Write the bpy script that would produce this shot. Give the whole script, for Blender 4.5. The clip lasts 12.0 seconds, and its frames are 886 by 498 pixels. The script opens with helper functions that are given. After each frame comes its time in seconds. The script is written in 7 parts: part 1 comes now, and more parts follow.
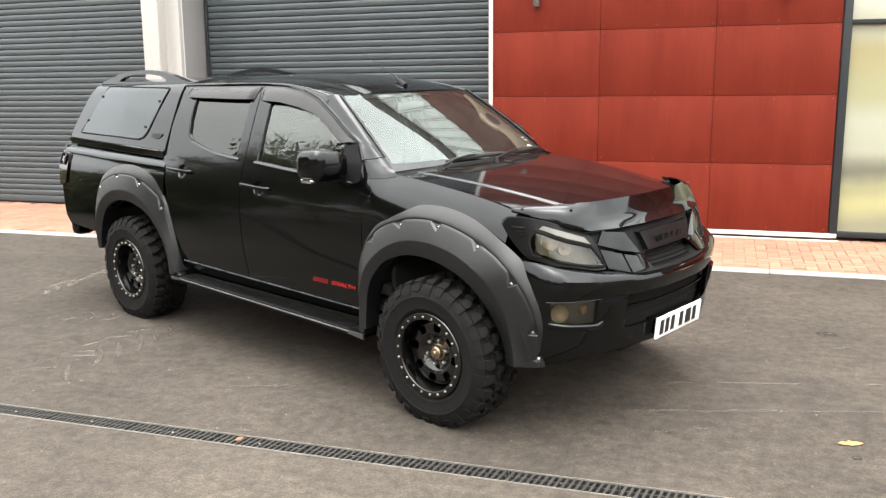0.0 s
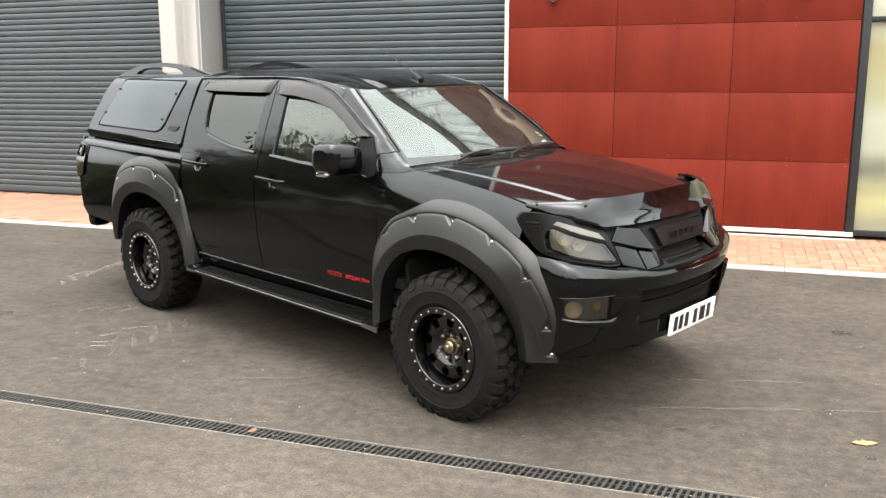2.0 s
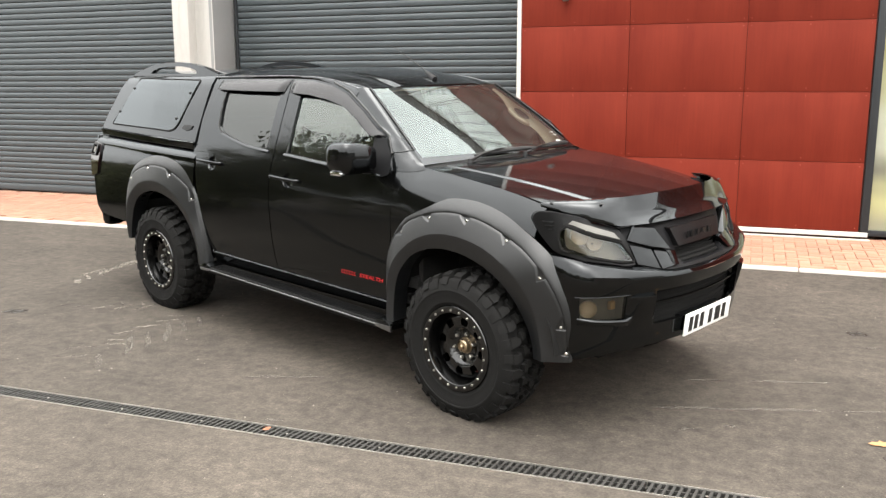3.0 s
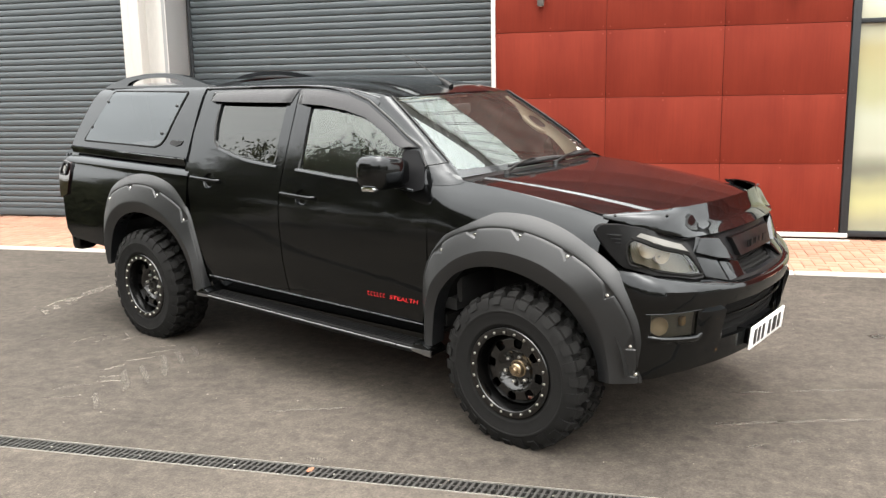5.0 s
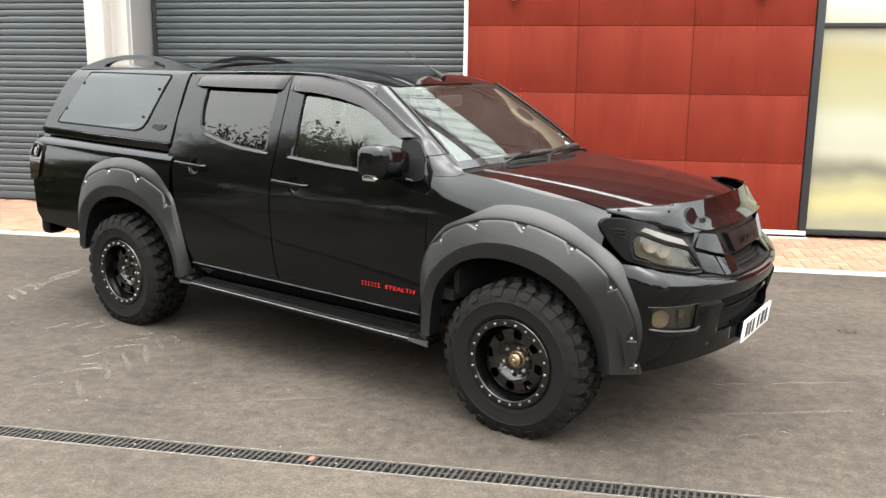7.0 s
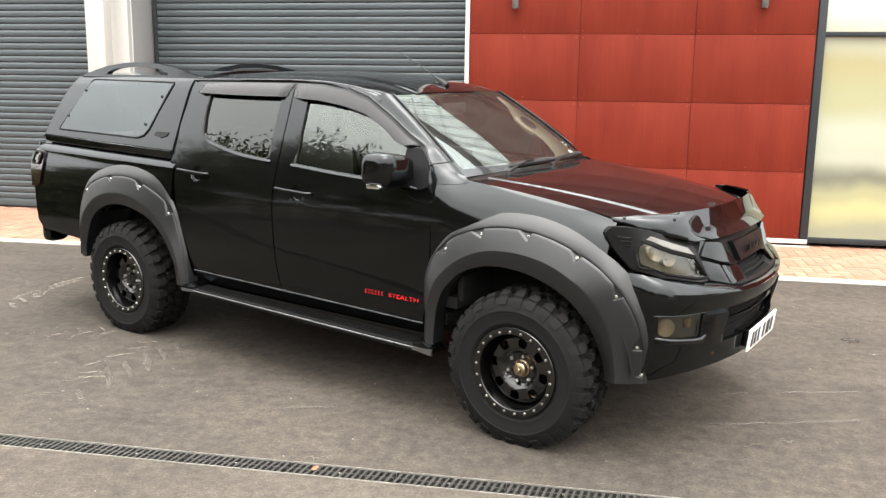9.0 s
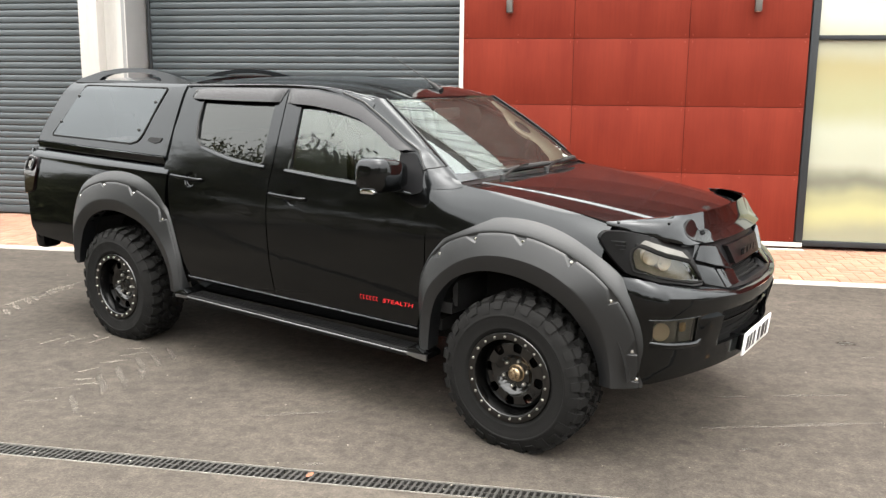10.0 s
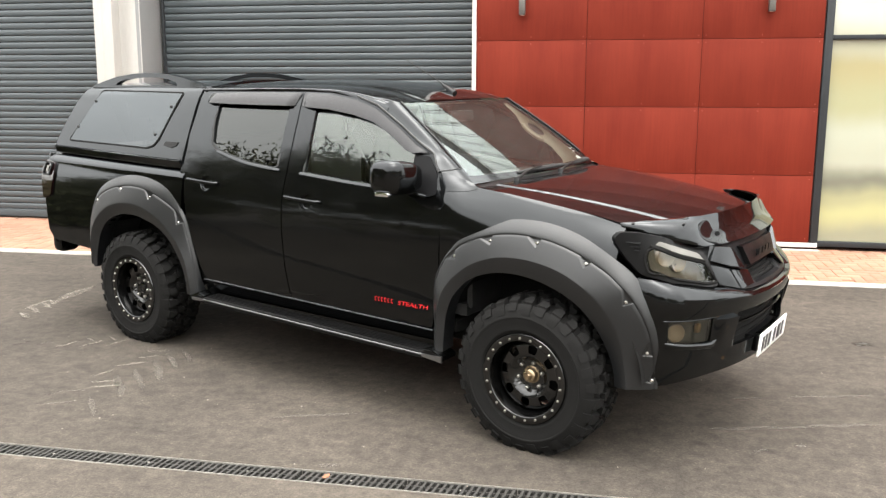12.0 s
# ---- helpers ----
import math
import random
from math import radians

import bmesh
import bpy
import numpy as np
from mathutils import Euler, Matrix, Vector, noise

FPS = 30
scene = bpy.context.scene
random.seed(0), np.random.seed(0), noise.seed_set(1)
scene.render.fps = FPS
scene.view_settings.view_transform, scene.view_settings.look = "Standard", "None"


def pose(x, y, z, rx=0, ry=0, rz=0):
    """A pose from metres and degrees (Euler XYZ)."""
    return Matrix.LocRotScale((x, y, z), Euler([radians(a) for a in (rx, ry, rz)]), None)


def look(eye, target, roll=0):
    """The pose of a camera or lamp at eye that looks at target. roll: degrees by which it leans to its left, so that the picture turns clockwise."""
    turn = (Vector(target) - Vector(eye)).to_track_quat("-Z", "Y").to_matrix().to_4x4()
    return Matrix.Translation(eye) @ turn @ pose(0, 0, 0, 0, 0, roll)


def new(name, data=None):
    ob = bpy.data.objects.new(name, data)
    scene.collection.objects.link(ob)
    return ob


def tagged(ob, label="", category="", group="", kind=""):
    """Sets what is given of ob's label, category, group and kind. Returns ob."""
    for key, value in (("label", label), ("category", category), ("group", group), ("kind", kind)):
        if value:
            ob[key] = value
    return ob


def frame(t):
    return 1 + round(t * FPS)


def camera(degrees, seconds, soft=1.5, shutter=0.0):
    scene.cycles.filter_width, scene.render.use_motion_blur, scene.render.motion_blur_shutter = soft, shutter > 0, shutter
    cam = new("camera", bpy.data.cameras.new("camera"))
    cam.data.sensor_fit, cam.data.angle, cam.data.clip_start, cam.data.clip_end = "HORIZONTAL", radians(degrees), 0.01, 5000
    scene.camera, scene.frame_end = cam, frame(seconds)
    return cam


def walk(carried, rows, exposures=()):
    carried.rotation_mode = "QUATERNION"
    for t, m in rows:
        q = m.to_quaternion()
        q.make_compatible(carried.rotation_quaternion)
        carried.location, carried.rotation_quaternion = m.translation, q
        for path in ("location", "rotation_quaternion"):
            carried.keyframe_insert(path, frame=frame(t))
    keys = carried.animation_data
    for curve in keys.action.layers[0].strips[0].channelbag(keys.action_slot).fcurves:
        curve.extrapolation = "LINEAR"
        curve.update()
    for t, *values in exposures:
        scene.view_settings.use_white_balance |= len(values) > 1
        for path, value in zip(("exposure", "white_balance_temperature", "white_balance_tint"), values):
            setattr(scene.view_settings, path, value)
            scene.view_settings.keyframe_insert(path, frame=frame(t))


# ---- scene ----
cam = camera(54.2, 12.0, 1.35)
PATH = [
    (0, (0.389, 0.057, 1.692), (-0.223, 1.927, 1.329), -0.5),
    (0.5, (0.389, 0.058, 1.694), (-0.228, 1.924, 1.325), -0.6),
    (1, (0.391, 0.059, 1.693), (-0.233, 1.921, 1.313), -0.6),
    (1.5, (0.388, 0.052, 1.691), (-0.243, 1.912, 1.312), -0.3),
    (2, (0.387, 0.05, 1.691), (-0.253, 1.907, 1.317), -0.1),
    (2.5, (0.387, 0.05, 1.691), (-0.264, 1.905, 1.319), -0.1),
    (3, (0.366, 0.044, 1.686), (-0.296, 1.894, 1.312), -0.1),
    (5, (-0.303, 0.146, 1.682), (-0.795, 2.052, 1.327), -1.0),
    (5.5, (-0.478, 0.146, 1.689), (-0.903, 2.069, 1.344), -1.2),
    (6, (-0.549, 0.106, 1.684), (-0.922, 2.034, 1.306), -0.6),
    (6.5, (-0.566, 0.078, 1.683), (-0.923, 2.005, 1.286), 0.2),
    (7, (-0.58, 0.064, 1.686), (-0.94, 1.995, 1.31), 0.7),
    (9, (-0.612, 0.075, 1.684), (-0.969, 2.01, 1.326), 0.8),
    (9.5, (-0.61, 0.079, 1.685), (-0.964, 2.016, 1.335), 0.7),
    (10, (-0.607, 0.086, 1.685), (-0.955, 2.025, 1.337), 0.6),
    (10.5, (-0.608, 0.085, 1.686), (-0.955, 2.023, 1.335), 0.6),
    (11, (-0.612, 0.082, 1.684), (-0.965, 2.019, 1.329), 0.6),
    (11.5, (-0.612, 0.073, 1.689), (-0.977, 2.008, 1.335), 0.3),
    (12, (-0.613, 0.068, 1.687), (-0.99, 2.002, 1.344), 0.2),
]
walk(cam, [(t, look(eye, target, roll)) for t, eye, target, roll in PATH],
     [(0, 1.27), (1.5, 1.25), (3, 1.23), (5, 1.36), (5.5, 1.31), (6, 1.30), (6.5, 1.32), (7, 1.39), (9, 1.42), (10.5, 1.36), (12, 1.34)])

# ---- daylight: an overcast sky and a wide, weak sun ----
world = bpy.data.worlds.new("overcast")
scene.world = world
world.use_nodes = True
wn, wl = world.node_tree.nodes, world.node_tree.links
wn.clear()
w_out = wn.new("ShaderNodeOutputWorld")
w_bg = wn.new("ShaderNodeBackground")
w_sky = wn.new("ShaderNodeTexSky")
w_sky.sky_type = "NISHITA"
w_sky.sun_disc = False
w_sky.sun_elevation = radians(71)
w_sky.sun_rotation = radians(150)
w_sky.air_density, w_sky.dust_density, w_sky.ozone_density = 1.0, 4.0, 1.0
w_hsv = wn.new("ShaderNodeHueSaturation")
w_hsv.inputs["Saturation"].default_value = 0.12
w_hsv.inputs["Value"].default_value = 2.5
w_veil = wn.new("ShaderNodeMix")
w_veil.data_type = "RGBA"
w_veil.inputs["Factor"].default_value = 0.7
w_veil.inputs["B"].default_value = (9.5, 9.6, 9.6, 1)
w_geo = wn.new("ShaderNodeTexCoord")
w_map = wn.new("ShaderNodeMapping")
w_map.inputs["Scale"].default_value = (1.0, 1.0, 2.2)
w_noise = wn.new("ShaderNodeTexNoise")
w_noise.inputs["Scale"].default_value = 2.2
w_noise.inputs["Detail"].default_value = 5.0
w_ramp = wn.new("ShaderNodeMapRange")
w_ramp.inputs["From Min"].default_value, w_ramp.inputs["From Max"].default_value = 0.35, 0.7
w_ramp.inputs["To Min"].default_value, w_ramp.inputs["To Max"].default_value = 0.8, 1.12
w_mul = wn.new("ShaderNodeMix")
w_mul.data_type, w_mul.blend_type = "RGBA", "MULTIPLY"
w_mul.inputs["Factor"].default_value = 1.0
wl.new(w_sky.outputs["Color"], w_hsv.inputs["Color"])
wl.new(w_geo.outputs["Generated"], w_map.inputs["Vector"])
wl.new(w_map.outputs["Vector"], w_noise.inputs["Vector"])
wl.new(w_noise.outputs["Fac"], w_ramp.inputs["Value"])
wl.new(w_hsv.outputs["Color"], w_veil.inputs["A"])
wl.new(w_veil.outputs["Result"], w_mul.inputs["A"])
wl.new(w_ramp.outputs["Result"], w_mul.inputs["B"])
w_tint = wn.new("ShaderNodeMix")
w_tint.data_type, w_tint.blend_type = "RGBA", "MULTIPLY"
w_tint.inputs["Factor"].default_value = 1.0
w_tint.inputs["B"].default_value = (1.0, 0.98, 0.945, 1)
wl.new(w_mul.outputs["Result"], w_tint.inputs["A"])
wl.new(w_tint.outputs["Result"], w_bg.inputs["Color"])
wl.new(w_bg.outputs["Background"], w_out.inputs["Surface"])
w_bg.inputs["Strength"].default_value = 0.144
# an overcast sky is brighter overhead than at the horizon
w_sep = wn.new("ShaderNodeSeparateXYZ")
w_grad = wn.new("ShaderNodeMapRange")
for key, v in (("From Min", 0.0), ("From Max", 1.0), ("To Min", 0.90), ("To Max", 2.0)):
    w_grad.inputs[key].default_value = v
w_rise = wn.new("ShaderNodeMix")
w_rise.data_type, w_rise.blend_type = "RGBA", "MULTIPLY"
w_rise.inputs["Factor"].default_value = 1.0
wl.new(w_geo.outputs["Generated"], w_sep.inputs["Vector"])
wl.new(w_sep.outputs["Z"], w_grad.inputs["Value"])
wl.new(w_tint.outputs["Result"], w_rise.inputs["A"])
wl.new(w_grad.outputs["Result"], w_rise.inputs["B"])
wl.new(w_rise.outputs["Result"], w_bg.inputs["Color"])

sun = new("sun", bpy.data.lights.new("sun", "SUN"))
sun.data.energy, sun.data.angle, sun.data.color = 0.8, radians(30), (1.0, 0.95, 0.88)
sun.matrix_world = look((-2.6, 9.6, 14), (-1, 5, 0))


# ---- materials ----
def shader(name):
    m = bpy.data.materials.new(name)
    m.use_nodes = True
    n, l = m.node_tree.nodes, m.node_tree.links
    return m, n, l, n["Principled BSDF"]


def surface(name, base, rough=0.5, metal=0.0, vary=0.15, scale=8.0, fine=120.0, bump=0.0, rough_vary=0.1, coat=0.0, spec=0.5, per_piece=0.0, stretch=(1, 1, 1)):
    """A surface with variation at two scales, fine relief and an uneven gloss."""
    m, n, l, b = shader(name)
    co = n.new("ShaderNodeTexCoord")
    mp = n.new("ShaderNodeMapping")
    mp.inputs["Scale"].default_value = stretch
    l.new(co.outputs["Object"], mp.inputs["Vector"])
    big, small = n.new("ShaderNodeTexNoise"), n.new("ShaderNodeTexNoise")
    for t, s, d in ((big, scale, 6.0), (small, fine, 3.0)):
        t.inputs["Scale"].default_value, t.inputs["Detail"].default_value = s, d
        l.new(mp.outputs["Vector"], t.inputs["Vector"])
    mixed = n.new("ShaderNodeMath")
    mixed.operation = "ADD"
    l.new(big.outputs["Fac"], mixed.inputs[0])
    l.new(small.outputs["Fac"], mixed.inputs[1])
    rng = n.new("ShaderNodeMapRange")
    rng.inputs["From Min"].default_value, rng.inputs["From Max"].default_value = 0.6, 1.4
    rng.inputs["To Min"].default_value, rng.inputs["To Max"].default_value = 1 - vary, 1 + vary
    l.new(mixed.outputs[0], rng.inputs["Value"])
    tone = rng.outputs["Result"]
    if per_piece:
        info = n.new("ShaderNodeObjectInfo")
        r2 = n.new("ShaderNodeMapRange")
        r2.inputs["To Min"].default_value, r2.inputs["To Max"].default_value = 1 - per_piece, 1 + per_piece
        l.new(info.outputs["Random"], r2.inputs["Value"])
        mu = n.new("ShaderNodeMath")
        mu.operation = "MULTIPLY"
        l.new(tone, mu.inputs[0])
        l.new(r2.outputs["Result"], mu.inputs[1])
        tone = mu.outputs[0]
    mul = n.new("ShaderNodeMix")
    mul.data_type, mul.blend_type = "RGBA", "MULTIPLY"
    mul.inputs["Factor"].default_value = 1.0
    mul.inputs["A"].default_value = (*base, 1)
    l.new(tone, mul.inputs["B"])
    l.new(mul.outputs["Result"], b.inputs["Base Color"])
    rr = n.new("ShaderNodeMapRange")
    rr.inputs["From Min"].default_value, rr.inputs["From Max"].default_value = 0.3, 0.7
    rr.inputs["To Min"].default_value, rr.inputs["To Max"].default_value = max(0.0, rough - rough_vary), min(1.0, rough + rough_vary)
    l.new(big.outputs["Fac"], rr.inputs["Value"])
    l.new(rr.outputs["Result"], b.inputs["Roughness"])
    b.inputs["Metallic"].default_value = metal
    b.inputs["Coat Weight"].default_value = coat
    b.inputs["Coat Roughness"].default_value = 0.03
    b.inputs["Coat IOR"].default_value = 1.5
    b.inputs["Specular IOR Level"].default_value = spec
    if bump:
        bp = n.new("ShaderNodeBump")
        bp.inputs["Strength"].default_value, bp.inputs["Distance"].default_value = 1.0, bump
        l.new(small.outputs["Fac"], bp.inputs["Height"])
        l.new(bp.outputs["Normal"], b.inputs["Normal"])
    return m


def glass(name, tint, ior=1.5, rough=0.0, floor=0.0, gain=1.0, coat=(0.97, 1.0, 0.985), dust=0.0):
    """Tinted glazing: what is behind it shows through the tint, and it mirrors by Fresnel over a coating's even sheen."""
    m, n, l, b = shader(name)
    n.remove(b)
    out = n["Material Output"]
    see, gl, mix, fr = n.new("ShaderNodeBsdfTransparent"), n.new("ShaderNodeBsdfGlossy"), n.new("ShaderNodeMixShader"), n.new("ShaderNodeFresnel")
    see.inputs["Color"].default_value = (*tint, 1)
    gl.inputs["Color"].default_value = (*coat, 1)
    gl.inputs["Roughness"].default_value = rough
    fr.inputs["IOR"].default_value = ior
    sheen = n.new("ShaderNodeMath")
    sheen.operation = "MULTIPLY_ADD"
    sheen.inputs[1].default_value, sheen.inputs[2].default_value = gain, floor
    l.new(fr.outputs["Fac"], sheen.inputs[0])
    l.new(sheen.outputs[0], mix.inputs["Fac"])
    l.new(gl.outputs["BSDF"], mix.inputs[2])
    if dust:
        film, grime, blot, cover = n.new("ShaderNodeMixShader"), n.new("ShaderNodeBsdfDiffuse"), n.new("ShaderNodeTexNoise"), n.new("ShaderNodeMath")
        grime.inputs["Color"].default_value = (0.42, 0.40, 0.36, 1)
        blot.inputs["Scale"].default_value, blot.inputs["Detail"].default_value = 7.0, 6.0
        l.new(n.new("ShaderNodeTexCoord").outputs["Object"], blot.inputs["Vector"])
        cover.operation = "MULTIPLY"
        cover.inputs[1].default_value = 2 * dust
        l.new(blot.outputs["Fac"], cover.inputs[0])
        l.new(cover.outputs[0], film.inputs["Fac"])
        l.new(see.outputs["BSDF"], film.inputs[1])
        l.new(grime.outputs["BSDF"], film.inputs[2])
        l.new(film.outputs["Shader"], mix.inputs[1])
    else:
        l.new(see.outputs["BSDF"], mix.inputs[1])
    l.new(mix.outputs["Shader"], out.inputs["Surface"])
    return m


def asphalt_material():
    """Worn asphalt: stone grain, pale and dark patches, faint lanes along the yard, dark spots."""
    m, n, l, b = shader("asphalt")
    co = n.new("ShaderNodeTexCoord")

    def tex(scale, detail, stretch=(1, 1, 1), kind="ShaderNodeTexNoise"):
        mp = n.new("ShaderNodeMapping")
        mp.inputs["Scale"].default_value = stretch
        t = n.new(kind)
        t.inputs["Scale"].default_value = scale
        if kind == "ShaderNodeTexNoise":
            t.inputs["Detail"].default_value = detail
        l.new(co.outputs["Object"], mp.inputs["Vector"])
        l.new(mp.outputs["Vector"], t.inputs["Vector"])
        return t

    def ranged(sock, a, c, lo, hi):
        r = n.new("ShaderNodeMapRange")
        for key, v in (("From Min", a), ("From Max", c), ("To Min", lo), ("To Max", hi)):
            r.inputs[key].default_value = v
        l.new(sock, r.inputs["Value"])
        return r.outputs["Result"]

    def times(a, c):
        t = n.new("ShaderNodeMath")
        t.operation = "MULTIPLY"
        l.new(a, t.inputs[0])
        l.new(c, t.inputs[1])
        return t.outputs[0]

    stone = tex(170.0, 0, kind="ShaderNodeTexVoronoi")
    grain = tex(70.0, 6.0)
    blot = tex(17.0, 8.0)
    patch = tex(0.8, 4.0)
    lane = tex(1.0, 3.0, (0.18, 2.6, 1.0))
    spots = tex(2.3, 2.0, (1.0, 1.6, 1.0))
    v = times(ranged(stone.outputs["Color"], 0.0, 1.0, 0.76, 1.24), ranged(grain.outputs["Fac"], 0.3, 0.7, 0.78, 1.22))
    v = times(v, ranged(blot.outputs["Fac"], 0.3, 0.7, 0.74, 1.26))
    v = times(v, ranged(tex(6.0, 5.0, (0.8, 1.3, 1.0)).outputs["Fac"], 0.32, 0.68, 0.86, 1.12))
    v = times(v, ranged(tex(34.0, 2.0).outputs["Fac"], 0.70, 0.76, 1.0, 0.55))
    v = times(v, ranged(tex(48.0, 2.0, (1.0, 0.8, 1.0)).outputs["Fac"], 0.68, 0.73, 1.0, 1.45))
    # the asphalt is darker beyond the drain than on its near side
    place, axes = n.new("ShaderNodeNewGeometry"), n.new("ShaderNodeSeparateXYZ")
    l.new(place.outputs["Position"], axes.inputs["Vector"])
    v = times(v, ranged(axes.outputs["Y"], 3.50, 3.63, 1.19, 0.99))
    v = times(v, ranged(patch.outputs["Fac"], 0.3, 0.7, 0.76, 1.23))
    v = times(v, ranged(lane.outputs["Fac"], 0.3, 0.7, 0.94, 1.06))
    v = times(v, ranged(spots.outputs["Fac"], 0.70, 0.76, 1.0, 0.6))
    col = n.new("ShaderNodeMix")
    col.data_type, col.blend_type = "RGBA", "MULTIPLY"
    col.inputs["Factor"].default_value = 1.0
    col.inputs["A"].default_value = (0.0515, 0.0434, 0.0350, 1)
    l.new(v, col.inputs["B"])
    l.new(col.outputs["Result"], b.inputs["Base Color"])
    b.inputs["Roughness"].default_value = 0.86
    b.inputs["Specular IOR Level"].default_value = 0.3
    bp = n.new("ShaderNodeBump")
    bp.inputs["Distance"].default_value = 0.002
    l.new(grain.outputs["Fac"], bp.inputs["Height"])
    l.new(bp.outputs["Normal"], b.inputs["Normal"])
    return m


def lacquer(name, base, mirror=-0.006, rise=0.99, haze=0.0008, haze_rough=0.34, sharp=0.06):
    """Black lacquer under a film of dust: a clear reflection over a soft one."""
    m, n, l, b = shader(name)
    n.remove(b)
    out = n["Material Output"]
    co = n.new("ShaderNodeTexCoord")
    dust, fine = n.new("ShaderNodeTexNoise"), n.new("ShaderNodeTexNoise")
    for t, s in ((dust, 2.6), (fine, 160.0)):
        t.inputs["Scale"].default_value, t.inputs["Detail"].default_value = s, 5.0
        l.new(co.outputs["Object"], t.inputs["Vector"])
    film = n.new("ShaderNodeMath")
    film.operation = "MULTIPLY_ADD"
    film.inputs[1].default_value, film.inputs[2].default_value = 1.2, 0.4
    l.new(dust.outputs["Fac"], film.inputs[0])
    dif, soft, clear = n.new("ShaderNodeBsdfDiffuse"), n.new("ShaderNodeBsdfGlossy"), n.new("ShaderNodeBsdfGlossy")
    tone = n.new("ShaderNodeMix")
    tone.data_type, tone.blend_type = "RGBA", "MULTIPLY"
    tone.inputs["Factor"].default_value = 1.0
    tone.inputs["A"].default_value = (*base, 1)
    l.new(film.outputs[0], tone.inputs["B"])
    l.new(tone.outputs["Result"], dif.inputs["Color"])
    soft.inputs["Color"].default_value = clear.inputs["Color"].default_value = (0.96, 1.0, 1.03, 1)
    soft.inputs["Roughness"].default_value, clear.inputs["Roughness"].default_value = haze_rough, sharp
    bp = n.new("ShaderNodeBump")
    bp.inputs["Strength"].default_value, bp.inputs["Distance"].default_value = 0.15, 0.0004
    l.new(fine.outputs["Fac"], bp.inputs["Height"])
    l.new(bp.outputs["Normal"], soft.inputs["Normal"])
    fr, gain = n.new("ShaderNodeFresnel"), n.new("ShaderNodeMath")
    veil, hz = n.new("ShaderNodeMath"), n.new("ShaderNodeMath")
    veil.operation = "MULTIPLY_ADD"
    veil.inputs[1].default_value, veil.inputs[2].default_value = 0.08, haze
    l.new(fr.outputs["Fac"], veil.inputs[0])
    hz.operation = "MULTIPLY"
    l.new(veil.outputs[0], hz.inputs[1])
    l.new(film.outputs[0], hz.inputs[0])
    fr.inputs["IOR"].default_value = 1.44
    gain.operation = "MULTIPLY_ADD"
    gain.inputs[1].default_value, gain.inputs[2].default_value = rise, mirror
    l.new(fr.outputs["Fac"], gain.inputs[0])
    m1, m2 = n.new("ShaderNodeMixShader"), n.new("ShaderNodeMixShader")
    l.new(hz.outputs[0], m1.inputs["Fac"])
    l.new(dif.outputs["BSDF"], m1.inputs[1])
    l.new(soft.outputs["BSDF"], m1.inputs[2])
    l.new(gain.outputs[0], m2.inputs["Fac"])
    l.new(m1.outputs["Shader"], m2.inputs[1])
    l.new(clear.outputs["BSDF"], m2.inputs[2])
    l.new(m2.outputs["Shader"], out.inputs["Surface"])
    return m


PAINT = lacquer("black_gloss_paint", (0.0006, 0.0006, 0.0006))
FRIT = lacquer("black_screen_border", (0.004, 0.004, 0.004), 0.04, 0.2, 0.03, 0.25)
FLARE = surface("black_grained_plastic", (0.0050, 0.0054, 0.0060), 0.40, 0.0, 0.2, 6.0, 420.0, 0.0005, 0.06, 0.0, 0.58)
TRIM = surface("black_trim_plastic", (0.0036, 0.0036, 0.0038), 0.38, 0.0, 0.2, 8.0, 300.0, 0.0002, 0.08, 0.0, 0.2)
SAILBLACK = surface("satin_black_plastic", (0.006, 0.006, 0.0066), 0.42, 0.0, 0.15, 8.0, 260.0, 0.0001, 0.06, 0.0, 0.12)
DEFLECT = surface("smoked_acrylic", (0.007, 0.007, 0.0077), 0.22, 0.0, 0.1, 5.0, 200.0, 0.0, 0.04, 0.0, 0.38)
DARK = surface("dark_underside", (0.011, 0.0108, 0.0105), 0.9, 0.0, 0.3, 6.0, 80.0, spec=0.08)
RUBBER = surface("tyre_rubber", (0.0058, 0.0056, 0.0053), 0.8, 0.0, 0.4, 14.0, 220.0, 0.0012, 0.1, 0.0, 0.2)
SEAL = surface("rubber_seal", (0.008, 0.008, 0.008), 0.6, 0.0, 0.2, 20.0, 200.0)
RIM = surface("black_enamel_wheel", (0.0015, 0.0015, 0.0015), 0.20, 0.0, 0.2, 10.0, 200.0, 0.0, 0.06, 0.3, 0.5)
BOLT = surface("zinc_bolt", (0.38, 0.365, 0.33), 0.35, 1.0, 0.2, 40.0, 300.0)
STEEL = surface("bright_steel", (0.62, 0.60, 0.56), 0.25, 1.0, 0.12, 30.0, 300.0)
BRONZE = surface("bronze_hub", (0.42, 0.32, 0.21), 0.3, 1.0, 0.25, 40.0, 300.0)
ALU = surface("brushed_aluminium", (0.25, 0.25, 0.255), 0.35, 1.0, 0.1, 30.0, 300.0)
CHROME = surface("chrome", (0.75, 0.75, 0.76), 0.06, 1.0, 0.05, 10.0, 200.0, 0.0, 0.02)
REFLECTOR = surface("lamp_reflector", (0.20, 0.18, 0.15), 0.4, 0.0, 0.15, 20.0, 200.0)
AMBER = surface("amber_plastic", (0.40, 0.27, 0.14), 0.2, 0.0, 0.1)
REDPLASTIC = surface("red_lamp_plastic", (0.006, 0.0015, 0.0015), 0.12, 0.0, 0.1, coat=1.0)
DECAL = surface("red_vinyl", (0.55, 0.015, 0.02), 0.4, 0.0, 0.08)
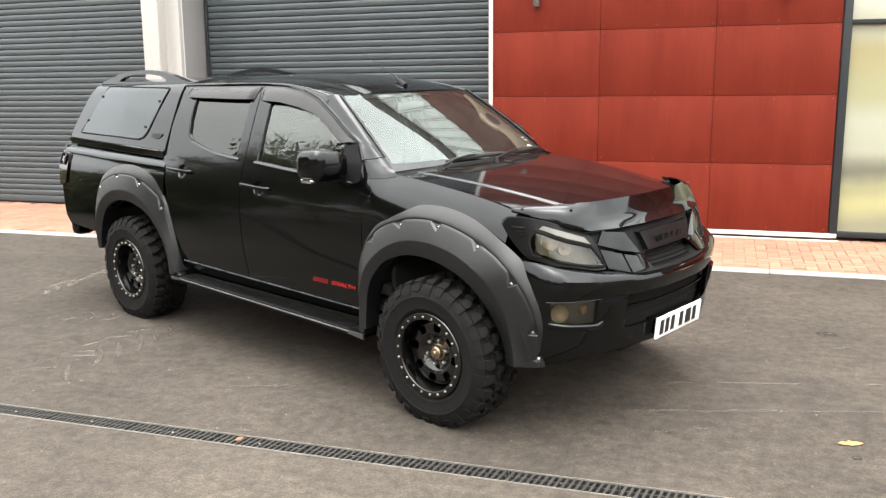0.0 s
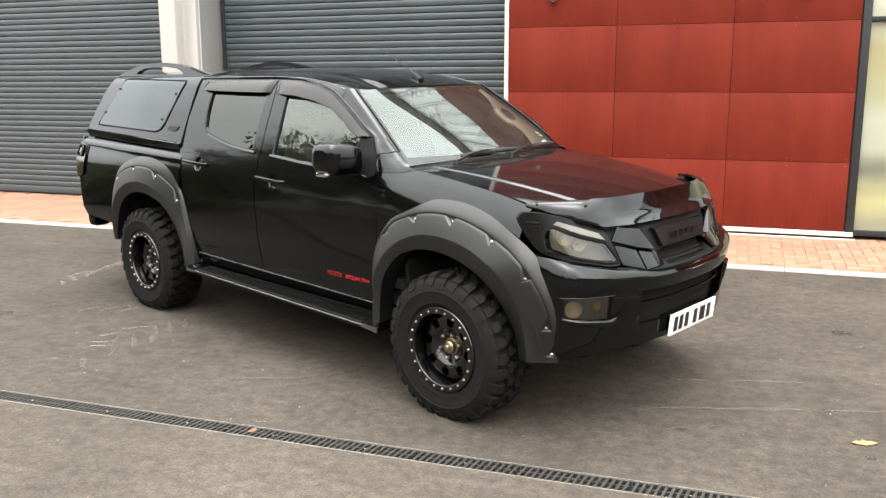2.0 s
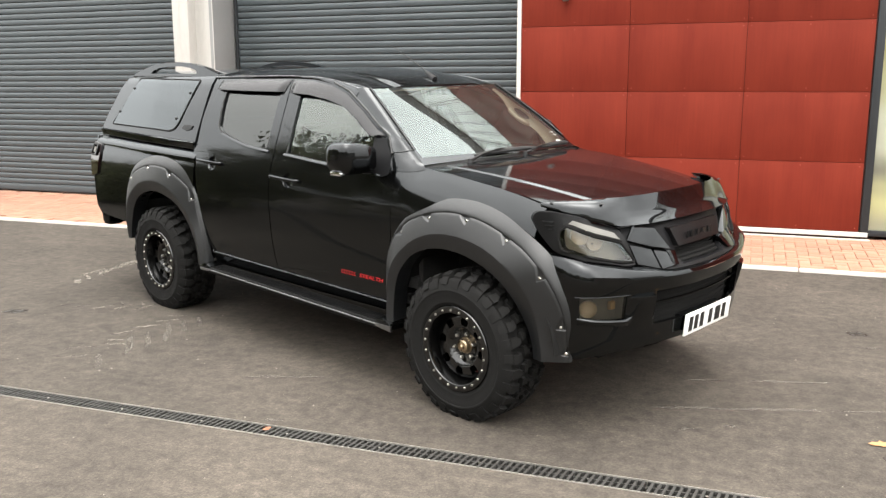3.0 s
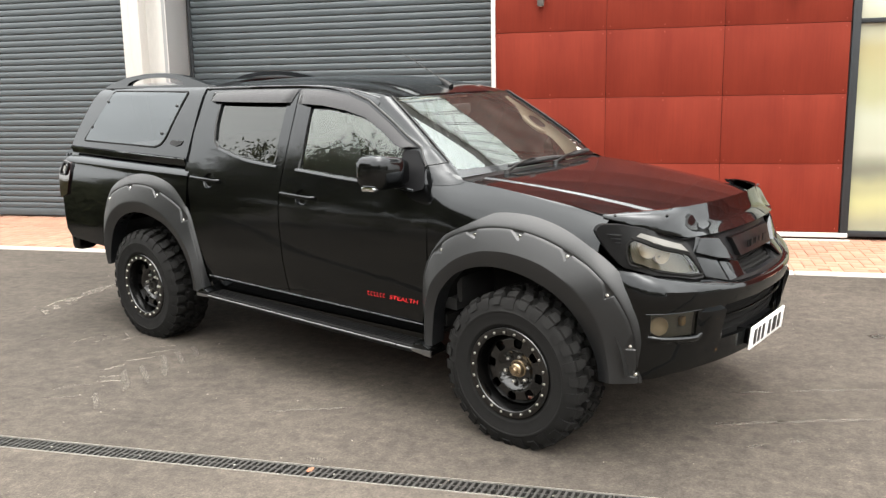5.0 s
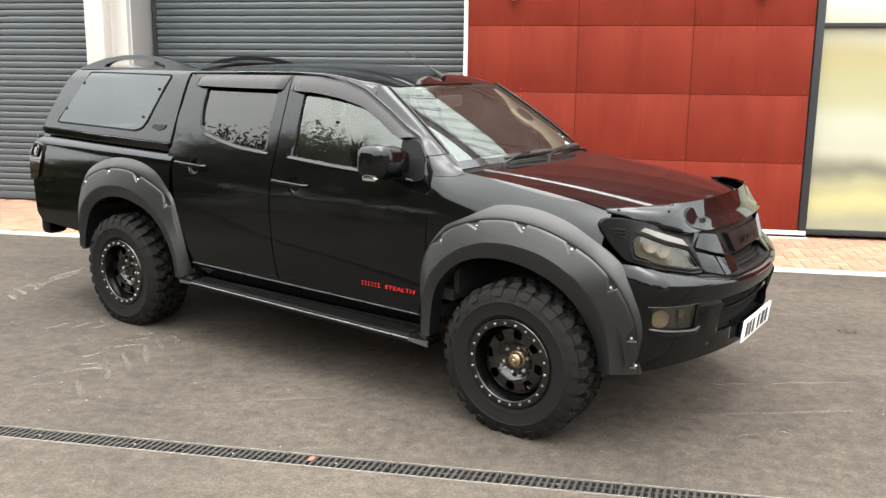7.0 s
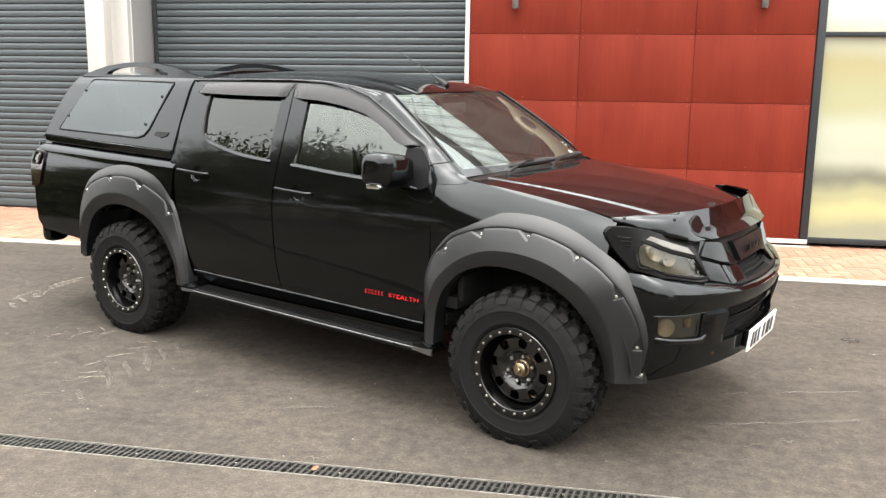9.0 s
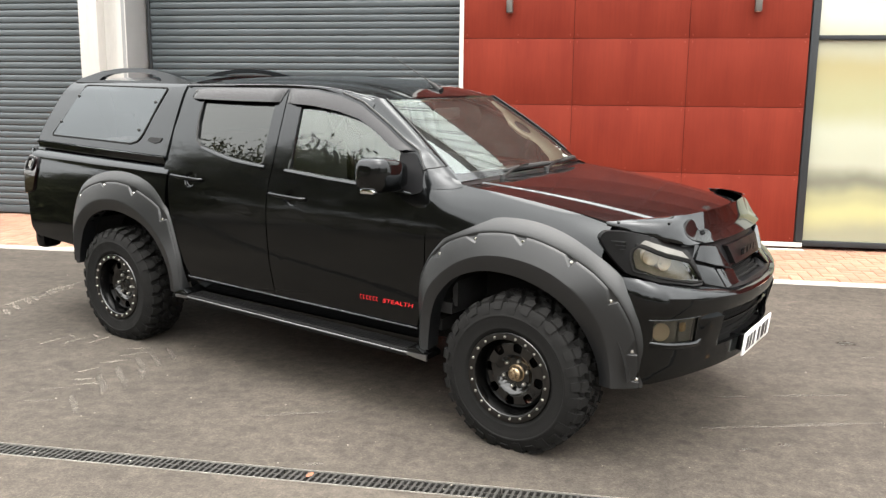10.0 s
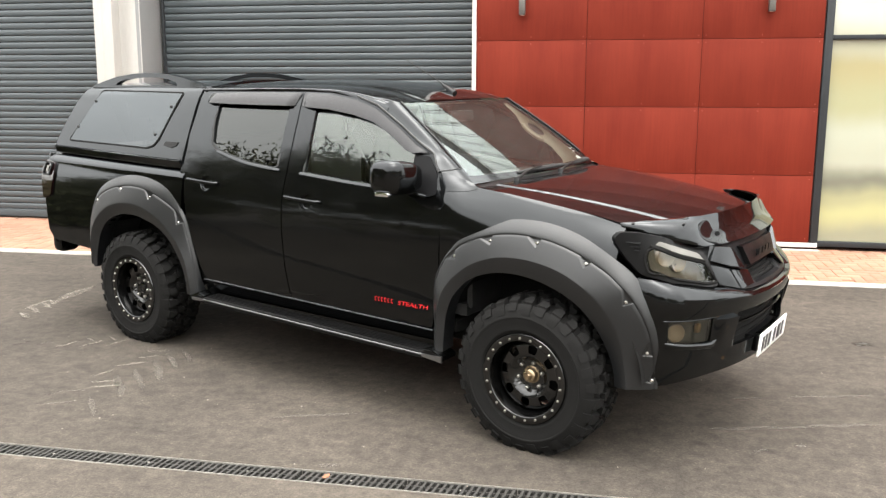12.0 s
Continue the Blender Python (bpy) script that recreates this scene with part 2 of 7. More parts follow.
PLATE = surface("white_number_plate", (0.82, 0.82, 0.80), 0.35, 0.0, 0.04, 10.0, 200.0)
PLATEBAR = surface("black_plate_mark", (0.01, 0.01, 0.01), 0.4, 0.0, 0.1)
SEATCLOTH = surface("dark_seat_cloth", (0.02, 0.02, 0.022), 0.9, 0.0, 0.3, 20.0, 300.0, 0.001)
BEIGE = surface("beige_trim", (0.30, 0.255, 0.19), 0.7, 0.0, 0.1, 8.0, 200.0)
DASH = surface("dashboard_plastic", (0.02, 0.02, 0.02), 0.6, 0.0, 0.2, 10.0, 300.0, 0.0005)
DEFLECT_GLOSS = lacquer("black_gloss_acrylic", (0.001, 0.001, 0.001), 0.0, 1.0, 0.001, 0.3, 0.02)
STEPTOP = surface("ribbed_step_plastic", (0.006, 0.006, 0.006), 0.7, 0.0, 0.25, 12.0, 260.0, 0.0, 0.05, 0.0, 0.12)
BOWL = surface("warm_lamp_mirror", (0.52, 0.44, 0.34), 0.55, 0.3, 0.15, 30.0, 200.0)
GLASS_WIND = glass("windscreen_glass", (0.72, 0.75, 0.72), 1.5, 0.0, 0.130, 0.17, coat=(0.88, 1.0, 0.99), dust=0.035)
GLASS_SIDE = glass("side_glass", (0.66, 0.69, 0.67), 1.80, coat=(0.94, 1.0, 0.95))
GLASS_DARK = glass("privacy_glass", (0.05, 0.05, 0.05), 1.53)
GLASS_LAMP = glass("smoked_lamp_glass", (0.70, 0.68, 0.62), 1.6)
ASPHALT = asphalt_material()
WHITE = surface("white_paint", (0.52, 0.495, 0.46), 0.55, 0.0, 0.06, 2.0, 60.0, 0.0003)
PILLARPAINT = surface("cream_white_paint", (0.40, 0.385, 0.36), 0.55, 0.0, 0.06, 1.5, 40.0, 0.0003, stretch=(1, 1, 0.25))
GREYPAINT = surface("grey_paint", (0.20, 0.20, 0.20), 0.5, 0.0, 0.08, 2.0, 60.0)
KERB = surface("pale_concrete", (0.44, 0.41, 0.37), 0.8, 0.0, 0.12, 5.0, 90.0, 0.001)
BRICK = surface("orange_paving_brick", (0.305, 0.160, 0.105), 0.8, 0.0, 0.15, 12.0, 140.0, 0.001, 0.08, per_piece=0.16)
# grey for the highlight lines drawn along roof edge and door foot
HIGHLIGHT_GREY = surface("grey_highlight", (0.06, 0.062, 0.066), 0.28, 0.0, 0.1, 8.0, 200.0, 0.0, 0.05, 0.5)
GLASS_CAN = glass("hardtop_glass", (0.05, 0.05, 0.055), 1.60, coat=(0.93, 1.0, 1.04))
JOINT = surface("sand_joint", (0.25, 0.15, 0.10), 0.9, 0.0, 0.3, 20.0, 200.0)
SHUTTER = surface("anthracite_steel_slat", (0.042, 0.051, 0.056), 0.42, 0.0, 0.08, 3.0, 60.0, 0.0, 0.06)
FRAME = surface("anthracite_frame", (0.020, 0.022, 0.024), 0.5, 0.0, 0.08, 4.0, 100.0, spec=0.25)
BACKING = surface("dark_backing", (0.06, 0.015, 0.01), 0.8, 0.0, 0.2)
CLAD = surface("light_ribbed_cladding", (0.84, 0.86, 0.85), 0.45, 0.0, 0.06, 2.0, 60.0)
LAMPBODY = surface("grey_lamp_body", (0.10, 0.09, 0.082), 0.4, 0.3, 0.1, 10.0, 100.0)
IRON = surface("cast_iron_grate", (0.030, 0.0285, 0.026), 0.55, 0.1, 0.35, 30.0, 200.0, 0.0006)
GALV = surface("galvanised_edge", (0.24, 0.225, 0.20), 0.6, 0.3, 0.25, 12.0, 120.0)
LEAFBROWN = surface("brown_leaf", (0.24, 0.095, 0.05), 0.7, 0.0, 0.3, 40.0, 200.0)
LEAFDRY = surface("dry_leaf", (0.33, 0.175, 0.07), 0.7, 0.0, 0.3, 40.0, 200.0)
LEAFGREEN = surface("foliage", (0.12, 0.125, 0.06), 0.7, 0.0, 0.5, 0.6, 6.0)
BARK = surface("bark", (0.08, 0.065, 0.05), 0.9, 0.0, 0.3, 6.0, 60.0, 0.004)


def ground_film(name, base, cover, rough=0.9, grain=60.0):
    """A thin uneven film lying on the asphalt: full in the middle of each stroke, broken up by grain, thinning to its edge."""
    m, n, l, b = shader(name)
    b.inputs["Base Color"].default_value = (*base, 1)
    b.inputs["Roughness"].default_value = rough
    uv, co = n.new("ShaderNodeUVMap"), n.new("ShaderNodeTexCoord")
    ln = n.new("ShaderNodeVectorMath")
    ln.operation = "LENGTH"
    l.new(uv.outputs["UV"], ln.inputs[0])
    edge = n.new("ShaderNodeMapRange")
    edge.interpolation_type = "SMOOTHSTEP"
    for key, v in (("From Min", 0.5), ("From Max", 1.0), ("To Min", cover), ("To Max", 0.0)):
        edge.inputs[key].default_value = v
    l.new(ln.outputs["Value"], edge.inputs["Value"])
    t1 = n.new("ShaderNodeTexNoise")
    t1.inputs["Scale"].default_value, t1.inputs["Detail"].default_value = grain, 4.0
    l.new(co.outputs["Object"], t1.inputs["Vector"])
    brk = n.new("ShaderNodeMapRange")
    for key, v in (("From Min", 0.34), ("From Max", 0.54), ("To Min", 0.15), ("To Max", 1.0)):
        brk.inputs[key].default_value = v
    l.new(t1.outputs["Fac"], brk.inputs["Value"])
    mu = n.new("ShaderNodeMath")
    mu.operation = "MULTIPLY"
    l.new(edge.outputs["Result"], mu.inputs[0])
    l.new(brk.outputs["Result"], mu.inputs[1])
    l.new(mu.outputs[0], b.inputs["Alpha"])
    return m


SCRAPE = ground_film("scrape_mark", (0.122, 0.107, 0.09), 0.5)
OIL = ground_film("oil_spot", (0.025, 0.022, 0.020), 0.85, 0.5, 40.0)
CHALK = ground_film("pale_scuff", (0.155, 0.137, 0.114), 0.75, 0.9, 50.0)
GRIT = surface("grit", (0.17, 0.152, 0.13), 0.9, 0.0, 0.3, 40.0, 120.0)
LAMPSTRIP = surface("lamp_strip", (0.12, 0.116, 0.104), 0.4, 0.0, 0.1, 20.0, 100.0)


def red_panel_material():
    """Red-stained wood-grain board: vertical streaks, blotches and small lighter runs."""
    m, n, l, b = shader("red_stained_board")
    co = n.new("ShaderNodeTexCoord")
    info = n.new("ShaderNodeObjectInfo")
    off = n.new("ShaderNodeVectorMath")
    off.operation = "MULTIPLY_ADD"
    comb = n.new("ShaderNodeCombineXYZ")
    l.new(info.outputs["Random"], comb.inputs["X"])
    l.new(info.outputs["Random"], comb.inputs["Z"])
    off.inputs[1].default_value = (31, 17, 23)
    l.new(comb.outputs["Vector"], off.inputs[0])
    l.new(co.outputs["Object"], off.inputs[2])
    maps = []
    for sc in ((6.0, 6.0, 0.8), (60.0, 60.0, 3.0), (2.6, 2.6, 1.7)):
        mp = n.new("ShaderNodeMapping")
        mp.inputs["Scale"].default_value = sc
        t = n.new("ShaderNodeTexNoise")
        t.inputs["Scale"].default_value, t.inputs["Detail"].default_value = 1.0, 6.0
        l.new(off.outputs["Vector"], mp.inputs["Vector"])
        l.new(mp.outputs["Vector"], t.inputs["Vector"])
        maps.append(t)
    add = n.new("ShaderNodeMath")
    add.operation = "MULTIPLY_ADD"
    add.inputs[1].default_value = 0.45
    l.new(maps[1].outputs["Fac"], add.inputs[0])
    l.new(maps[0].outputs["Fac"], add.inputs[2])
    add2 = n.new("ShaderNodeMath")
    add2.operation = "ADD"
    l.new(add.outputs[0], add2.inputs[0])
    l.new(maps[2].outputs["Fac"], add2.inputs[1])
    ramp = n.new("ShaderNodeValToRGB")
    ramp.color_ramp.elements[0].position, ramp.color_ramp.elements[0].color = 0.15, (0.112, 0.0148, 0.0086, 1)
    ramp.color_ramp.elements[1].position, ramp.color_ramp.elements[1].color = 0.88, (0.158, 0.0238, 0.0132, 1)
    half = n.new("ShaderNodeMath")
    half.operation = "MULTIPLY_ADD"
    half.inputs[1].default_value, half.inputs[2].default_value = 1.0, -0.7
    l.new(add2.outputs[0], half.inputs[0])
    l.new(half.outputs[0], ramp.inputs["Fac"])
    l.new(ramp.outputs["Color"], b.inputs["Base Color"])
    b.inputs["Roughness"].default_value = 0.6
    b.inputs["Specular IOR Level"].default_value = 0.07
    bp = n.new("ShaderNodeBump")
    bp.inputs["Distance"].default_value = 0.0006
    l.new(maps[1].outputs["Fac"], bp.inputs["Height"])
    l.new(bp.outputs["Normal"], b.inputs["Normal"])
    return m


REDBOARD = red_panel_material()


def island_brick():
    """The same brick for the joined field: its tone varies from piece to piece."""
    m = BRICK.copy()
    m.name = "orange_paving_field"
    n, l = m.node_tree.nodes, m.node_tree.links
    info = next(k for k in n if k.bl_idname == "ShaderNodeObjectInfo")
    geo = n.new("ShaderNodeNewGeometry")
    target = info.outputs["Random"].links[0].to_socket
    l.new(geo.outputs["Random Per Island"], target)
    n.remove(info)
    return m


BRICKFIELD = island_brick()


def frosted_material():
    """Frosted glazing: the blurred room behind is painted into the pane, as cream, yellow and grey-green bands that run
    softly into one another with height.
    """
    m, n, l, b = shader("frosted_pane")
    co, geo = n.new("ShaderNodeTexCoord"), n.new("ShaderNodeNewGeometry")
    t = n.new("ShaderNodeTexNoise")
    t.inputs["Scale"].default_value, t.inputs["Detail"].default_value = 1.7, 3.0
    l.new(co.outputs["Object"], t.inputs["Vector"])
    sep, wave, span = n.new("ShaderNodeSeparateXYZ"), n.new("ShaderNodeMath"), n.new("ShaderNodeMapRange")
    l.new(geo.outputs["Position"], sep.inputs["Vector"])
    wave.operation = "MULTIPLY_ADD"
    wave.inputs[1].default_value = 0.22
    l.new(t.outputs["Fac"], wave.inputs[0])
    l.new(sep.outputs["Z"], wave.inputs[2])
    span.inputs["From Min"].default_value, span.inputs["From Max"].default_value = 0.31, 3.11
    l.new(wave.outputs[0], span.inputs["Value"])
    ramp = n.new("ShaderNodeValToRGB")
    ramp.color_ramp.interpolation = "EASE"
    # look of the room behind by height, put into the pane's colour
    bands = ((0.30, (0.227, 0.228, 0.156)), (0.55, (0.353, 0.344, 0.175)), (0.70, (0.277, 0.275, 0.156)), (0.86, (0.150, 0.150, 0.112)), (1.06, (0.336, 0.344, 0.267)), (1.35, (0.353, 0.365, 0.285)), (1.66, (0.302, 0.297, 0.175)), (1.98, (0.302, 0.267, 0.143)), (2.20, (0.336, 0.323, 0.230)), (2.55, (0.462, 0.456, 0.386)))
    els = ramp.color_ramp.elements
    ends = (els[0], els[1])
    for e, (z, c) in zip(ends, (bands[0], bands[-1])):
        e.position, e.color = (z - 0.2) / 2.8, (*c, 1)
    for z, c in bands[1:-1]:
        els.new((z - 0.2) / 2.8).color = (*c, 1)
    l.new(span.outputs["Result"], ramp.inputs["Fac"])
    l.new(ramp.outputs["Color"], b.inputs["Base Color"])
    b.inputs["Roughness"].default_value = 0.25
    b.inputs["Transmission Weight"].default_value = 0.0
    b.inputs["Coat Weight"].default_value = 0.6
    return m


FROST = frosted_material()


# ---- mesh helpers ----
def finish(bm, name, material, parent=None, label="", angle=35, flip_check=True, outward=None):
    """Turns a bmesh into one object. outward: open sheets face away from this place."""
    if flip_check:
        bmesh.ops.recalc_face_normals(bm, faces=bm.faces)
    if outward is not None and any(e.is_boundary for e in bm.edges):
        bm.normal_update()
        if sum(f.normal.dot(f.calc_center_median() - outward) * f.calc_area() for f in bm.faces) < 0:
            bmesh.ops.reverse_faces(bm, faces=bm.faces)
    for f in bm.faces:
        f.smooth = True
    me = bpy.data.meshes.new(name)
    bm.to_mesh(me)
    bm.free()
    me.materials.append(material)
    me.set_sharp_from_angle(angle=radians(angle))
    ob = new(name, me)
    if parent is not None:
        ob.parent = parent
    if outward is not None:
        ob["on_truck"] = True
    if label:
        ob["label"] = label
    return ob


TRUCK_CORE = Vector((-1.6, 0.0, 0.8))


def part(name, bm, material, parent, label="", angle=35, flip_check=True):
    return finish(bm, name, material, parent, label, angle, flip_check, TRUCK_CORE if parent is not None and (parent.name.startswith("pickup_truck") or parent.get("on_truck")) else None)


def box(bm, lo, hi, bevel=0.0, m=None):
    vs = [bm.verts.new((x, y, z)) for x in (lo[0], hi[0]) for y in (lo[1], hi[1]) for z in (lo[2], hi[2])]
    fs = [bm.faces.new([vs[i] for i in q]) for q in ((0, 1, 3, 2), (4, 6, 7, 5), (0, 4, 5, 1), (2, 3, 7, 6), (0, 2, 6, 4), (1, 5, 7, 3))]
    if bevel:
        es = list({e for f in fs for e in f.edges})
        out = bmesh.ops.bevel(bm, geom=es, offset=bevel, segments=2, affect="EDGES", profile=0.5)
        vs = list({v for f in out["faces"] for v in f.verts} | {v for v in vs if v.is_valid})
    if m is not None:
        bmesh.ops.transform(bm, matrix=m, verts=[v for v in vs if v.is_valid])
    return bm


def boxes(*args, bevel=0.0):
    bm = bmesh.new()
    for lo, hi in args:
        box(bm, lo, hi, bevel)
    return bm


def revolve(profile, n=48, axis="y", centre=(0, 0, 0), closed=False):
    """A body of revolution. profile: (radius, along) pairs."""
    bm = bmesh.new()
    rings = []
    for k in range(n):
        a = 2 * math.pi * k / n
        c, s = math.cos(a), math.sin(a)
        ring = []
        for r, h in profile:
            p = (r * c, h, r * s) if axis == "y" else (r * c, r * s, h)
            ring.append(bm.verts.new((p[0] + centre[0], p[1] + centre[1], p[2] + centre[2])))
        rings.append(ring)
    m = len(profile)
    for k in range(n):
        a, b = rings[k], rings[(k + 1) % n]
        for i in range(m if closed else m - 1):
            j = (i + 1) % m
            bm.faces.new((a[i], a[j], b[j], b[i]))
    bmesh.ops.remove_doubles(bm, verts=bm.verts, dist=1e-5)
    return bm


def grid(fn, us, vs, drop=None):
    bm = bmesh.new()
    rows = [[bm.verts.new(fn(u, v)) for v in vs] for u in us]
    for i in range(len(us) - 1):
        for j in range(len(vs) - 1):
            if drop and drop(0.5 * (us[i] + us[i + 1]), 0.5 * (vs[j] + vs[j + 1])):
                continue
            bm.faces.new((rows[i][j], rows[i + 1][j], rows[i + 1][j + 1], rows[i][j + 1]))
    return bm


def thicken(bm, inward, depth):
    """Gives an open sheet edges of their own, depth deep, towards inward(co)."""
    rim = [e for e in bm.edges if e.is_boundary]
    out = bmesh.ops.extrude_edge_only(bm, edges=rim)
    for v in [g for g in out["geom"] if isinstance(g, bmesh.types.BMVert)]:
        v.co += inward(v.co) * depth
    return bm


def sheet(outline, holes, fmap, step=(0.06, 0.06), drop=None):
    """A curved panel: a flat outline with holes, cut into small pieces and laid on the surface fmap(u, v)."""
    bm = bmesh.new()
    for loop in [outline, *holes]:
        vs = [bm.verts.new((u, v, 0)) for u, v in loop]
        for a, b in zip(vs, vs[1:] + vs[:1]):
            bm.edges.new((a, b))
    bmesh.ops.triangle_fill(bm, use_beauty=True, use_dissolve=False, edges=list(bm.edges), normal=(0, 0, 1))
    for ax in (0, 1):
        lo, hi = min(p[ax] for p in outline), max(p[ax] for p in outline)
        for k in range(int(math.floor(lo / step[ax])) + 1, int(math.ceil(hi / step[ax]))):
            co, no = [0, 0, 0], [0, 0, 0]
            co[ax], no[ax] = k * step[ax], 1
            bmesh.ops.bisect_plane(bm, geom=[*bm.verts, *bm.edges, *bm.faces], dist=1e-5, plane_co=co, plane_no=no)
    if drop:
        gone = [f for f in bm.faces if drop(*f.calc_center_median()[:2])]
        bmesh.ops.delete(bm, geom=gone, context="FACES")
    for v in bm.verts:
        v.co = fmap(v.co.x, v.co.y)
    return bm


def round_corners(points, r, n=4):
    """A polygon with its corners rounded by r."""
    out, m = [], len(points)
    for i in range(m):
        p, a, b = Vector(points[i]), Vector(points[i - 1]), Vector(points[(i + 1) % m])
        d1, d2 = (a - p), (b - p)
        k = min(r, 0.45 * d1.length, 0.45 * d2.length)
        s, e = p + d1.normalized() * k, p + d2.normalized() * k
        for j in range(n + 1):
            t = j / n
            out.append(tuple((1 - t) ** 2 * s + 2 * t * (1 - t) * p + t * t * e))
    return out


def curve_fn(xs, ys):
    """A smooth function through points (Hermite, no overshoot)."""
    xs, ys = [float(x) for x in xs], [float(y) for y in ys]
    d = [(ys[i + 1] - ys[i]) / (xs[i + 1] - xs[i]) for i in range(len(xs) - 1)]
    m = [d[0]] + [0.0 if a * b <= 0 else 2 * a * b / (a + b) for a, b in zip(d, d[1:])] + [d[-1]]

    def f(x):
        if x <= xs[0]:
            return ys[0] + m[0] * (x - xs[0])
        if x >= xs[-1]:
            return ys[-1] + m[-1] * (x - xs[-1])
        i = max(k for k in range(len(xs) - 1) if xs[k] <= x)
        h = xs[i + 1] - xs[i]
        t = (x - xs[i]) / h
        return (2 * t ** 3 - 3 * t * t + 1) * ys[i] + (t ** 3 - 2 * t * t + t) * h * m[i] + (3 * t * t - 2 * t ** 3) * ys[i + 1] + (t ** 3 - t * t) * h * m[i + 1]

    return f


def tube(points, r, n=8, flat=1.0):
    """A round bar along points."""
    bm = bmesh.new()
    pts = [Vector(p) for p in points]
    rings = []
    for i, p in enumerate(pts):
        t = (pts[min(i + 1, len(pts) - 1)] - pts[max(i - 1, 0)]).normalized()
        side = t.cross(Vector((0, 0, 1)))
        side = side.normalized() if side.length > 1e-4 else Vector((1, 0, 0))
        up = side.cross(t)
        rr = r[i] if isinstance(r, (list, tuple)) else r
        rings.append([bm.verts.new(p + side * rr * math.cos(2 * math.pi * k / n) + up * rr * flat * math.sin(2 * math.pi * k / n)) for k in range(n)])
    for a, b in zip(rings, rings[1:]):
        for k in range(n):
            bm.faces.new((a[k], a[(k + 1) % n], b[(k + 1) % n], b[k]))
    bm.faces.new(rings[0])
    bm.faces.new(rings[-1][::-1])
    return bm


def empty(name, m=None):
    ob = new(name)
    if m is not None:
        ob.matrix_world = m
    return ob


# ---- the yard ----
SLOPE, DRAIN_S, DRAIN_N, KERB_S, KERB_N, FACE = 0.025, 3.505, 3.625, 7.86, 7.96, 9.41


def ground_z(y):
    return SLOPE * (y - DRAIN_N) if y > DRAIN_N else 0.004 * (DRAIN_S - y) if y < DRAIN_S and y > -20 else 0.094 if y <= -20 else 0.0


def build_ground():
    xs = [-400, -60, -14, 8, 60, 400]
    south = [-400, -60, -20, -5, DRAIN_S]
    north = [DRAIN_N, 5.5, KERB_S + 0.02, 12, 60, 400]
    bm = bmesh.new()
    rows = [[bm.verts.new((x, y, ground_z(min(y, KERB_S + 0.02)))) for x in xs] for y in south]
    deep = [[bm.verts.new((x, y, -0.07)) for x in xs] for y in (DRAIN_S, DRAIN_N)]
    rows2 = [[bm.verts.new((x, y, ground_z(min(y, 10.0)))) for x in xs] for y in north]
    allrows = rows + deep + rows2
    for a, b in zip(allrows, allrows[1:]):
        for i in range(len(xs) - 1):
            bm.faces.new((a[i], a[i + 1], b[i + 1], b[i]))
    ob = finish(bm, "ground", ASPHALT, flip_check=False)
    return tagged(ob, "worn grey asphalt yard falling to a drain", "ground", kind="structure")


build_ground()


def build_kerb():
    kerb = tagged(empty("kerb"), "pale concrete edging kerb along the paving", "kerb", kind="structure")
    z0 = ground_z(KERB_S)
    x = -12.0
    while x < 4.0:
        bm = boxes(((x, KERB_S, z0 - 0.08), (x + 0.906, KERB_N, z0 + 0.02)), bevel=0.006)
        part("kerb_stone", bm, KERB, kerb)
        x += 0.914
    return kerb


build_kerb()


# ---- the building ----
WALL_X0, WALL_X1, WALL_TOP = -2.08, 1.40, 5.05
COLS = [-2.08, -0.922, 0.235, 1.392]
ROWS_Z = [0.238 + 0.6835 * k for k in range(8)]
SHUT_Y, SLAT_LIFT = 9.82, 0.095


def build_red_wall():
    wall = finish(boxes(((WALL_X0, FACE + 0.03, 0.10), (WALL_X1 + 0.02, FACE + 0.35, WALL_TOP))), "wall_red", BACKING)
    tagged(wall, "wall clad in red-stained rectangular boards", "wall", kind="structure")
    for c in range(3):
        for r in range(7):
            x0, x1, z0, z1 = COLS[c] + 0.002, COLS[c + 1] - 0.002, ROWS_Z[r] + 0.002, min(ROWS_Z[r + 1], WALL_TOP) - 0.002
            bm = boxes(((x0, FACE, z0), (x1, FACE + 0.028, z1)), bevel=0.0015)
            panel = part("panel", bm, REDBOARD, wall)
            for ix in (0.03, 0.5, 0.97):
                for iz in (0.05, 0.95):
                    px, pz = x0 + ix * (x1 - x0), z0 + iz * (z1 - z0)
                    head = revolve([(0.0, -0.0025), (0.004, -0.002), (0.0055, 0.0)], 10, "y", (px, FACE, pz))
                    part("screw_head", head, RIVET, panel)
    return wall


RIVET = surface("painted_rivet", (0.22, 0.042, 0.024), 0.35, 0.0, 0.1)
build_red_wall()
tagged(finish(boxes(((WALL_X0 - 0.045, FACE - 0.012, 0.20), (WALL_X0 - 0.001, FACE + 0.36, WALL_TOP)), bevel=0.003), "trim_corner", WHITE), "white metal corner trim beside the red boards", "trim", kind="structure")
tagged(finish(boxes(((WALL_X0, FACE - 0.02, 0.190), (1.475, FACE + 0.026, 0.234)), bevel=0.003), "trim_base", WHITE), "white metal drip trim under the red boards", "trim", kind="structure")
tagged(finish(boxes(((WALL_X0, FACE - 0.055, 0.10), (1.50, FACE + 0.02, 0.168)), bevel=0.01), "trim_footing", KERB), "rough pale mortar strip at the wall foot", "trim", kind="structure")


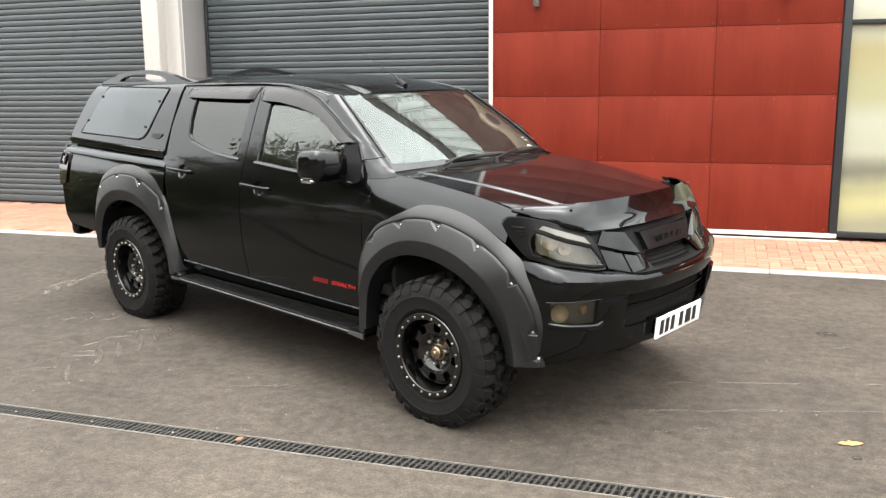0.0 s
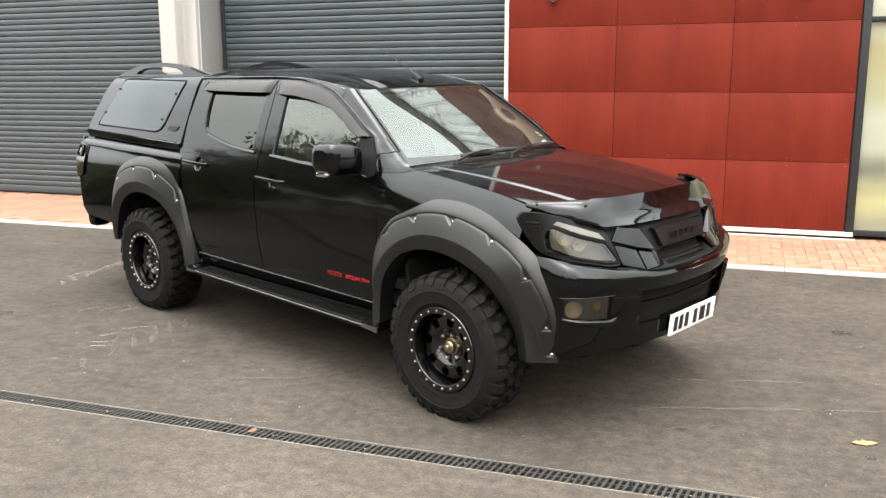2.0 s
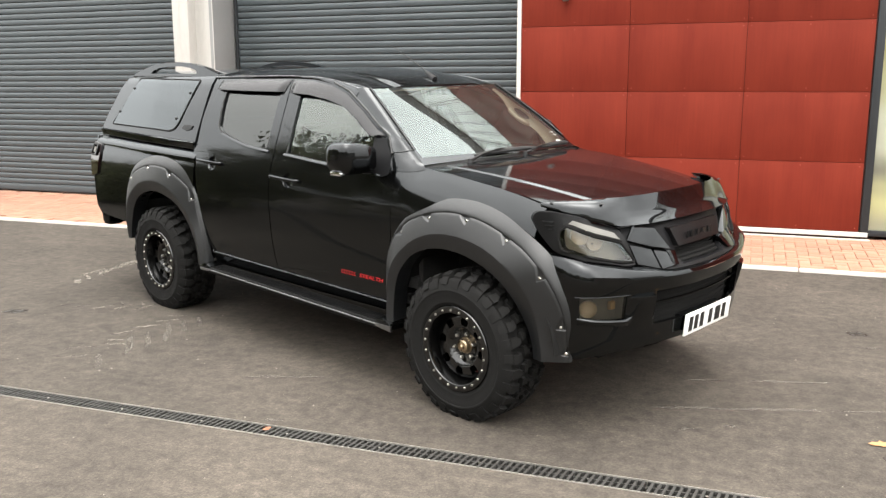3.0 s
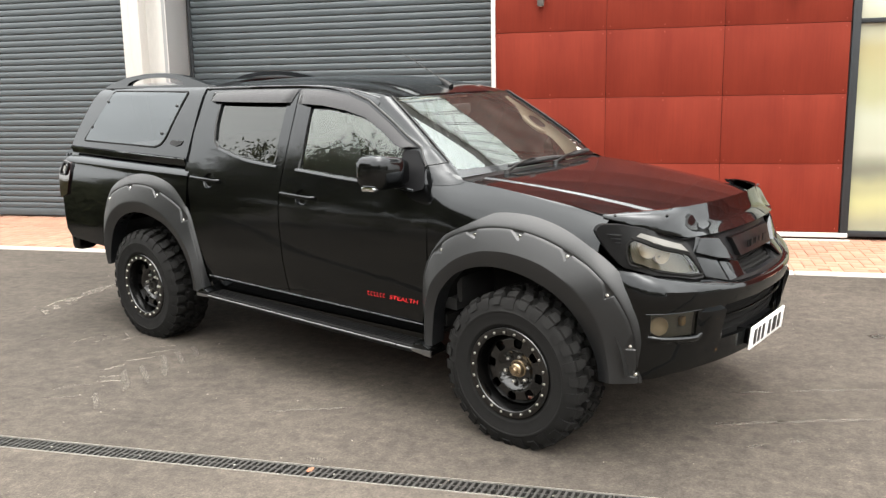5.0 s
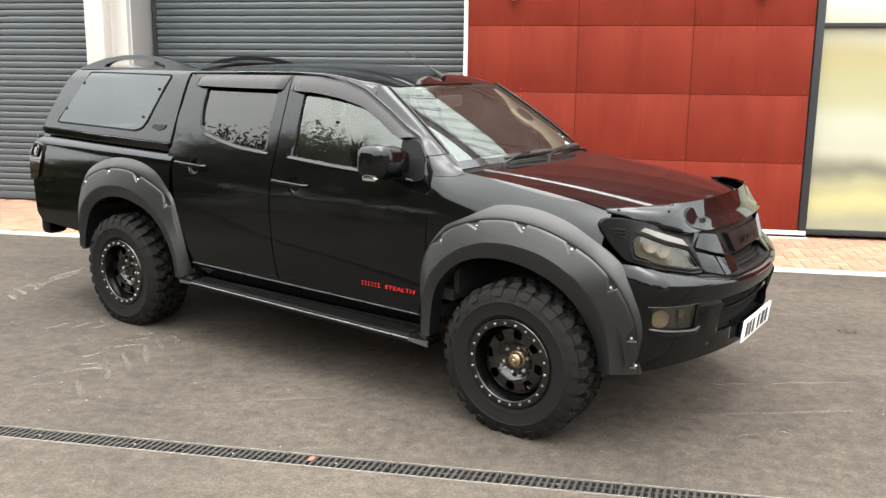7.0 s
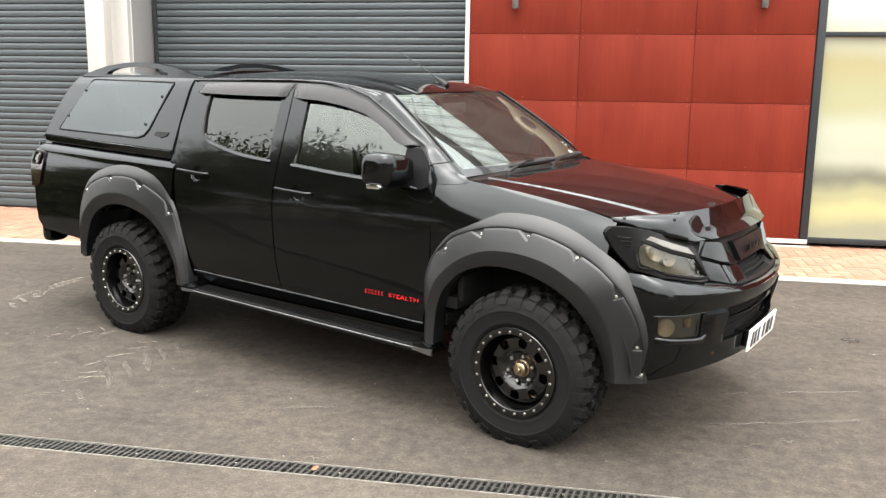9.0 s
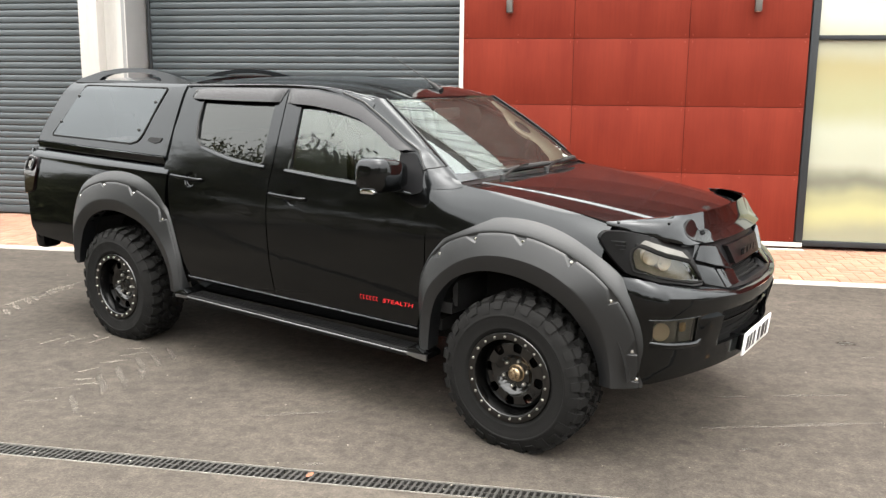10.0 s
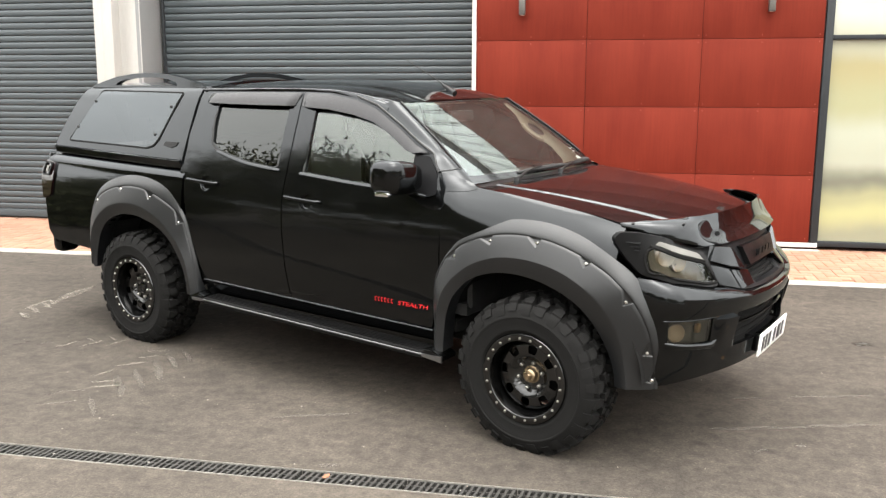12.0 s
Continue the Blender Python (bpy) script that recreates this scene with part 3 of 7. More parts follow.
def build_window():
    win = tagged(empty("window_1"), "full-height frosted window in an anthracite frame", "window", kind="structure")
    x0, x1, zb, zt, tr = 1.405, 3.60, 0.20, 2.96, 2.295
    fr = part("window_frame", boxes(
        ((x0, FACE - 0.005, zb), (x0 + 0.075, FACE + 0.10, zt)), ((x1, FACE - 0.005, zb), (x1 + 0.07, FACE + 0.10, zt)),
        ((x0 + 0.0755, FACE, zb), (x1 - 0.0005, FACE + 0.10, zb + 0.055)), ((x0 + 0.0755, FACE, tr - 0.022), (x1 - 0.0005, FACE + 0.10, tr + 0.022)),
        ((x0 + 0.0755, FACE, zt - 0.05), (x1 - 0.0005, FACE + 0.10, zt)), bevel=0.004), FRAME, win)
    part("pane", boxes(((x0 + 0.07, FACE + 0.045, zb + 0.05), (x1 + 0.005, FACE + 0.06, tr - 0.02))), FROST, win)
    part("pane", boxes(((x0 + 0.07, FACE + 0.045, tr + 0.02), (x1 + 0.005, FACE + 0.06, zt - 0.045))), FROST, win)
    return win


build_window()
wall_e = finish(boxes(((3.671, FACE + 0.03, 0.0), (12.0, FACE + 0.35, WALL_TOP)), ((1.421, FACE + 0.03, 2.961), (3.6705, FACE + 0.35, WALL_TOP))), "wall_east", BACKING)
tagged(wall_e, "wall clad in red-stained rectangular boards", "wall", kind="structure")
for c in range(9):
    for r in range(7):
        x0, x1 = 1.396 + 1.157 * c, 1.388 + 1.157 * (c + 1)
        z0, z1 = ROWS_Z[r] + 0.004, min(ROWS_Z[r + 1], WALL_TOP) - 0.004
        if c < 2:
            if z1 < 2.98:
                continue
            z0 = max(z0, 2.97)
        part("panel", boxes(((x0, FACE, z0), (x1, FACE + 0.028, z1)), bevel=0.0015), REDBOARD, wall_e)


def build_shutter(name, x0, x1, z0, label):
    """A roller shutter: curved interlocking slats between guides."""
    sh = tagged(empty(name), label, "roller shutter", kind="structure")
    pitch, top = 0.0768, 4.6
    prof = [(0.0, 0.0), (0.005, 0.001), (0.0085, 0.006), (0.011, 0.018), (0.0125, 0.034), (0.0125, 0.048), (0.0105, 0.060), (0.006, 0.068), (0.0, 0.0725)]
    bm = bmesh.new()
    for x in (x0, x1):
        for d, h in prof:
            bm.verts.new((x, -d, h))
        bm.verts.new((x, 0.012, 0.0725)), bm.verts.new((x, 0.012, 0.0))
    bm.verts.ensure_lookup_table()
    n = len(prof) + 2
    for i in range(n):
        j = (i + 1) % n
        bm.faces.new((bm.verts[i], bm.verts[j], bm.verts[n + j], bm.verts[n + i]))
    first = part("slat", bm, SHUTTER, sh, angle=50)
    k = 0
    while z0 + SLAT_LIFT + (k + 1) * pitch < top:
        ob = first if k == 0 else new("slat", first.data)
        ob.parent = sh
        ob.location = (0, SHUT_Y, z0 + SLAT_LIFT + k * pitch)
        k += 1
    part("bottom_rail", boxes(((x0, SHUT_Y - 0.02, z0), (x1, SHUT_Y + 0.015, z0 + SLAT_LIFT - 0.002)), bevel=0.004), SHUTTER, sh)
    part("backing_sheet", boxes(((x0, SHUT_Y + 0.014, z0), (x1, SHUT_Y + 0.03, top))), DARK, sh)
    for gx0, gx1 in ((x0 - 0.02, x0 + 0.012), (x1 - 0.012, x1 + 0.02)):
        part("guide_rail", boxes(((gx0, SHUT_Y - 0.045, z0), (gx1, SHUT_Y - 0.021, top)), bevel=0.003), FRAME, sh)
    return sh


build_shutter("door_1", -5.885, WALL_X0 - 0.05, 0.185, "closed anthracite roller shutter door with curved steel slats")
build_shutter("door_2", -12.0, -6.62, 0.185, "closed anthracite roller shutter door with curved steel slats")


def build_pillar():
    p = tagged(empty("pillar"), "white steel building column between the shutters", "pillar", kind="structure")
    part("front_flange", boxes(((-6.485, 9.298, 0.14), (-6.379, 9.36, 5.05)), ((-6.378, 9.29, 0.14), (-6.252, 9.36, 5.05)), ((-6.485, 9.361, 0.14), (-6.40, 9.80, 5.05)), bevel=0.004), PILLARPAINT, p)
    bm = bmesh.new()
    prof = [(-6.251, 9.345), (-6.249, 9.44), (-6.215, 9.445), (-6.16, 9.425), (-6.10, 9.39), (-6.03, 9.362), (-5.97, 9.348), (-5.932, 9.338), (-5.932, 9.40), (-6.0, 9.52), (-6.251, 9.52)]
    lo = [bm.verts.new((x, y, 0.14)) for x, y in prof]
    hi = [bm.verts.new((x, y, 5.05)) for x, y in prof]
    for i in range(len(prof)):
        j = (i + 1) % len(prof)
        bm.faces.new((lo[i], lo[j], hi[j], hi[i]))
    bm.faces.new(lo), bm.faces.new(hi)
    part("web_cover", bm, PILLARPAINT, p)
    part("reveal", boxes(((-5.985, 9.341, 0.14), (-5.928, 9.86, 5.05)), bevel=0.003), GREYPAINT, p, "grey painted reveal")
    return p


build_pillar()


def build_upper():
    """The storey above: light vertical-ribbed cladding, dark gutter, low roof."""
    clad = tagged(empty("wall_upper"), "light standing-seam metal cladding leaning back under a dark ridge trim", "wall", kind="structure")
    bm = bmesh.new()
    x, z0, z1 = -14.0, 5.07, 6.88
    pts = []
    while x < 12.0:
        pts += [(x, 0.0), (x + 0.26, 0.0), (x + 0.272, -0.05), (x + 0.308, -0.05), (x + 0.32, 0.0)]
        x += 0.36
    a = [bm.verts.new((px, FACE + 0.02 + py, z0)) for px, py in pts]
    b = [bm.verts.new((px, FACE + 0.55 + py, z1)) for px, py in pts]
    for i in range(len(pts) - 1):
        bm.faces.new((a[i], a[i + 1], b[i + 1], b[i]))
    part("ribbed_sheet", bm, CLAD, clad, flip_check=False)
    bm = bmesh.new()
    for k in range(72):
        sx = -14.0 + 0.36 * k + 0.252
        for dx in (0.0, 0.068):
            vs = [bm.verts.new(p) for p in ((sx + dx, FACE + 0.010, z0), (sx + dx + 0.014, FACE + 0.010, z0), (sx + dx + 0.014, FACE + 0.540, z1), (sx + dx, FACE + 0.540, z1))]
            ws = [bm.verts.new(v.co + Vector((0, -0.03, 0))) for v in vs]
            for q in ((0, 1, 2, 3), ):
                bm.faces.new([ws[i] for i in q])
            for i in range(4):
                bm.faces.new((vs[i], vs[(i + 1) % 4], ws[(i + 1) % 4], ws[i]))
    seams = part("seams", bm, LAMPBODY, clad)
    seams["kind"] = "stuff"
    part("lintel", boxes(((-14.0, FACE + 0.10, 4.6), (WALL_X0 - 0.05, 9.95, 5.05)), ((-14.0, FACE + 1.10, 5.051), (12.0, 11.2, 7.10))), FRAME, clad)
    part("gutter", boxes(((-14.0, FACE + 0.44, 6.85), (12.0, FACE + 1.20, 7.26)), bevel=0.02), FRAME, clad)
    roof = boxes(((-14.0, FACE + 1.21, 7.11), (12.0, 24.0, 7.26)))
    part("roof", roof, CLAD, clad)
    part("end_wall", boxes(((-14.2, FACE + 0.1, 0.0), (-14.0, 24.0, 7.10)), ((12.0, FACE + 0.1, 0.0), (12.2, 24.0, 7.10)), ((-14.0, 23.8, 0.0), (12.0, 24.0, 7.10))), CLAD, clad)
    return clad


build_upper()


def build_wall_lamp(x):
    lamp = tagged(empty("wall_lamp"), "small grey downlight fixed on the red boards", "wall lamp", group="wall lamps")
    lamp.location = (x, FACE, 2.545)
    part("body", boxes(((-0.032, -0.085, 0.0), (0.032, -0.02, 0.20)), bevel=0.006), LAMPBODY, lamp)
    part("back_plate", boxes(((-0.028, -0.019, 0.02), (0.028, 0.0, 0.18)), bevel=0.003), LAMPBODY, lamp)
    part("lens", revolve([(0.0, -0.002), (0.022, -0.002), (0.024, 0.004)], 16, "z", (0, -0.052, 0.0)), PLATE, lamp)
    return lamp


build_wall_lamp(-1.593)
build_wall_lamp(0.878)


# ---- the pickup truck: x forward, y to its left, z up, from the ground under its front axle ----
HEAD = radians(-23.986)
TRUCK_AT = Vector((-0.6108, 4.8674, ground_z(4.8674)))
up_v = Vector((0, -SLOPE, 1)).normalized()
fwd_v = Vector((math.cos(HEAD), math.sin(HEAD), 0))
fwd_v = (fwd_v - up_v * fwd_v.dot(up_v)).normalized()
left_v = up_v.cross(fwd_v)
truck = tagged(empty("pickup_truck", Matrix(((fwd_v.x, left_v.x, up_v.x, TRUCK_AT.x), (fwd_v.y, left_v.y, up_v.y, TRUCK_AT.y), (fwd_v.z, left_v.z, up_v.z, TRUCK_AT.z), (0, 0, 0, 1)))),
               "glossy black double-cab pickup with hardtop and wide arches, parked on asphalt", "pickup truck")

half_width = curve_fn([.38, .44, .50, .60, .75, .90, 1.0, 1.07, 1.13, 1.18, 1.215, 1.25, 1.33, 1.40, 1.50, 1.60, 1.66, 1.70, 1.72],
                      [.78, .808, .826, .842, .850, .850, .846, .837, .8215, .806, .794, .7815, .750, .7215, .680, .635, .603, .565, .52])


def side(off=0.0, s=1):
    """The truck's flank: (x, z) to a place on it. s: 1 right, -1 left."""
    return lambda x, z: Vector((x, -s * (half_width(z) + off - 0.02 * max(0.0, -3.3 - x)), z))


def inward(s):
    return lambda co: Vector((0, s, 0))


def smooth01(t):
    t = min(1.0, max(0.0, t))
    return t * t * (3 - 2 * t)


HUB_F, HUB_R = (-0.004, 0.372), (-3.099, 0.372)

FDOOR = [(-1.690, 1.688), (-1.676, 1.53), (-1.672, 1.42), (-1.662, 1.24), (-1.664, 1.17), (-1.66, 0.90), (-1.645, 0.70), (-1.62, 0.505), (-0.614, 0.484), (-0.575, 0.60), (-0.552, 0.85),
         (-0.546, 1.12), (-0.553, 1.232), (-0.603, 1.303), (-0.671, 1.380), (-0.776, 1.432), (-0.92, 1.515), (-1.112, 1.612), (-1.276, 1.657), (-1.481, 1.683)]
FWIN = [(-1.562, 1.63), (-1.439, 1.622), (-1.279, 1.597), (-1.125, 1.552), (-0.986, 1.49), (-0.88, 1.43), (-0.782, 1.376), (-0.777, 1.206), (-1.022, 1.210), (-1.241, 1.222), (-1.532, 1.243)]
RDOOR = [(-2.547, 1.683), (-2.578, 1.563), (-2.593, 1.414), (-2.575, 1.275), (-2.546, 1.153), (-2.508, 0.912), (-2.466, 0.772), (-2.40, 0.584), (-2.385, 0.521), (-1.628, 0.505), (-1.653, 0.70), (-1.668, 0.90),
         (-1.672, 1.17), (-1.670, 1.24), (-1.680, 1.42), (-1.684, 1.53), (-1.698, 1.688), (-2.0, 1.692), (-2.3, 1.69)]
RWIN = [(-2.386, 1.632), (-1.772, 1.635), (-1.757, 1.268), (-1.79, 1.257), (-1.987, 1.273), (-2.139, 1.299), (-2.30, 1.337), (-2.353, 1.372), (-2.378, 1.469), (-2.384, 1.53)]
SAIL = [(-0.776, 1.372), (-0.684, 1.376), (-0.612, 1.288), (-0.590, 1.19), (-0.66, 1.168), (-0.775, 1.20)]
DEFL_F = ([(-1.690, 1.684), (-1.481, 1.676), (-1.276, 1.648), (-1.112, 1.602), (-0.92, 1.505), (-0.776, 1.420), (-0.684, 1.384)], [(-1.674, 1.601), (-1.444, 1.590), (-1.246, 1.564), (-1.09, 1.529), (-0.945, 1.462), (-0.84, 1.398), (-0.768, 1.376)])
DEFL_R = ([(-2.50, 1.672), (-2.25, 1.682), (-2.0, 1.685), (-1.705, 1.684)], [(-2.505, 1.612), (-2.25, 1.606), (-2.0, 1.604), (-1.735, 1.604)])


def lerp_line(pts, t):
    k = t * (len(pts) - 1)
    i = min(int(k), len(pts) - 2)
    f = k - i
    return tuple(a + (b - a) * f for a, b in zip(pts[i], pts[i + 1]))


def ring_strip(outline, s, off, width, height):
    """A seal or trim strip that follows a closed outline on the flank."""
    bm = bmesh.new()
    n = len(outline)
    c = Vector((sum(p[0] for p in outline) / n, sum(p[1] for p in outline) / n))
    rows = []
    for i in range(n):
        p, a, b = Vector(outline[i]), Vector(outline[i - 1]), Vector(outline[(i + 1) % n])
        t = (b - a).normalized()
        nn = Vector((-t.y, t.x))
        if nn.dot(p - c) < 0:
            nn = -nn
        row = []
        for d, h in ((0.0, 0.0), (0.0, height), (width, height), (width, 0.0)):
            q = p + nn * d
            row.append(bm.verts.new(side(off + h, s)(q.x, q.y)))
        rows.append(row)
    for i in range(n):
        a, b = rows[i], rows[(i + 1) % n]
        for k in range(4):
            j = (k + 1) % 4
            bm.faces.new((a[k], a[j], b[j], b[k]))
    return bm


def build_door(s, outline, win, name, pane_mat, handle_x, defl, label):
    hx, hz = handle_x, 1.095 if name == "front_door" else 1.140
    cup_at = (hx + 0.022, hz - 0.010)
    rim = [(cup_at[0] + 0.050 * math.cos(k * math.pi / 12), cup_at[1] + 0.045 * math.sin(k * math.pi / 12)) for k in range(24)]
    bm = sheet(outline, [win, rim], side(0, s), (0.05, 0.04))
    thicken(bm, inward(s), 0.03)
    door = part(name, bm, PAINT, truck, label)
    pane = sheet(win, [], side(-0.012, s), (0.06, 0.05))
    part("window_pane", pane, pane_mat, door)
    part("window_seal", ring_strip(win, s, -0.004, 0.014, 0.006), SEAL, door)
    # belt strip along the foot of the window
    x0, x1 = min(p[0] for p in win) + (0.0 if name == "front_door" else 0.09), max(p[0] for p in win) + (0.12 if name == "front_door" else 0.03)
    bel = (lambda x: np.interp(x, [-2.3, -2.14, -1.99, -1.79, -1.70], [1.326, 1.290, 1.264, 1.247, 1.244])) if x1 < -1.6 else (lambda x: np.interp(x, [-1.56, -1.24, -1.02, -0.77, -0.64], [1.235, 1.212, 1.20, 1.192, 1.176]))
    n = 14
    bm = bmesh.new()
    rows = []
    for k in range(n + 1):
        x = x0 + (x1 - x0) * k / n
        z = float(bel(x))
        rows.append([bm.verts.new(side(o, s)(x, z + dz)) for o, dz in ((0.0, -0.013), (0.009, -0.009), (0.010, -0.004), (0.004, 0.006), (-0.008, 0.010))])
    for a, b in zip(rows, rows[1:]):
        for k in range(4):
            bm.faces.new((a[k], a[k + 1], b[k + 1], b[k]))
    part("belt_strip", bm, PAINT, door)
    # rain deflector
    top, bot = defl
    bm = grid(lambda u, v: side(0.004 + (0.002 + 0.022 * math.sin(math.pi * min(1, v * 1.1) * 0.5)) * smooth01(u / 0.05) * smooth01((1 - u) / 0.05) - (0.008 if v > 0.98 else 0.0), s)(*lerp_line([lerp_line(top, u), lerp_line(bot, u)], v)), [0, 0.01, 0.025, 0.05] + [k / 24 for k in range(2, 23)] + [0.95, 0.975, 0.99, 1.0], [0, 0.12, 0.3, 0.55, 0.8, 0.95, 1.0])
    thicken(bm, inward(s), 0.012)
    part("rain_deflector", bm, DEFLECT, door, "smoked acrylic rain deflector")
    # handle: a bar over a round finger cup
    y = half_width(hz)
    pts = [(hx - 0.135, -s * (y + 0.004), hz + 0.008), (hx - 0.12, -s * (y + 0.03), hz + 0.007), (hx - 0.04, -s * (y + 0.036), hz + 0.003), (hx + 0.06, -s * (y + 0.036), hz - 0.001), (hx + 0.115, -s * (y + 0.03), hz - 0.004), (hx + 0.13, -s * (y + 0.004), hz - 0.005)]
    part("door_handle", tube(pts, [0.008, 0.009, 0.010, 0.010, 0.009, 0.008], 10, 1.1), PAINT, door)
    cup = bmesh.new()
    ring = [(0.0, -0.016), (0.030, -0.016), (0.042, -0.0155), (0.0455, -0.013), (0.0485, -0.003), (0.0495, 0.0), (0.052, 0.0006)]
    rows = []
    for k in range(24):
        a = 2 * math.pi * k / 24
        rows.append([cup.verts.new(side(h, s)(cup_at[0] + r * math.cos(a), cup_at[1] + r * 0.90 * math.sin(a))) for r, h in ring])
    for k in range(24):
        a, b = rows[k], rows[(k + 1) % 24]
        for i in range(len(ring) - 1):
            cup.faces.new((a[i], a[i + 1], b[i + 1], b[i]))
    bmesh.ops.remove_doubles(cup, verts=cup.verts, dist=1e-5)
    part("handle_cup", cup, PAINT, door, "", 18)
    return door


def build_mirror(s, door):
    sail = sheet(round_corners(SAIL, 0.02), [], side(0.006, s), (0.05, 0.05))
    thicken(sail, inward(s), 0.02)
    part("mirror_base", sail, SAILBLACK, door)
    # housing: rounded shell, wider at the outer end
    n, m = 24, 18
    bm = bmesh.new()
    rows = []
    for j in range(m + 1):
        v = 1 - (1 - j / m) ** 1.8
        yy = 0.825 + 0.235 * v
        end = max(0.0, 1 - max(0.0, (v - 0.62) / 0.38) ** 2.6) ** 0.42 * (0.82 + 0.18 * smooth01(v / 0.25))
        end = max(end, 0.06)
        hx, hz = (0.078 + 0.020 * v) * end, (0.076 + 0.018 * v) * end
        row = []
        for k in range(n):
            a = 2 * math.pi * k / n
            ca, sa = math.cos(a), math.sin(a)
            ex = math.copysign(abs(ca) ** 0.55, ca)
            ez = math.copysign(abs(sa) ** 0.5, sa)
            row.append(bm.verts.new((-0.765 + hx * ex + 0.03 * (1 - v), -s * yy, 1.272 + 0.012 * v + hz * ez)))
        rows.append(row)
    for a, b in zip(rows, rows[1:]):
        for k in range(n):
            bm.faces.new((a[k], a[(k + 1) % n], b[(k + 1) % n], b[k]))
    bm.faces.new(rows[0]), bm.faces.new(rows[-1])
    mirror = part("wing_mirror", bm, PAINT, truck, "glossy black wing mirror", 50)
    part("mirror_arm", boxes(((-0.80, min(-s * 0.78, -s * 0.86), 1.185), (-0.72, max(-s * 0.78, -s * 0.86), 1.222)), bevel=0.01), TRIM, mirror)
    part("mirror_glass", boxes(((-0.860, min(-s * 0.87, -s * 0.99), 1.225), (-0.8525, max(-s * 0.87, -s * 0.99), 1.335)), bevel=0.003), CHROME, mirror)
    part("side_indicator", boxes(((-0.80, min(-s * 0.975, -s * 1.048), 1.190), (-0.715, max(-s * 0.975, -s * 1.048), 1.214)), bevel=0.008), CHROME, mirror, "clear and chrome side indicator strip")


for s in (1, -1):
    fd = build_door(s, FDOOR, FWIN, "front_door", GLASS_SIDE, -1.500, DEFL_F, "glossy black front door")
    rd = build_door(s, RDOOR, RWIN, "rear_door", GLASS_DARK, -2.360, DEFL_R, "glossy black rear door with privacy glass")
    if s == 1:
        build_mirror(s, fd)
        door_right = fd

# sill under the doors, cab corner behind the rear door
CAB_CORNER = [(-2.604, 1.690), (-2.604, 1.165), (-2.50, 1.165), (-2.53, 1.30), (-2.545, 1.45), (-2.52, 1.690)]
for s in (1, -1):
    part("cab_corner", thicken(sheet(CAB_CORNER, [], side(-0.007, s), (0.05, 0.04)), inward(s), 0.02), PAINT, truck)
    bm = grid(lambda x, v: Vector((x, -s * (0.805 - 0.05 * (1 - v) ** 2), 0.365 + 0.125 * v)), [-2.47 + 0.1 * k for k in range(20)], [0, 0.2, 0.4, 0.7, 1.0])
    part("sill", bm, PAINT, truck)


# A-pillars between the doors and the windscreen
def ws_point(u, v):
    """Windscreen: u across (-1 left .. 1 right), v from foot to head."""
    yb, yt = 0.690 * u, 0.560 * u
    crown = 0.936 * (1 - u * u) + 0.064 * (1 - u ** 4)
    xb, xt = -0.445 + 0.0642 * crown, -1.005 + 0.0302 * crown
    zb, zt = 1.238 + 0.0122 * crown, 1.632 + 0.0064 * crown
    arc = math.sin(math.pi * v)
    bow = arc + 0.02 * math.sin(2 * math.pi * v)
    return Vector((xb + (xt - xb) * v + 0.0131 * bow, -(yb + (yt - yb) * v) * (1 + 0.012 * arc), zb + (zt - zb) * v + 0.0049 * bow))


part("windscreen", grid(ws_point, [-1 + k / 20 for k in range(41)], [k / 20 for k in range(21)]), GLASS_WIND, truck, "raked windscreen mirroring the building and sky", 60)
part("screen_border", grid(lambda u, v: ws_point(u, v * (0.05 + 0.04 * u * u)) + Vector((0.001, 0, 0.002)), [-1 + k / 20 for k in range(41)], [0, 0.5, 1.0]), FRIT, truck)
for s in (1, -1):
    part("screen_border", grid(lambda t, w: ws_point(s * (1.0 - 0.026 * w), 0.09 + 0.91 * t) + Vector((0.001, 0, 0.002)), [k / 20 for k in range(21)], [0, 0.5, 1.0]), FRIT, truck)

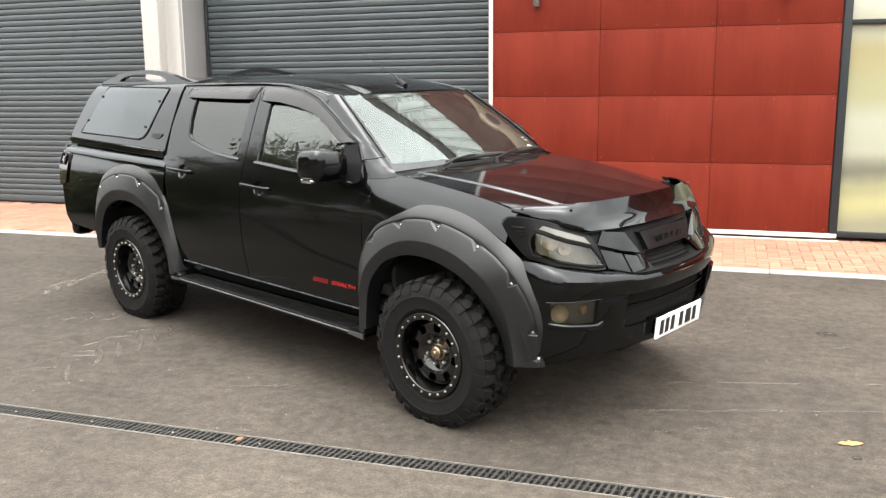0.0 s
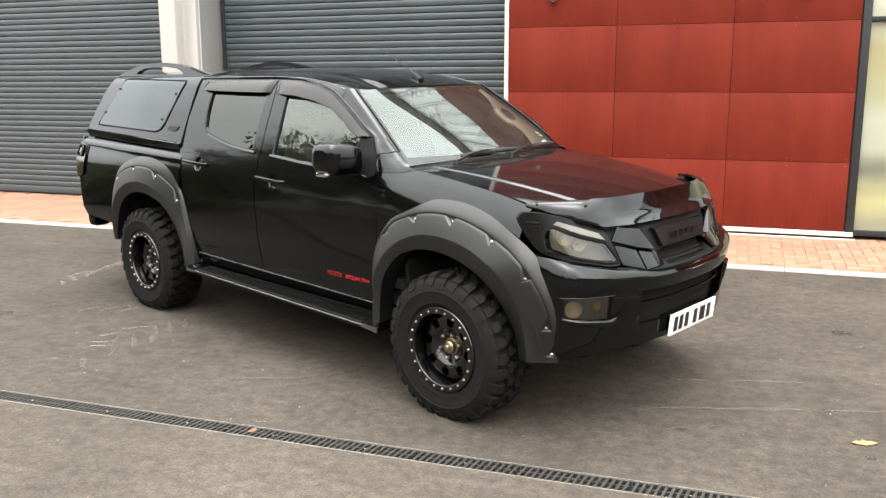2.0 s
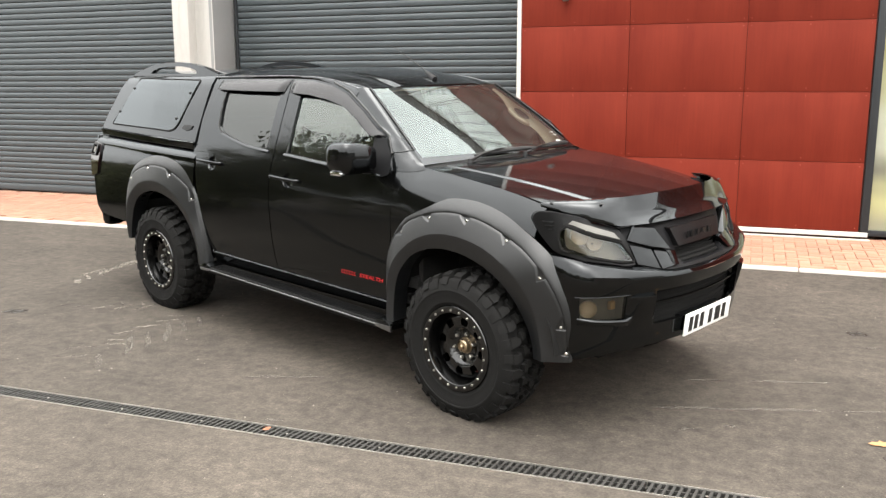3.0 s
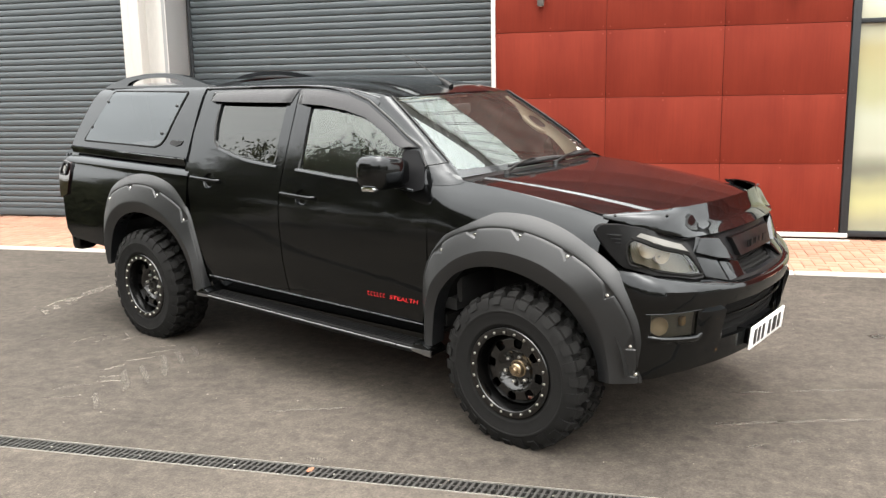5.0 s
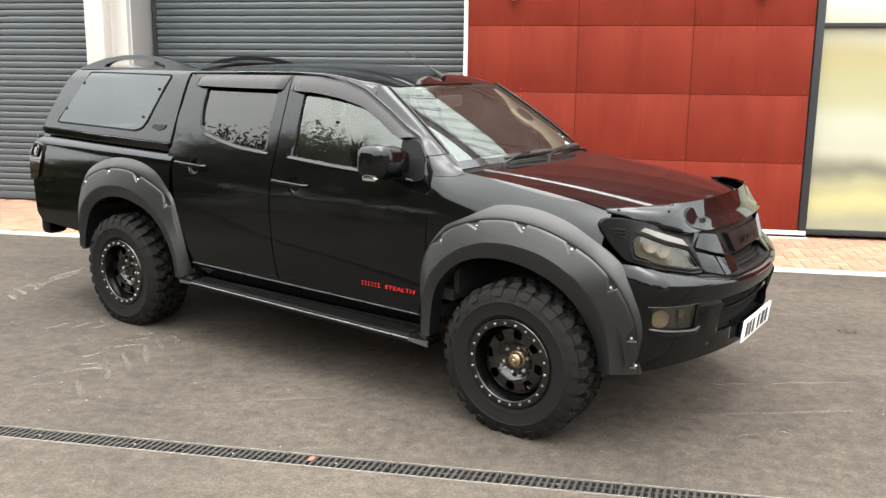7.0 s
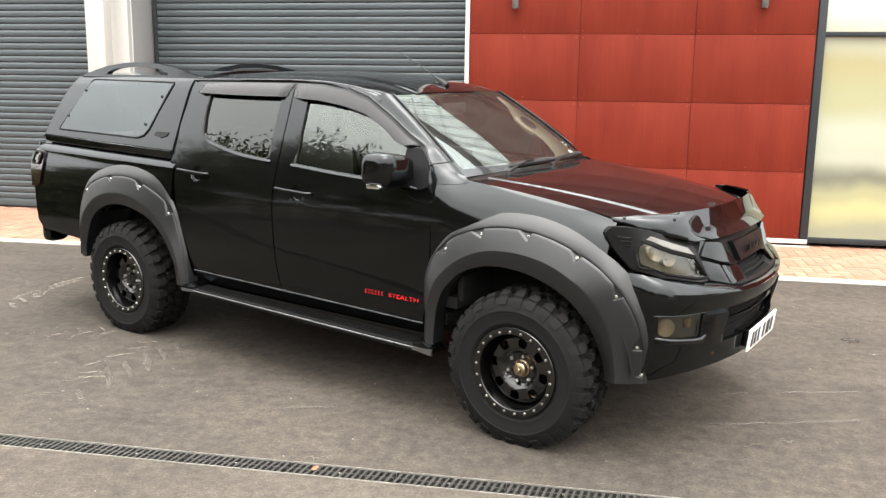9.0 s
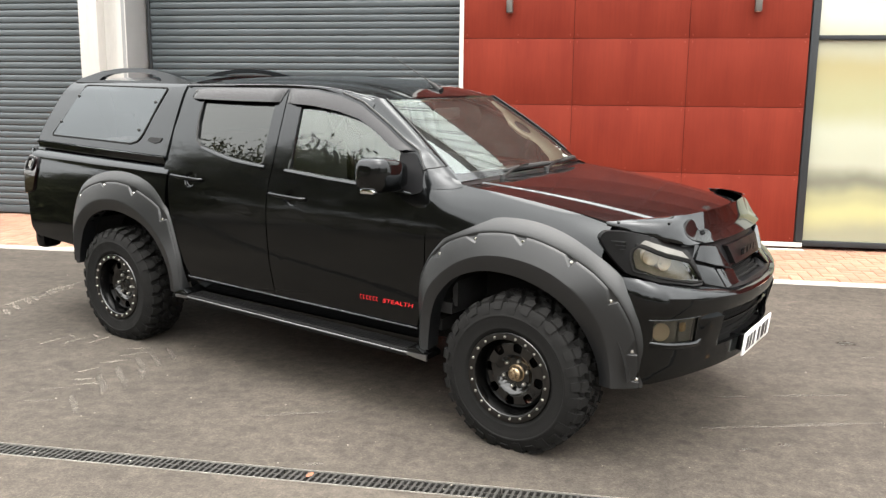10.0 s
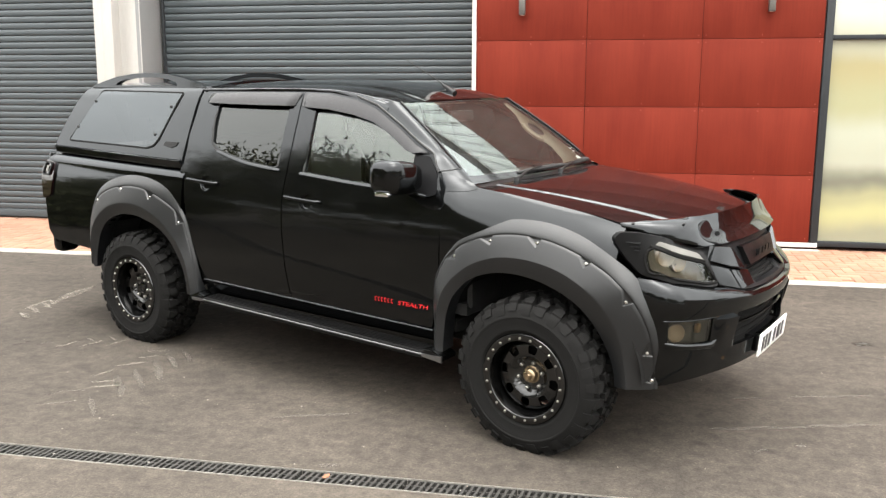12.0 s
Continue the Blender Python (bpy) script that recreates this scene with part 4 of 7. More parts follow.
wing_top = curve_fn([-0.62, -0.50, -0.42, -0.20, 0.0, 0.20, 0.40], [1.296, 1.252, 1.229, 1.205, 1.178, 1.145, 1.098])
wing_in = curve_fn([-0.62, -0.50, -0.42, 0.0, 0.40], [0.748, 0.716, 0.706, 0.700, 0.690])
wing_out = curve_fn([-0.62, -0.2, 0.1, 0.3, 0.45], [0.846, 0.850, 0.846, 0.832, 0.808])
CORNERS = []
A_OUT = [(-1.70, 1.700), (-1.481, 1.693), (-1.276, 1.667), (-1.112, 1.622), (-0.92, 1.525), (-0.776, 1.442), (-0.666, 1.388), (-0.608, 1.297)]
for s in (1, -1):
    def pillar_pt(t, v, s=s):
        o = side(0.0, s)(*lerp_line(A_OUT[3:], t))
        i = ws_point(s * 1.0, 1.0 - t * 1.0)
        i = Vector((i.x, i.y, i.z)) + Vector((0.0, 0.0, 0.004))
        bul = 0.017 * math.sin(math.pi * v ** 1.6) * (1 - 0.9 * smooth01((t - 0.7) / 0.3))
        p = o.lerp(i, v)
        return p + Vector((0.3, -s * 0.8, 0.6)).normalized() * bul
    # body-coloured corner between the pillar's foot and the wing
    def corner_pt(t, v, s=s, pillar=pillar_pt):
        q = pillar(0.985, 0.02 + 0.98 * t)
        p = wing_pt(s)(-0.604 + 0.197 * t, 0.34 * (1 - t) ** 0.7 + 0.02) + Vector((0.0, -s * 0.0015, 0.0015))
        return q.lerp(p, v) + Vector((0.2, -s * 0.6, 0.8)) * 0.003 * math.sin(math.pi * v)
    CORNERS.append((corner_pt, pillar_pt, s))
    part("a_pillar", thicken(grid(pillar_pt, [0.985 * k / 14 for k in range(15)], [0, 0.12, 0.25, 0.4, 0.55, 0.68, 0.8, 0.9, 0.96, 1.0]), lambda co: Vector((-0.3, 0, -0.6)), 0.02), PAINT, truck)

# roof
roof_mid = curve_fn([-2.62, -2.2, -1.8, -1.4, -1.15, -0.97], [1.735, 1.752, 1.756, 1.740, 1.702, 1.645])
roof_edge = curve_fn([-2.62, -2.2, -1.8, -1.5, -1.25, -1.10, -1.005], [1.690, 1.698, 1.700, 1.695, 1.675, 1.652, 1.632])


def roof_pt(u, v):
    """u from the back (0) to the windscreen (1), v across (-1 .. 1)."""
    k = 1 - abs(v) ** 2.4
    x = -2.61 + u * (1.605 + 0.035 * (1 - v * v))
    zc, ze = roof_mid(x), roof_edge(min(x, -1.005) if abs(v) > 0.98 else x - 0.035 * (1 - v * v) * u)
    half = 0.564 - 0.006 * smooth01((x + 1.5) / 0.5)
    ridge = 0.007 * (smooth01((abs(v) - 0.62) / 0.05) - smooth01((abs(v) - 0.74) / 0.05))
    return Vector((x, half * v, ze + (zc - ze) * k - ridge))


part("roof", thicken(grid(roof_pt, [k / 30 for k in range(31)], [-1 + k / 20 for k in range(41)]), lambda co: Vector((0, 0, -1)), 0.02), PAINT, truck)
# roof side rails above the doors
for s in (1, -1):
    def rail_pt(t, v, s=s):
        x = -2.60 + 1.56 * t
        ztop = roof_edge(x)
        zlow = float(np.interp(x, [-2.6, -1.7, -1.481, -1.276, -1.112, -1.04], [1.684, 1.690, 1.685, 1.659, 1.614, 1.588]))
        o = side(0.002, s)(x, zlow)
        r = Vector((x, -s * (0.564 - 0.006 * smooth01((x + 1.5) / 0.5)), ztop + 0.001))
        p = o.lerp(r, v)
        return p + Vector((0, -s, 0.7)).normalized() * 0.012 * math.sin(math.pi * v)
    rail = part("roof_rail", grid(rail_pt, [k / 30 for k in range(31)], [0, 0.25, 0.5, 0.75, 1.0]), PAINT, truck)
    # thin grey bead put in for the sky highlight on the roof edge
    part("roof_highlight", tube([tuple(rail_pt(k / 30, 0.62) + Vector((0, 0, 0.001))) for k in range(31)], 0.0035, 8), HIGHLIGHT_GREY, rail)


# ---- front wings, bonnet ----
def wing_pt(s):
    def f(x, v):
        T, yi, yo = wing_top(x), wing_in(x), wing_out(x)
        if v < 1:
            a0 = radians(35)
            a = a0 + v * (math.pi / 2 - a0)
            y, z = yi + (yo - yi) * (math.sin(a) - math.sin(a0)) / (1 - math.sin(a0)), T - 0.27 * (math.cos(a0) - math.cos(a)) / math.cos(a0)
        else:
            z = T - 0.27 - (v - 1) * (T - 0.27 - 0.45)
            y = yo - 0.02 * smooth01((0.75 - z) / 0.35)
        k = (1 - smooth01((x + 0.55) / 0.40)) * smooth01((v - 0.1) / 0.45)
        y += (half_width(z) - y) * k
        return Vector((x, -s * y, z))
    return f


for s in (1, -1):
    xs = [-0.545 + 0.93 * k / 30 for k in range(31)]
    vs = [k / 10 for k in range(11)] + [1 + k / 14 for k in range(1, 15)]
    f = wing_pt(s)
    bm = grid(f, xs, vs, lambda x, v: math.hypot(x - HUB_F[0], f(x, v).z - HUB_F[1]) < 0.60)
    thicken(bm, inward(s), 0.02)
    wing = part("front_wing", bm, PAINT, truck)
    # the wing's tail that runs up behind the bonnet to the pillar
    bm = grid(lambda x, v: f(x, v), [-0.606 + 0.062 * k / 4 for k in range(5)], [k / 10 for k in range(9)])
    part("wing_tail", bm, PAINT, wing)


def bonnet_z(x, y):
    t = (x + 0.43) / 1.09
    base = 1.252 - 0.036 * t - 0.088 * t * t
    side_drop = (0.013 + 0.054 * t) * (abs(y) / 0.70) ** 2.2
    dome = 0.0065 * (1 - smooth01((abs(y) - (0.574 - 0.10 * t)) / 0.013))
    return base - side_drop + dome - 0.012


BONNET = [(-0.415, 0.703), (-0.385, 0.60), (-0.35, 0.40), (-0.33, 0.2), (-0.325, 0.0), (-0.33, -0.2), (-0.35, -0.40), (-0.385, -0.60), (-0.415, -0.703),
          (0.0, -0.697), (0.392, -0.686), (0.50, -0.62), (0.575, -0.50), (0.625, -0.35), (0.65, -0.18), (0.655, 0.0), (0.65, 0.18), (0.625, 0.35), (0.575, 0.50), (0.50, 0.62), (0.392, 0.686), (0.0, 0.697)]
bm = sheet(BONNET, [], lambda x, y: Vector((x, y, bonnet_z(x, y))), (0.06, 0.0065))
part("bonnet", thicken(bm, lambda co: Vector((0, 0, -1)), 0.02), PAINT, truck, "glossy black bonnet with two raised creases")

for corner_pt, pillar_pt, s in CORNERS:
    part("pillar_seal", tube([tuple(side(0.004, s)(*p)) for p in A_OUT[2:]], 0.006, 8), SEAL, truck)
    part("screen_seal", tube([tuple(ws_point(s * 1.0, 0.17 + 0.83 * k / 16) + Vector((0.003, -s * 0.002, 0.007))) for k in range(17)], 0.0042, 8), SEAL, truck)
    part("foot_seam", tube([tuple(pillar_pt(0.985 - 0.155 * k / 8, k / 8) + Vector((0.001, -s * 0.001, 0.001))) for k in range(9)], 0.0028, 6), SEAL, truck)
    part("cowl_corner", grid(corner_pt, [k / 14 for k in range(15)], [0, 0.25, 0.5, 0.75, 1.0]), PAINT, truck)
# scuttle and wipers
bm = grid(lambda y, v: Vector((-0.465 + 0.095 * (1 - (y / 0.69) ** 2) + 0.15 * v, y, 1.236 + 0.012 * (1 - (y / 0.69) ** 2) - 0.03 * v)), [-0.69 + 1.38 * k / 24 for k in range(25)], [0, 0.5, 1.0])
part("scuttle", bm, TRIM, truck)


def wiper(foot, tip, pivot, grip):
    """A blade along the foot of the glass and the arm that holds it."""
    a, b = Vector(foot), Vector(tip)
    pts = [tuple(a.lerp(b, k / 8) + Vector((0.008 * math.sin(math.pi * k / 8), 0, 0.006 * math.sin(math.pi * k / 8)))) for k in range(9)]
    ob = part("wiper", tube(pts, [0.006, 0.011, 0.013, 0.014, 0.014, 0.014, 0.013, 0.011, 0.006], 8), SEAL, truck)
    p, g = Vector(pivot), Vector(grip)
    part("wiper_arm", tube([tuple(p), tuple(p.lerp(g, 0.35) + Vector((0.004, 0, 0.014))), tuple(p.lerp(g, 0.8) + Vector((0, 0, 0.010))), tuple(g)], [0.010, 0.007, 0.005, 0.004], 8), TRIM, ob)
    part("wiper_pivot", revolve([(0.0, 0.03), (0.013, 0.028), (0.016, 0.0)], 12, "z", tuple(p - Vector((0, 0, 0.016)))), SEAL, ob)


wiper((-0.412, -0.310, 1.266), (-0.365, 0.190, 1.274), (-0.352, -0.420, 1.246), (-0.378, -0.098, 1.288))
wiper((-0.372, 0.250, 1.272), (-0.430, 0.600, 1.272), (-0.345, 0.060, 1.250), (-0.395, 0.445, 1.286))

# ---- the nose ----
plan_x = curve_fn([0.0, 0.15, 0.30, 0.424, 0.541, 0.662, 0.773, 0.859, 0.961, 1.06, 1.20], [0.880, 0.875, 0.855, 0.825, 0.785, 0.735, 0.670, 0.600, 0.500, 0.400, 0.26])
plan_y = curve_fn([0.0, 0.15, 0.30, 0.424, 0.541, 0.662, 0.773, 0.859, 0.961, 1.06, 1.20], [0.0, 0.15, 0.300, 0.420, 0.530, 0.640, 0.730, 0.780, 0.800, 0.812, 0.822])
lean = curve_fn([0.38, 0.42, 0.46, 0.60, 0.70, 0.76, 0.80, 0.825, 0.85, 0.90, 0.95, 1.0, 1.05, 1.10], [-0.075, -0.03, -0.012, 0.0, 0.010, 0.026, 0.018, -0.008, -0.042, -0.058, -0.072, -0.095, -0.135, -0.18])


def nose(a, z, off=0.0, set_back=None):
    """The nose: a metres along its plan from the middle (+ right), at height z. set_back: in place of the lean of the upper nose."""
    s = 1 if a >= 0 else -1
    b = abs(a)
    x, y = plan_x(b), plan_y(b)
    dx, dy = plan_x(b + 0.01) - plan_x(max(0, b - 0.01)), plan_y(b + 0.01) - plan_y(max(0, b - 0.01))
    n = Vector((dy, -dx)).normalized()
    d = lean(z)
    k = 1.0 - 0.88 * smooth01((b - 0.68) / 0.34)
    d = d * (k if d < 0 else 1.0 - 0.7 * smooth01((b - 0.70) / 0.3))
    if set_back is not None:
        d = set_back(d)
    d += off
    return Vector((x + n.x * d, -s * (y + n.y * d), z))


bump_top = curve_fn([0.0, 0.30, 0.413, 0.442, 0.512, 0.615, 0.787, 0.974, 1.10], [0.795, 0.800, 0.813, 0.821, 0.832, 0.853, 0.880, 0.901, 0.906])
bump_low = curve_fn([0.0, 0.30, 0.50, 0.70, 0.86, 1.10], [0.455, 0.45, 0.44, 0.425, 0.405, 0.40])


def bumper_pt(a, v):
    zs = [bump_low(abs(a)), 0.50, 0.55, 0.595, 0.65, 0.715, 0.74, 0.775, bump_top(abs(a)) - 0.022, bump_top(abs(a)) - 0.004, bump_top(abs(a))]
    i = min(int(v), len(zs) - 2)
    z = zs[i] + (zs[i + 1] - zs[i]) * (v - i)
    off = -0.012 if v >= 10 else 0.0
    if z < 0.76:
        return nose(a, z, off)
    shelf = smooth01((z - bump_top(abs(a)) + 0.042) / 0.042)
    proud = 0.026 * (1.0 - 0.7 * smooth01((abs(a) - 0.70) / 0.3))
    return nose(a, z, off, lambda d: proud + (d - proud) * shelf)


FOG = (0.60, 0.825)
av = sorted({round(x, 4) for x in [0.0, .08, .16, .24, .32, .38, .43, .47, .52, .56, FOG[0], .645, .69, .72, .75, .78, .81, FOG[1], .86, .89, .93, .97, 1.01]})
av = [-x for x in reversed(av[1:])] + av


def bumper_hole(a, v):
    b = abs(a)
    return (b < 0.43 and 2 < v < 5) or (FOG[0] < b < FOG[1] and 3 < v < 5)


bm = grid(bumper_pt, av, [0, 0.5, 1, 2, 3, 4, 5, 6, 7, 7.5, 8, 8.5, 9, 10], bumper_hole)
thicken(bm, lambda co: Vector((-1, -1.1 * co.y * smooth01((abs(co.y) - 0.2) / 0.6), 0)), 0.025)
bumper = part("front_bumper", bm, PAINT, truck, "glossy black front bumper")
# lower intake: dark mesh and one bar
bm = grid(lambda a, z: nose(a, z, -0.055), [-0.46 + 0.92 * k / 20 for k in range(21)], [0.52, 0.60, 0.68, 0.76])
part("intake_backing", bm, DARK, bumper)
bm = bmesh.new()
for k in range(6):
    z = 0.565 + 0.03 * k
    rows = [[bm.verts.new(nose(a, z + dz, -0.048 + o)) for dz, o in ((-0.002, 0), (0.002, 0), (0.0, -0.007))] for a in [-0.44 + 0.88 * i / 16 for i in range(17)]]
    for p, q in zip(rows, rows[1:]):
        for i in range(3):
            bm.faces.new((p[i], p[(i + 1) % 3], q[(i + 1) % 3], q[i]))
part("intake_mesh", bm, DARK, bumper)
bm = grid(lambda a, v: nose(a, 0.648 + 0.010 * v, -0.022 + 0.01 * math.sin(math.pi * v)), [-0.43 + 0.86 * k / 20 for k in range(21)], [0, 0.33, 0.66, 1.0])
part("intake_bar", bm, PAINT, bumper)
for s in (1, -1):
    back = grid(lambda a, z: nose(a * s, z, -0.035), [FOG[0] - 0.01 + (FOG[1] - FOG[0] + 0.02) * k / 8 for k in range(9)], [0.585, 0.65, 0.725])
    fog = part("fog_lamp", back, LAMPSTRIP, bumper)
    c = nose(s * 0.785, 0.655, -0.02)
    n = (nose(s * 0.785, 0.655, 0.0) - c).normalized()
    m = Matrix.Translation(c) @ n.to_track_quat("Z", "Y").to_matrix().to_4x4()
    rb = revolve([(0.0, -0.006), (0.02, -0.004), (0.036, 0.006), (0.040, 0.010), (0.043, 0.004)], 20, "z")
    bmesh.ops.transform(rb, matrix=m, verts=rb.verts)
    part("fog_reflector", rb, BOWL, fog)
    c2 = nose(s * 0.665, 0.668, -0.024)
    part("indicator_bulb", boxes(((c2.x - 0.012, c2.y - 0.02, c2.z - 0.02), (c2.x + 0.012, c2.y + 0.02, c2.z + 0.02)), bevel=0.008), AMBER, fog)
    lens = grid(lambda a, z: nose(a * s, z, -0.006), [FOG[0] + (FOG[1] - FOG[0]) * k / 6 for k in range(7)], [0.597, 0.65, 0.713])
    part("fog_lens", lens, GLASS_LAMP, fog)
    # thin lip over the lamp; a crescent ledge under it that flicks up at its inner end
    bm = grid(lambda a, v: nose(a * s, 0.712 + 0.005 * v, 0.002 * math.sin(math.pi * v)), [0.585 + 0.26 * k / 10 for k in range(11)], [0, 0.25, 0.5, 0.75, 1.0])
    part("upper_lip", bm, PAINT, fog)
    def ledge(a, v, s=s):
        t = (a - 0.555) / 0.28
        z = 0.580 + 0.022 * t + 0.016 * smooth01((0.16 - t) / 0.16)
        w = 0.014 * math.sin(math.pi * min(1.0, max(0.0, t))) ** 0.5 + 0.003
        return nose(a * s, z + 0.013 * (1 - v) - 0.020 * v * v, w * math.sin(math.pi * min(1.0, 0.1 + 0.9 * v)))
    part("lower_lip", grid(ledge, [0.555 + 0.28 * k / 14 for k in range(15)], [0, 0.2, 0.4, 0.6, 0.8, 1.0]), PAINT, fog)
    # proud corner panel beside the intake, with a light-catching top edge
    def fang(a, v, s=s):
        k = smooth01((a - 0.432) / 0.012) * smooth01((0.60 - a) / 0.07)
        z = (0.545, 0.58, 0.62, 0.66, 0.690, 0.702, 0.706)[int(v)]
        return nose(a * s, z + 0.010 * (a - 0.52), k * (0.0, 0.006, 0.012, 0.018, 0.022, 0.018, -0.004)[int(v)])
    part("corner_panel", grid(fang, [0.430, 0.436, 0.444, 0.46, 0.48, 0.50, 0.52, 0.54, 0.56, 0.58, 0.60], [0, 1, 2, 3, 4, 5, 6]), PAINT, bumper)

# headlamps
LAMP = [(1.060, 1.094), (0.975, 1.098), (0.79, 1.062), (0.66, 1.030), (0.582, 1.008), (0.548, 0.942), (0.515, 0.842), (0.604, 0.844), (0.76, 0.869), (0.955, 0.913), (1.031, 0.988), (1.086, 1.062)]
LENS = [(0.927, 0.925), (0.943, 0.975), (0.940, 1.015), (0.915, 1.036), (0.83, 1.010), (0.739, 0.983), (0.66, 0.966), (0.591, 0.950), (0.555, 0.905), (0.524, 0.857), (0.60, 0.860), (0.758, 0.889)]
for s in (1, -1):
    fm = lambda a, z: nose(a * s, z, 0.0)
    lens = round_corners(LENS, 0.012, 3)
    bm = sheet(round_corners(LAMP, 0.022, 4), [lens], fm, (0.03, 0.03))
    thicken(bm, lambda co: Vector((-0.8, (0.6 if co.y < 0 else -0.6), 0)), 0.03)
    lamp = part("headlamp", bm, TRIM, truck, "smoked headlamp in a black surround")
    part("lamp_lens", sheet(lens, [], lambda a, z: nose(a * s, z, 0.004), (0.03, 0.03)), GLASS_LAMP, lamp)
    rim = [tuple(nose(a * s, z, 0.004)) for a, z in lens]
    part("lens_rim", tube(rim + rim[:1], 0.007, 8), DARK, lamp)
    part("lamp_divider", tube([tuple(nose(a * s, z, 0.008)) for a, z in ((0.925, 1.042), (0.83, 1.018), (0.739, 0.991), (0.66, 0.974), (0.588, 0.957))], 0.006, 8), DARK, lamp)
    part("lamp_bucket", sheet(lens, [], lambda a, z: nose(a * s, z, -0.055), (0.04, 0.04)), REFLECTOR, lamp)
    # projector, second bowl, divider bar and the pale strip above
    for a, z, r in ((0.855, 0.985, 0.040), (0.735, 0.955, 0.042)):
        c = nose(s * a, z, -0.05)
        n = (nose(s * a, z, 0.0) - c).normalized()
        n = (n + Vector((0.5, 0, 0))).normalized()
        rb = revolve([(0.0, -0.004), (r * 0.35, -0.002), (r * 0.6, 0.004), (r * 0.9, 0.018), (r, 0.022), (r * 1.05, -0.01)], 24, "z")
        bmesh.ops.transform(rb, matrix=Matrix.Translation(c) @ n.to_track_quat("Z", "Y").to_matrix().to_4x4(), verts=rb.verts)
        part("lamp_bowl", rb, BOWL, lamp)
    strip = [(0.905, 1.047), (0.83, 1.026), (0.735, 0.998), (0.66, 0.981), (0.592, 0.964), (0.622, 0.996), (0.722, 1.022), (0.81, 1.043), (0.888, 1.061)]
    part("day_strip", sheet(strip, [], lambda a, z: nose(a * s, z, 0.007), (0.04, 0.04)), LAMPSTRIP, lamp, "pale upper lamp strip")
    tri = [(1.058, 1.072), (0.938, 1.056), (0.966, 0.998)]
    part("side_vent", sheet(round_corners(tri, 0.006, 2), [], lambda a, z: nose(a * s, z, 0.004), (0.04, 0.04)), TRIM, lamp)
    for k in range(3):
        z = 1.052 - 0.017 * k
        part("vent_rib", boxes((tuple(min(p, q) for p, q in zip(nose(s * 0.965, z, 0.002), nose(s * (1.03 - 0.02 * k), z + 0.003, 0.010))), tuple(max(p, q) for p, q in zip(nose(s * 0.965, z, 0.002), nose(s * (1.03 - 0.02 * k), z + 0.003, 0.010))))), FLARE, lamp)

# grille
GR = [(-0.500, 0.842), (-0.44, 0.815), (-0.30, 0.803), (0.0, 0.797), (0.30, 0.803), (0.44, 0.815), (0.500, 0.842), (0.53, 0.92), (0.565, 1.005), (0.30, 1.012), (0.0, 1.012), (-0.30, 1.012), (-0.565, 1.005), (-0.53, 0.92)]
HOLE = [(-0.20, 0.813), (0.215, 0.813), (0.232, 0.868), (0.20, 0.886), (-0.23, 0.886), (-0.28, 0.868)]
bm = sheet(GR, [HOLE], lambda a, z: nose(a, z, -0.022), (0.04, 0.03))
thicken(bm, lambda co: Vector((-1, 0, 0)), 0.03)
grille = part("grille", bm, SAILBLACK, truck, "satin black grille with a mesh opening")
part("grille_backing", sheet([(-0.3, 0.79), (0.3, 0.79), (0.3, 0.91), (-0.3, 0.91)], [], lambda a, z: nose(a, z, -0.065), (0.05, 0.05)), DARK, grille)
bm = bmesh.new()
for k in range(5):
    z = 0.822 + 0.014 * k
    rows = [[bm.verts.new(nose(a, z + dz, -0.052 + o)) for dz, o in ((-0.003, 0), (0.003, 0), (0.0, -0.012))] for a in [-0.29 + 0.58 * i / 12 for i in range(13)]]
    for p, q in zip(rows, rows[1:]):
        for i in range(3):
            bm.faces.new((p[i], p[(i + 1) % 3], q[(i + 1) % 3], q[i]))
part("grille_mesh", bm, DARK, grille)


def facet(poly, lo, hi, name, s, inset, material, tip=(0.0, 0.0, 0.0)):
    """A raised bevelled block on the nose."""
    c = Vector((sum(p[0] for p in poly) / len(poly), sum(p[1] for p in poly) / len(poly)))
    b = bmesh.new()
    base = [b.verts.new(nose(s * p[0], p[1], lo)) for p in poly]
    top = []
    for p in poly:
        q = Vector(p) + (c - Vector(p)).normalized() * inset
        top.append(b.verts.new(nose(s * q.x, q.y, hi)))
    n = len(poly)
    for i in range(n):
        b.faces.new((base[i], base[(i + 1) % n], top[(i + 1) % n], top[i]))
    apex = b.verts.new(nose(s * (c.x + tip[0]), c.y + tip[1], hi + tip[2]))
    for i in range(n):
        b.faces.new((top[i], top[(i + 1) % n], apex))
    return part(name, b, material, grille)


def blade(name, s, corners):
    """A flat blade of the grille; each corner: along the nose, height, how far it stands out."""
    b = bmesh.new()
    top = [b.verts.new(nose(s * a, z, o)) for a, z, o in corners]
    base = [b.verts.new(nose(s * a, z, -0.05)) for a, z, o in corners]
    n = len(corners)
    b.faces.new(top)
    for i in range(n):
        b.faces.new((top[i], base[i], base[(i + 1) % n], top[(i + 1) % n]))
    bmesh.ops.bevel(b, geom=[e for e in b.edges if e.verts[0] in top and e.verts[1] in top], offset=0.004, segments=2, affect="EDGES", profile=0.5)
    return part(name, b, PAINT, grille)


